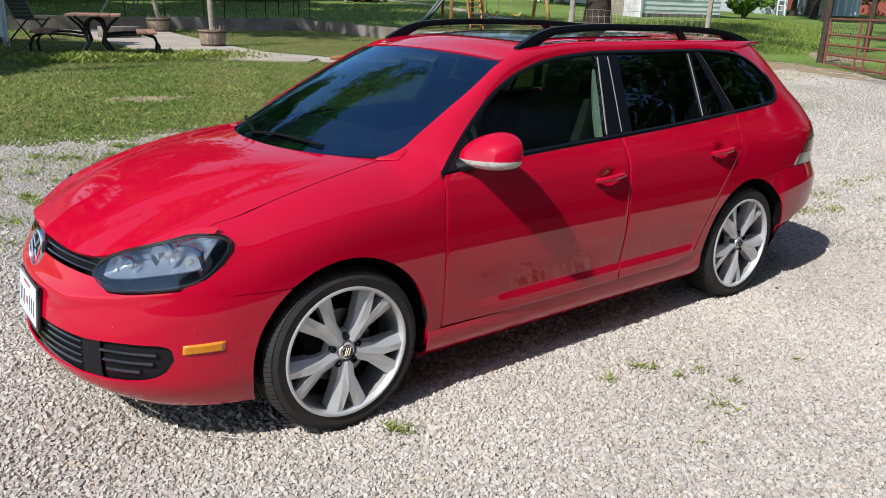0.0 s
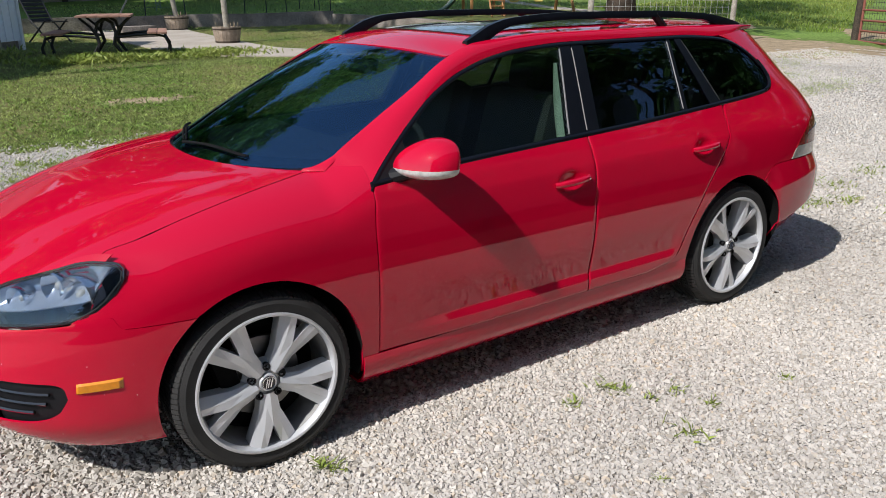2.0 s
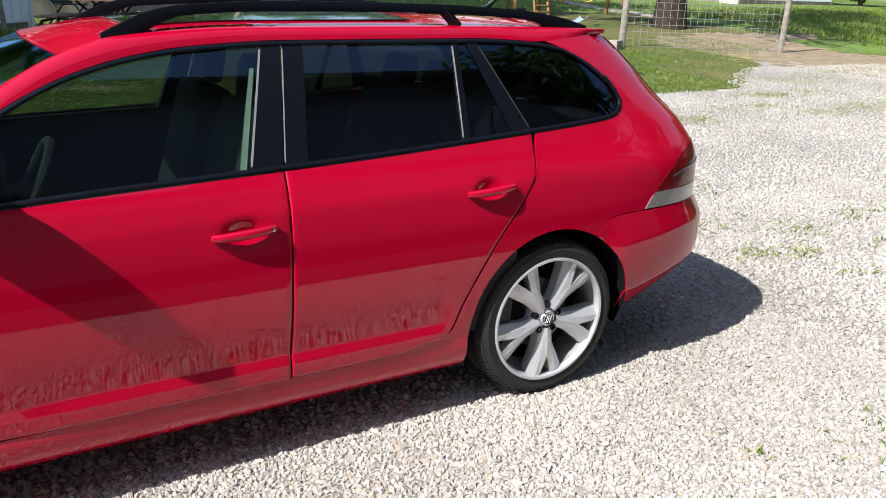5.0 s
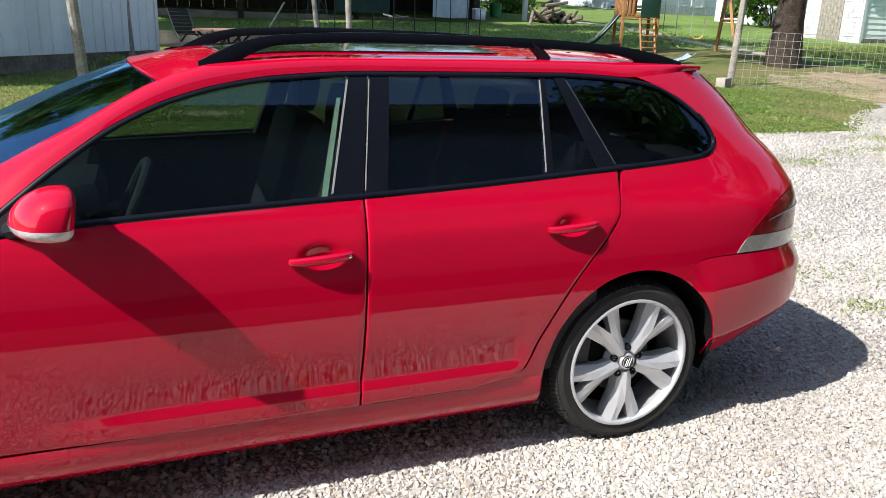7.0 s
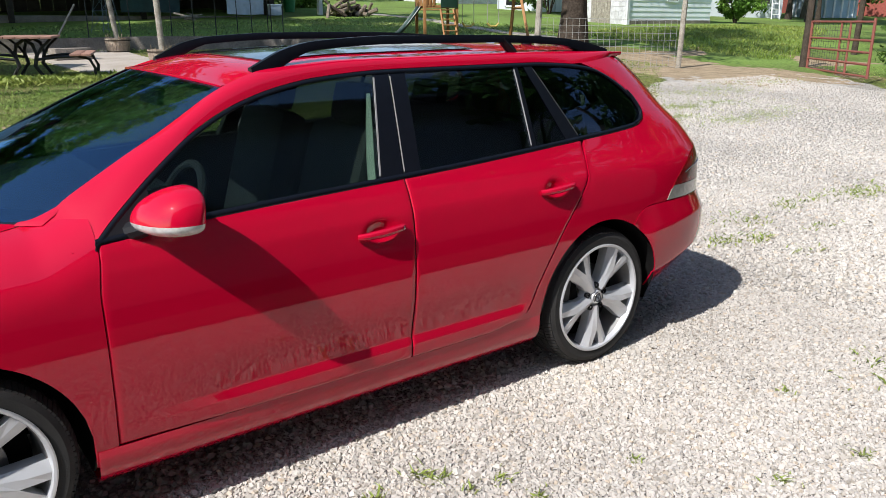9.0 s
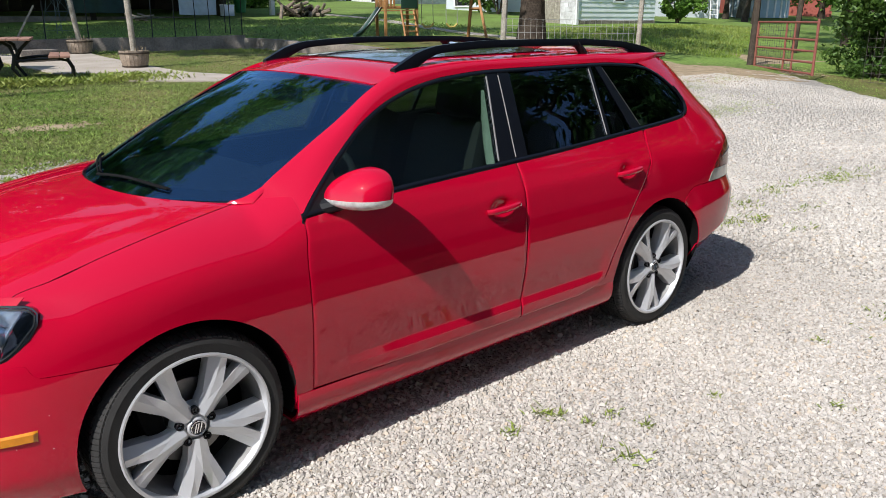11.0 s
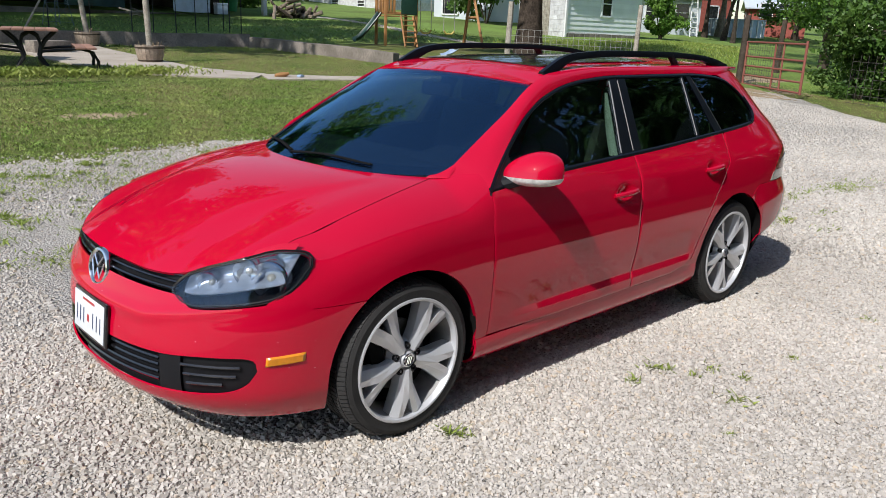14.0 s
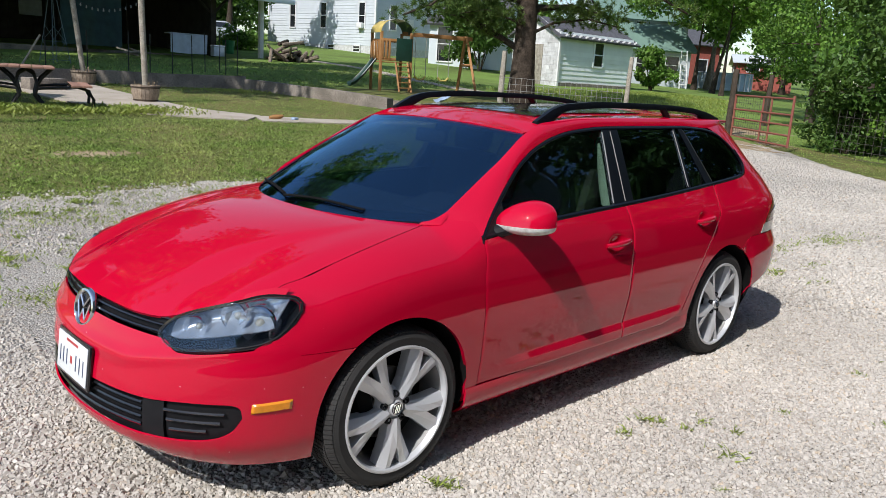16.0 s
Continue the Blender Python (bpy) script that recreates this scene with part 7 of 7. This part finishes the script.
    for x0 in (1.1, 2.0):
        for dx in (-0.2, 0.2):
            bm = bmesh.new()
            rod(bm, [(x0 + dx, 0, 1.92), (x0 + dx * 1.05, -0.05, 0.52)], 0.012, 5)
            part("swing_chain", bm, WIRE, ob)
        bm = bmesh.new()
        rod(bm, [(x0 - 0.21, -0.05, 0.56), (x0 - 0.1, -0.05, 0.45), (x0 + 0.1, -0.05, 0.45), (x0 + 0.21, -0.05, 0.56)], 0.035, 6)
        part("swing_seat", bm, YELLOW, ob)


play_tower(16.0, 18.5, -20)


# ---- fence, gate ----
def wire_fence(a, b, h, cell, m, name="wire_fence", label="galvanised square-mesh wire fence panel"):
    a, b = Vector((*a, gz(*a))), Vector((*b, gz(*b)))
    ob = thing(name, label, "fence", tuple(a))
    L = (b - a).length
    n = int(L / cell)
    for k in range(n + 1):
        p = (b - a) * (k / n)
        bm = bmesh.new()
        rod(bm, [p, p + Vector((0, 0, h))], 0.005, 4)
        part("upright_wire", bm, m, ob, flat=True)
    for k in range(int(h / cell) + 1):
        z = 0.03 + k * cell
        bm = bmesh.new()
        rod(bm, [Vector((0, 0, z)), (b - a) + Vector((0, 0, z))], 0.005, 4)
        part("cross_wire", bm, m, ob, flat=True)


wire_fence((13.1, 10.5), (16.5, 9.2), 1.15, 0.16, WIRE)
yard_post(13.02, 10.55, 1.85, 0.075, (0.12, 0.03), POST_WOOD, "weathered grey fence post with wire", "fence_post", "post", "fence posts")
yard_post(16.6, 9.15, 2.0, 0.07, (0.10, 0.0), POST_WOOD, "weathered grey fence post with wire", "fence_post", "post", "fence posts")
bm = bmesh.new()
block(bm, (0.4, 0.2, 0.2), (0, 0, 0.1), bevel=0.015)
blk = tagged(finish(bm, "concrete_block", CONCRETE), "concrete block lying at the fence post", "block")
blk.matrix_basis = pose(12.6, 10.25, gz(12.6, 10.25) - 0.01, 0, 0, 30)


def farm_gate(hinge, swing, length):
    """A red tube gate that hangs at the hinge; its own x runs along it."""
    ob = thing("farm_gate", "rusty red tubular farm gate standing open with wire mesh", "gate", (*hinge, gz(*hinge) - 0.13), swing)
    H = 1.32
    for x in (0.0, length * 0.52, length * 0.66, length):
        bm = bmesh.new()
        rod(bm, [(x, 0, 0.08), (x, 0, H + (0.06 if x == length else 0))], 0.034 if x in (0.0, length) else 0.026, 8)
        part("gate_upright", bm, GATE_RED, ob)
    for z in (0.12, 0.38, 0.64, 0.90, 1.30):
        bm = bmesh.new()
        rod(bm, [(0, 0, z), (length, 0, z)], 0.026, 8)
        part("gate_rail", bm, GATE_RED, ob)
    for k in range(15):
        x = length * 0.64 * (k + 0.5) / 15
        bm = bmesh.new()
        rod(bm, [(x, 0.02, 0.1), (x, 0.02, H)], 0.004, 4)
        part("mesh_wire", bm, DARK_WIRE, ob, flat=True)
    for k in range(9):
        bm = bmesh.new()
        rod(bm, [(0, 0.02, 0.15 + 0.135 * k), (length * 0.64, 0.02, 0.15 + 0.135 * k)], 0.004, 4)
        part("mesh_wire", bm, DARK_WIRE, ob, flat=True)


farm_gate((20.2, 7.75), 229.9, 3.36)
yard_post(20.35, 7.95, 1.95, 0.10, (0.15, 0.05), DARK_POST, "dark wooden gate post", "gate_post", "post", "gate posts")
yard_post(26.9, 9.8, 1.9, 0.10, (0.15, 0.0), DARK_POST, "dark wooden gate post", "gate_post", "post", "gate posts")
wire_fence((19.0, 4.4), (17.4, -1.5), 1.2, 0.2, DARK_WIRE, "wire_fence", "dark mesh wire fence before the undergrowth")


# ---- buildings ----
def wall_boards(ob, a, b, h, board, m, z0=0.0, thickness=0.03, name="board"):
    """Lapped boards on a wall from a to b in the building's own plan; each board leans out at its foot."""
    a, b = Vector((*a, 0)), Vector((*b, 0))
    d = (b - a).normalized()
    out = Vector((d.y, -d.x, 0))
    n = int(round((h - z0) / board))
    for k in range(n):
        z = z0 + board * k
        bm = bmesh.new()
        vs = []
        for p in (a, b):
            vs += [bm.verts.new(p + out * thickness + Vector((0, 0, z))), bm.verts.new(p + out * 0.004 + Vector((0, 0, z + board))), bm.verts.new(p - out * 0.02 + Vector((0, 0, z + board))), bm.verts.new(p - out * 0.02 + Vector((0, 0, z)))]
        for i in range(4):
            bm.faces.new((vs[i], vs[4 + i], vs[4 + (i + 1) % 4], vs[(i + 1) % 4]))
        bm.faces.new(vs[0:4])
        bm.faces.new(vs[4:8])
        part(name, bm, m, ob, flat=True)


def window(ob, a, b, t, z, w, h, frame_m=None, pane_m=None, air=False):
    """A framed window set on the wall from a to b, t of the way along."""
    a, b = Vector((*a, 0)), Vector((*b, 0))
    d = (b - a).normalized()
    turn = math.degrees(math.atan2(d.y, d.x))
    p = a.lerp(b, t) + Vector((d.y, -d.x, 0)) * 0.05
    win = new("window")
    win.parent = ob
    win.matrix_basis = pose(p.x, p.y, z, 0, 0, turn)
    bm = bmesh.new()
    for sx in (-1, 1):
        block(bm, (0.09, 0.07, h + 0.18), (sx * (w / 2 + 0.045), 0, 0))
    for sz in (-1, 1):
        block(bm, (w + 0.18, 0.07, 0.09), (0, 0, sz * (h / 2 + 0.045)))
    block(bm, (w, 0.05, 0.05), (0, 0, 0))
    part("window_frame", bm, frame_m or TRIM_WHITE, win, flat=True)
    bm = bmesh.new()
    block(bm, (w, 0.02, h), (0, 0.02, 0))
    part("pane", bm, pane_m or WIN_DARK, win, flat=True)
    if air:
        bm = bmesh.new()
        block(bm, (w * 0.9, 0.35, 0.4), (0, -0.15, -h / 2 + 0.2), bevel=0.02)
        part("air_conditioner", bm, TRIM_WHITE, win)


def gable_roof(ob, x0, x1, y0, y1, h, rise, m, over=0.35, along="x"):
    bm = bmesh.new()
    for s in (0, 1):
        if along == "x":
            ym = (y0 + y1) / 2
            ye = (y0 - over) if s == 0 else (y1 + over)
            f = lambda u, v: Vector((lerp(x0 - over, x1 + over, u), lerp(ye, ym, v), lerp(h - over * rise / ((y1 - y0) / 2), h + rise, v)))
        else:
            xm = (x0 + x1) / 2
            xe = (x0 - over) if s == 0 else (x1 + over)
            f = lambda u, v: Vector((lerp(xe, xm, v), lerp(y0 - over, y1 + over, u), lerp(h - over * rise / ((x1 - x0) / 2), h + rise, v)))
        sheet(bm, f, 6, 4)
    return part("roof", thick(bm, 0.10), m, ob)


# White house: its near corner, the long sunlit face and the end face.
def white_house():
    ob = thing("white_house", "white clapboard house with tall windows and block foundation", "house", (36.6, 45.3, gz(36.6, 45.3)), 98.3)
    L, D, H = 12.5, 9.0, 5.8
    # Own x runs along the sunlit face, own -y to the back.
    bm = bmesh.new()
    block(bm, (L, D, 0.8), (L / 2, -D / 2, 0.25))
    part("foundation", bm, WHITE_BRICK, ob)
    bm = bmesh.new()
    block(bm, (L - 0.1, D - 0.1, H), (L / 2, -D / 2, H / 2))
    part("core", bm, SIDING, ob)
    wall_boards(ob, (L, 0), (0, 0), H, 0.2, SIDING, 0.65)
    wall_boards(ob, (0, 0), (0, -D), H, 0.2, SIDING, 0.65)
    for t, w, air in ((0.544, 0.6, False), (0.248, 0.6, False), (0.888, 0.6, True)):
        window(ob, (L, 0), (0, 0), t, 2.9, w, 1.9, air=air)
    for t in (0.35, 0.62, 0.85):
        window(ob, (L, 0), (0, 0), t, 0.38, 0.7, 0.4)
    window(ob, (0, 0), (0, -D), 0.22, 2.9, 0.7, 1.8)
    window(ob, (0, 0), (0, -D), 0.42, 1.75, 1.1, 2.2, pane_m=TRIM_WHITE)
    for x, y in ((0, 0), (L, 0), (0, -D)):
        bm = bmesh.new()
        block(bm, (0.16, 0.16, H), (x, y, H / 2))
        part("corner_board", bm, TRIM_WHITE, ob)
    gable_roof(ob, 0, L, -D, 0, H, 2.4, SHINGLE)


white_house()


# Pale green shed with a whitewashed end wall.
def green_shed():
    ob = thing("green_shed", "pale green clapboard shed with dark shingle roof and whitewashed end", "shed", (29.3, 21.6, gz(29.3, 21.6) - 0.06), -1.0)
    L, D, H = 6.3, 3.0, 2.62
    bm = bmesh.new()
    block(bm, (L - 0.1, D - 0.1, H), (L / 2, D / 2, H / 2))
    part("core", bm, GREEN_SIDING, ob)
    wall_boards(ob, (0, 0), (L, 0), H, 0.23, GREEN_SIDING, 0.2, 0.035)
    bm = bmesh.new()
    block(bm, (L, 0.1, 0.3), (L / 2, 0, 0.1))
    part("foundation", bm, OLD_CONCRETE, ob)
    # End wall of whitewashed blocks, up into the gable.
    r = random.Random(3)
    for row in range(13):
        z = 0.02 + row * 0.215
        n = 7
        for k in range(n + 1):
            w = D / n
            y = (k - (0.5 if row % 2 else 0)) * w
            y0, y1 = max(0, y), min(D, y + w)
            if y1 - y0 < 0.05:
                continue
            bm = bmesh.new()
            block(bm, (0.12 + r.uniform(-0.012, 0.012), y1 - y0 - 0.008, 0.208), (-0.03, (y0 + y1) / 2, z + 0.1))
            part("block", bm, WHITE_BRICK, ob, flat=True)
    bm = bmesh.new()
    vs = [bm.verts.new(p) for p in ((-0.02, 0, H), (-0.02, D, H), (-0.02, D / 2, H + 0.85), (0.06, 0, H), (0.06, D, H), (0.06, D / 2, H + 0.85))]
    bm.faces.new(vs[0:3])
    bm.faces.new(vs[3:6])
    for i in range(3):
        bm.faces.new((vs[i], vs[(i + 1) % 3], vs[3 + (i + 1) % 3], vs[3 + i]))
    part("gable_wall", bm, TRIM_WHITE, ob, flat=True)
    bm = bmesh.new()
    block(bm, (0.14, 0.14, H), (0, -0.02, H / 2))
    part("corner_board", bm, TRIM_WHITE, ob)
    for k in range(7):
        bm = bmesh.new()
        block(bm, (0.03, 0.166, 2.02), (-0.115, 1.02 + 0.175 * k, 1.06), bevel=0.006)
        part("door_plank", bm, POST_WOOD, ob, "bleached grey door plank")
    window(ob, (0, 0), (L, 0), 0.51, 1.75, 0.75, 1.15, frame_m=GREEN_SIDING)
    gable_roof(ob, 0, L, 0, D, H, 0.85, SHINGLE, 0.3)
    for k in range(12):
        bm = bmesh.new()
        block(bm, (0.06, 0.34, 0.08), (0.2 + k * 0.535, -0.2, H - 0.12), (-28, 0, 0))
        part("rafter_tail", bm, TRIM_WHITE, ob)


green_shed()


# Green-roofed white house farther off, brick buildings beyond.
def far_house(x, y, turn, L, D, H, rise, wall_m, roof_m, name, label, wins):
    ob = thing(name, label, "house", (x, y, gz(x, y) - 0.2), turn)
    bm = bmesh.new()
    block(bm, (L, D, H), (L / 2, D / 2, H / 2))
    part("wall", bm, wall_m, ob)
    for ex in (0, L):
        bm = bmesh.new()
        bm.faces.new([bm.verts.new(p) for p in ((ex, 0, H), (ex, D, H), (ex, D / 2, H + rise * 0.97))])
        part("gable_wall", thick(bm, 0.05), wall_m, ob)
    gable_roof(ob, 0, L, 0, D, H, rise, roof_m, 0.4)
    for t, z, w, h in wins:
        window(ob, (0, 0), (L, 0), t, z, w, h)
    window(ob, (0, D), (0, 0), 0.5, H * 0.55, 0.9, 1.5)
    return ob


far_house(48.8, 32.8, -31, 7.0, 7.0, 5.0, 2.2, SIDING, GREEN_ROOF, "green_roof_house", "white house with pale green roof behind the shed", [(0.2, 3.9, 0.8, 1.4), (0.42, 3.9, 0.8, 1.4)])
far_house(46.3, 29.1, -31, 5.2, 5.0, 2.85, 1.7, SIDING, GREEN_ROOF, "green_roof_porch", "low white porch with pale green roof", [(0.25, 1.6, 0.7, 1.2), (0.72, 1.6, 1.0, 1.2)])
far_house(62.0, 35.4, -25, 6.0, 8.0, 3.8, 1.5, BRICK, SHINGLE, "brick_house", "red brick building beyond the trees", [(0.3, 2.0, 0.9, 1.3), (0.7, 1.3, 1.0, 2.1)])
far_house(69.8, 32.2, -61, 5.0, 8.0, 2.7, 0.8, BRICK, SIDING, "brick_garage", "long low red brick building with pale roof", [(0.3, 2.4, 1.0, 1.2), (0.6, 2.4, 1.0, 1.2)])
far_house(34.5, 36.8, -80, 4.6, 6.0, 3.0, 1.6, SIDING, SHINGLE, "white_garage", "white garage beside the clapboard house", [(0.3, 1.5, 1.2, 2.2)])

# The dark house behind the drive, seen in the car's windows.
far_house(9.5, -5.6, 180, 17.5, 9.0, 7.2, 2.2, SHADE_BOARD, SHINGLE, "board_house", "tall grey weathered board house behind the drive", [])

# Above-ground pool and ladder.
ob = thing("round_pool", "above-ground round pool with pale blue wall", "pool", (57.3, 27.0, gz(57.3, 27.0)))
bm = bmesh.new()
lathe(bm, [(2.1, 0.0), (2.1, 1.3), (2.2, 1.34), (2.2, 1.28), (2.03, 1.25), (2.03, 0.1)], "z", (0, 0, 0), 48)
part("pool_wall", bm, POOL, ob)
for k in range(24):
    a = 2 * math.pi * k / 24
    bm = bmesh.new()
    block(bm, (0.1, 0.12, 1.32), (2.12 * math.cos(a), 2.12 * math.sin(a), 0.66), (0, 0, math.degrees(a)))
    part("pool_upright", bm, TRIM_WHITE, ob)
ob = thing("step_ladder", "white ladder leaning at the pool's side", "ladder", (48.5, 25.5, gz(48.5, 25.5)), -40)
for sx in (-0.25, 0.25):
    bm = bmesh.new()
    rod(bm, [(sx, 0, 0), (sx * 0.8, 0.5, 2.6)], 0.04, 6)
    part("ladder_side", bm, TRIM_WHITE, ob)
for k in range(7):
    bm = bmesh.new()
    rod(bm, [(-0.24, 0.06 + 0.062 * k, 0.3 + 0.33 * k), (0.24, 0.06 + 0.062 * k, 0.3 + 0.33 * k)], 0.03, 6)
    part("ladder_rung", bm, TRIM_WHITE, ob)


# Open barn with dark inside, and its clutter.
def open_barn():
    ob = thing("open_barn", "dark open-fronted barn with timber posts and metal roof edge", "barn", (-0.6, 33.1, gz(12, 33.1)), 2)
    L, D, H = 20.6, 8.0, 3.0
    for x in (-6.0, 0.0, 6.2, 11.5, 17.7, 20.5):
        bm = bmesh.new()
        block(bm, (0.22, 0.22, H + 0.3), (x, 0, H / 2), bevel=0.02)
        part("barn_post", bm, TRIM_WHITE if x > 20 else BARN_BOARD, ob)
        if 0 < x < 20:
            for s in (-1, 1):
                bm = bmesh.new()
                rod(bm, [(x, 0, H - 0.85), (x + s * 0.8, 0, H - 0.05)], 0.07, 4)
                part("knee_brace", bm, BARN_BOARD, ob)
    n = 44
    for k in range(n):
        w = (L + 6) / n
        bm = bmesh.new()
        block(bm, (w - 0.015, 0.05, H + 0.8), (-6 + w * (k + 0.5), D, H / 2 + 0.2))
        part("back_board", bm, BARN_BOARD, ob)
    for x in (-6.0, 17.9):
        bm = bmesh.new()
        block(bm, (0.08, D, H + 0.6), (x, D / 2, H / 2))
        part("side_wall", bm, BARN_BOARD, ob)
    bm = bmesh.new()
    block(bm, (L + 8.0, D + 2.2, 0.12), (L / 2 - 3.0, D / 2 - 0.3, H + 0.55), (4, 0, 0), 0.01)
    part("roof", bm, METAL_WALL, ob)
    bm = bmesh.new()
    block(bm, (L + 8.0, 0.14, 0.22), (L / 2 - 3.0, -1.4, H + 0.10), bevel=0.02)
    part("gutter", bm, METAL_WALL, ob)
    win = new("window")
    win.parent = ob
    win.matrix_basis = pose(11.98, D - 0.06, 2.4)
    bm = bmesh.new()
    for sx in (-0.5, 0.5):
        block(bm, (0.10, 0.06, 1.5), (sx, 0, 0), bevel=0.006)
    for sz in (-0.7, 0.7):
        block(bm, (0.92, 0.06, 0.10), (0, 0, sz), bevel=0.006)
    part("window_frame", bm, CLOTH, win)
    bm = bmesh.new()
    block(bm, (0.92, 0.02, 1.32), (0, 0.01, 0))
    part("pane", bm, CLOTH, win)
    bm = bmesh.new()
    block(bm, (L + 6, D, 0.5), (L / 2 - 3.0, D / 2, -0.10))
    part("plinth", bm, OLD_CONCRETE, ob)


open_barn()
bm = bmesh.new()
sheet(bm, lambda u, v: Vector((lerp(0, 2.6, u), 0.08 * math.sin(9 * u) + 0.05 * math.sin(21 * u), lerp(0.2, 2.8, v))), 26, 8)
tarp = tagged(finish(thick(bm, 0.02), "hanging_tarp", TARP), "teal tarp hanging in the barn opening", "tarp")
tarp.matrix_basis = pose(9.8, 33.0, gz(9.8, 33.0) + 0.15)
bm = bmesh.new()
sheet(bm, lambda u, v: Vector((lerp(-0.9, 0.9, u), -0.35 + 0.06 * math.sin(14 * u) * (1 - v), lerp(0.1, 0.95, v) - 0.03 * math.sin(3 * u))), 20, 8)
block(bm, (1.8, 0.7, 0.04), (0, 0, 0.96), bevel=0.01)
cl = tagged(finish(thick(bm, 0.015), "covered_table", CLOTH), "table draped in pale blue cloth at the barn", "table")
cl.matrix_basis = pose(15.1, 32.4, gz(15.1, 32.4) + 0.1)
bm = bmesh.new()
block(bm, (0.55, 0.4, 0.45), (0, 0, 0.23), bevel=0.04)
block(bm, (0.58, 0.43, 0.08), (0, 0, 0.48), bevel=0.03)
co = tagged(finish(bm, "cool_box", CLOTH), "pale blue cool box on the ground", "cool box")
co.matrix_basis = pose(16.7, 32.4, gz(16.7, 32.4) + 0.1)
bm = bmesh.new()
lathe(bm, [(0.0, 0.0), (0.25, 0.0), (0.32, 0.7), (0.34, 0.7), (0.34, 0.66), (0.27, 0.05), (0.0, 0.05)], "z", (0, 0, 0), 24)
bk = tagged(finish(bm, "green_bin", mat("bright_green_plastic", (0.03, 0.25, 0.08), 0.5)), "green plastic bin beside the barn", "bin")
bk.matrix_basis = pose(19.5, 36.5, gz(19.5, 36.5))


br = random.Random(12)
for k in range(9):
    bm = bmesh.new()
    block(bm, (br.uniform(0.5, 1.1), br.uniform(0.10, 0.2), br.uniform(0.03, 0.08)), (0, 0, 0), (br.uniform(-12, 12), br.uniform(-14, 14), br.uniform(0, 180)), 0.006)
    plank = tagged(finish(bm, "loose_board", POST_WOOD), "grey loose board lying in a heap by the barn", "board", "boards by the barn")
    plank.matrix_basis = pose(12.5 + br.gauss(0, 0.25), 32.3 + br.gauss(0, 0.12), gz(12.5, 32.3) + 0.012 + 0.03 * k)


def wood_pile(x, y):
    ob = thing("wood_pile", "heap of split logs and branches on the grass", "wood pile", (x, y, gz(x, y)))
    r = random.Random(8)
    for k in range(46):
        a = r.uniform(0, math.pi)
        q = r.gauss(0, 0.55)
        zz = abs(r.gauss(0, 0.28)) * (1 - min(0.8, abs(q) * 0.5)) + 0.1
        c = Vector((q, r.gauss(0, 0.35), zz))
        d = Vector((math.cos(a), math.sin(a), r.gauss(0, 0.5))).normalized() * r.uniform(0.25, 0.6)
        bm = bmesh.new()
        rod(bm, [c - d, c + d], r.uniform(0.05, 0.12), 7)
        part("log", bm, PALE_BARK if k % 3 else BARK, ob)


wood_pile(20.6, 32.2)


def far_car(x, y, turn, paint, label):
    ob = thing("parked_car", label, "car", (x, y, gz(x, y)), turn)
    bm = bmesh.new()
    side = smooth((-2.1, 0.75), (-1.9, 0.9), (-0.9, 1.0), (-0.3, 1.42), (0.9, 1.45), (1.6, 1.05), (2.05, 0.95), (2.1, 0.7))

    def body(u, v):
        xx = lerp(-2.1, 2.1, u)
        a = math.pi * v
        top = side(xx)
        z = 0.28 + (top - 0.28) * math.sin(a) ** 0.45
        yy = -0.85 * math.copysign(abs(math.cos(a)) ** 0.6, math.cos(a)) * (1 - 0.18 * max(0, z - 0.9) / 0.5)
        return Vector((xx, yy, z))
    sheet(bm, body, 30, 16)
    bmesh.ops.holes_fill(bm, edges=[e for e in bm.edges if e.is_boundary])
    part("body", bm, paint, ob)
    for s in (-1, 1):
        bm = bmesh.new()
        sheet(bm, lambda u, v: Vector((lerp(-0.6 + 0.4 * v, 1.45 - 0.45 * v, u), s * (0.80 - 0.09 * v), lerp(1.0, 1.33, v))), 8, 3)
        part("side_glass", thick(bm, 0.02), WIN_DARK, ob)
    for wx in (-1.3, 1.3):
        for s in (-1, 1):
            bm = bmesh.new()
            lathe(bm, [(0.0, -0.09), (0.2, -0.1), (0.31, -0.1), (0.32, 0.1), (0.0, 0.1)], "y", (wx, s * 0.78, 0.32), 20)
            part("wheel", bm, RUBBER, ob)


far_car(25.5, 50.0, -20, GREY_PAINT, "silver car parked far off beside the white house")
far_car(40.0, 37.0, 60, NAVY_PAINT, "dark blue car parked beside the garage")
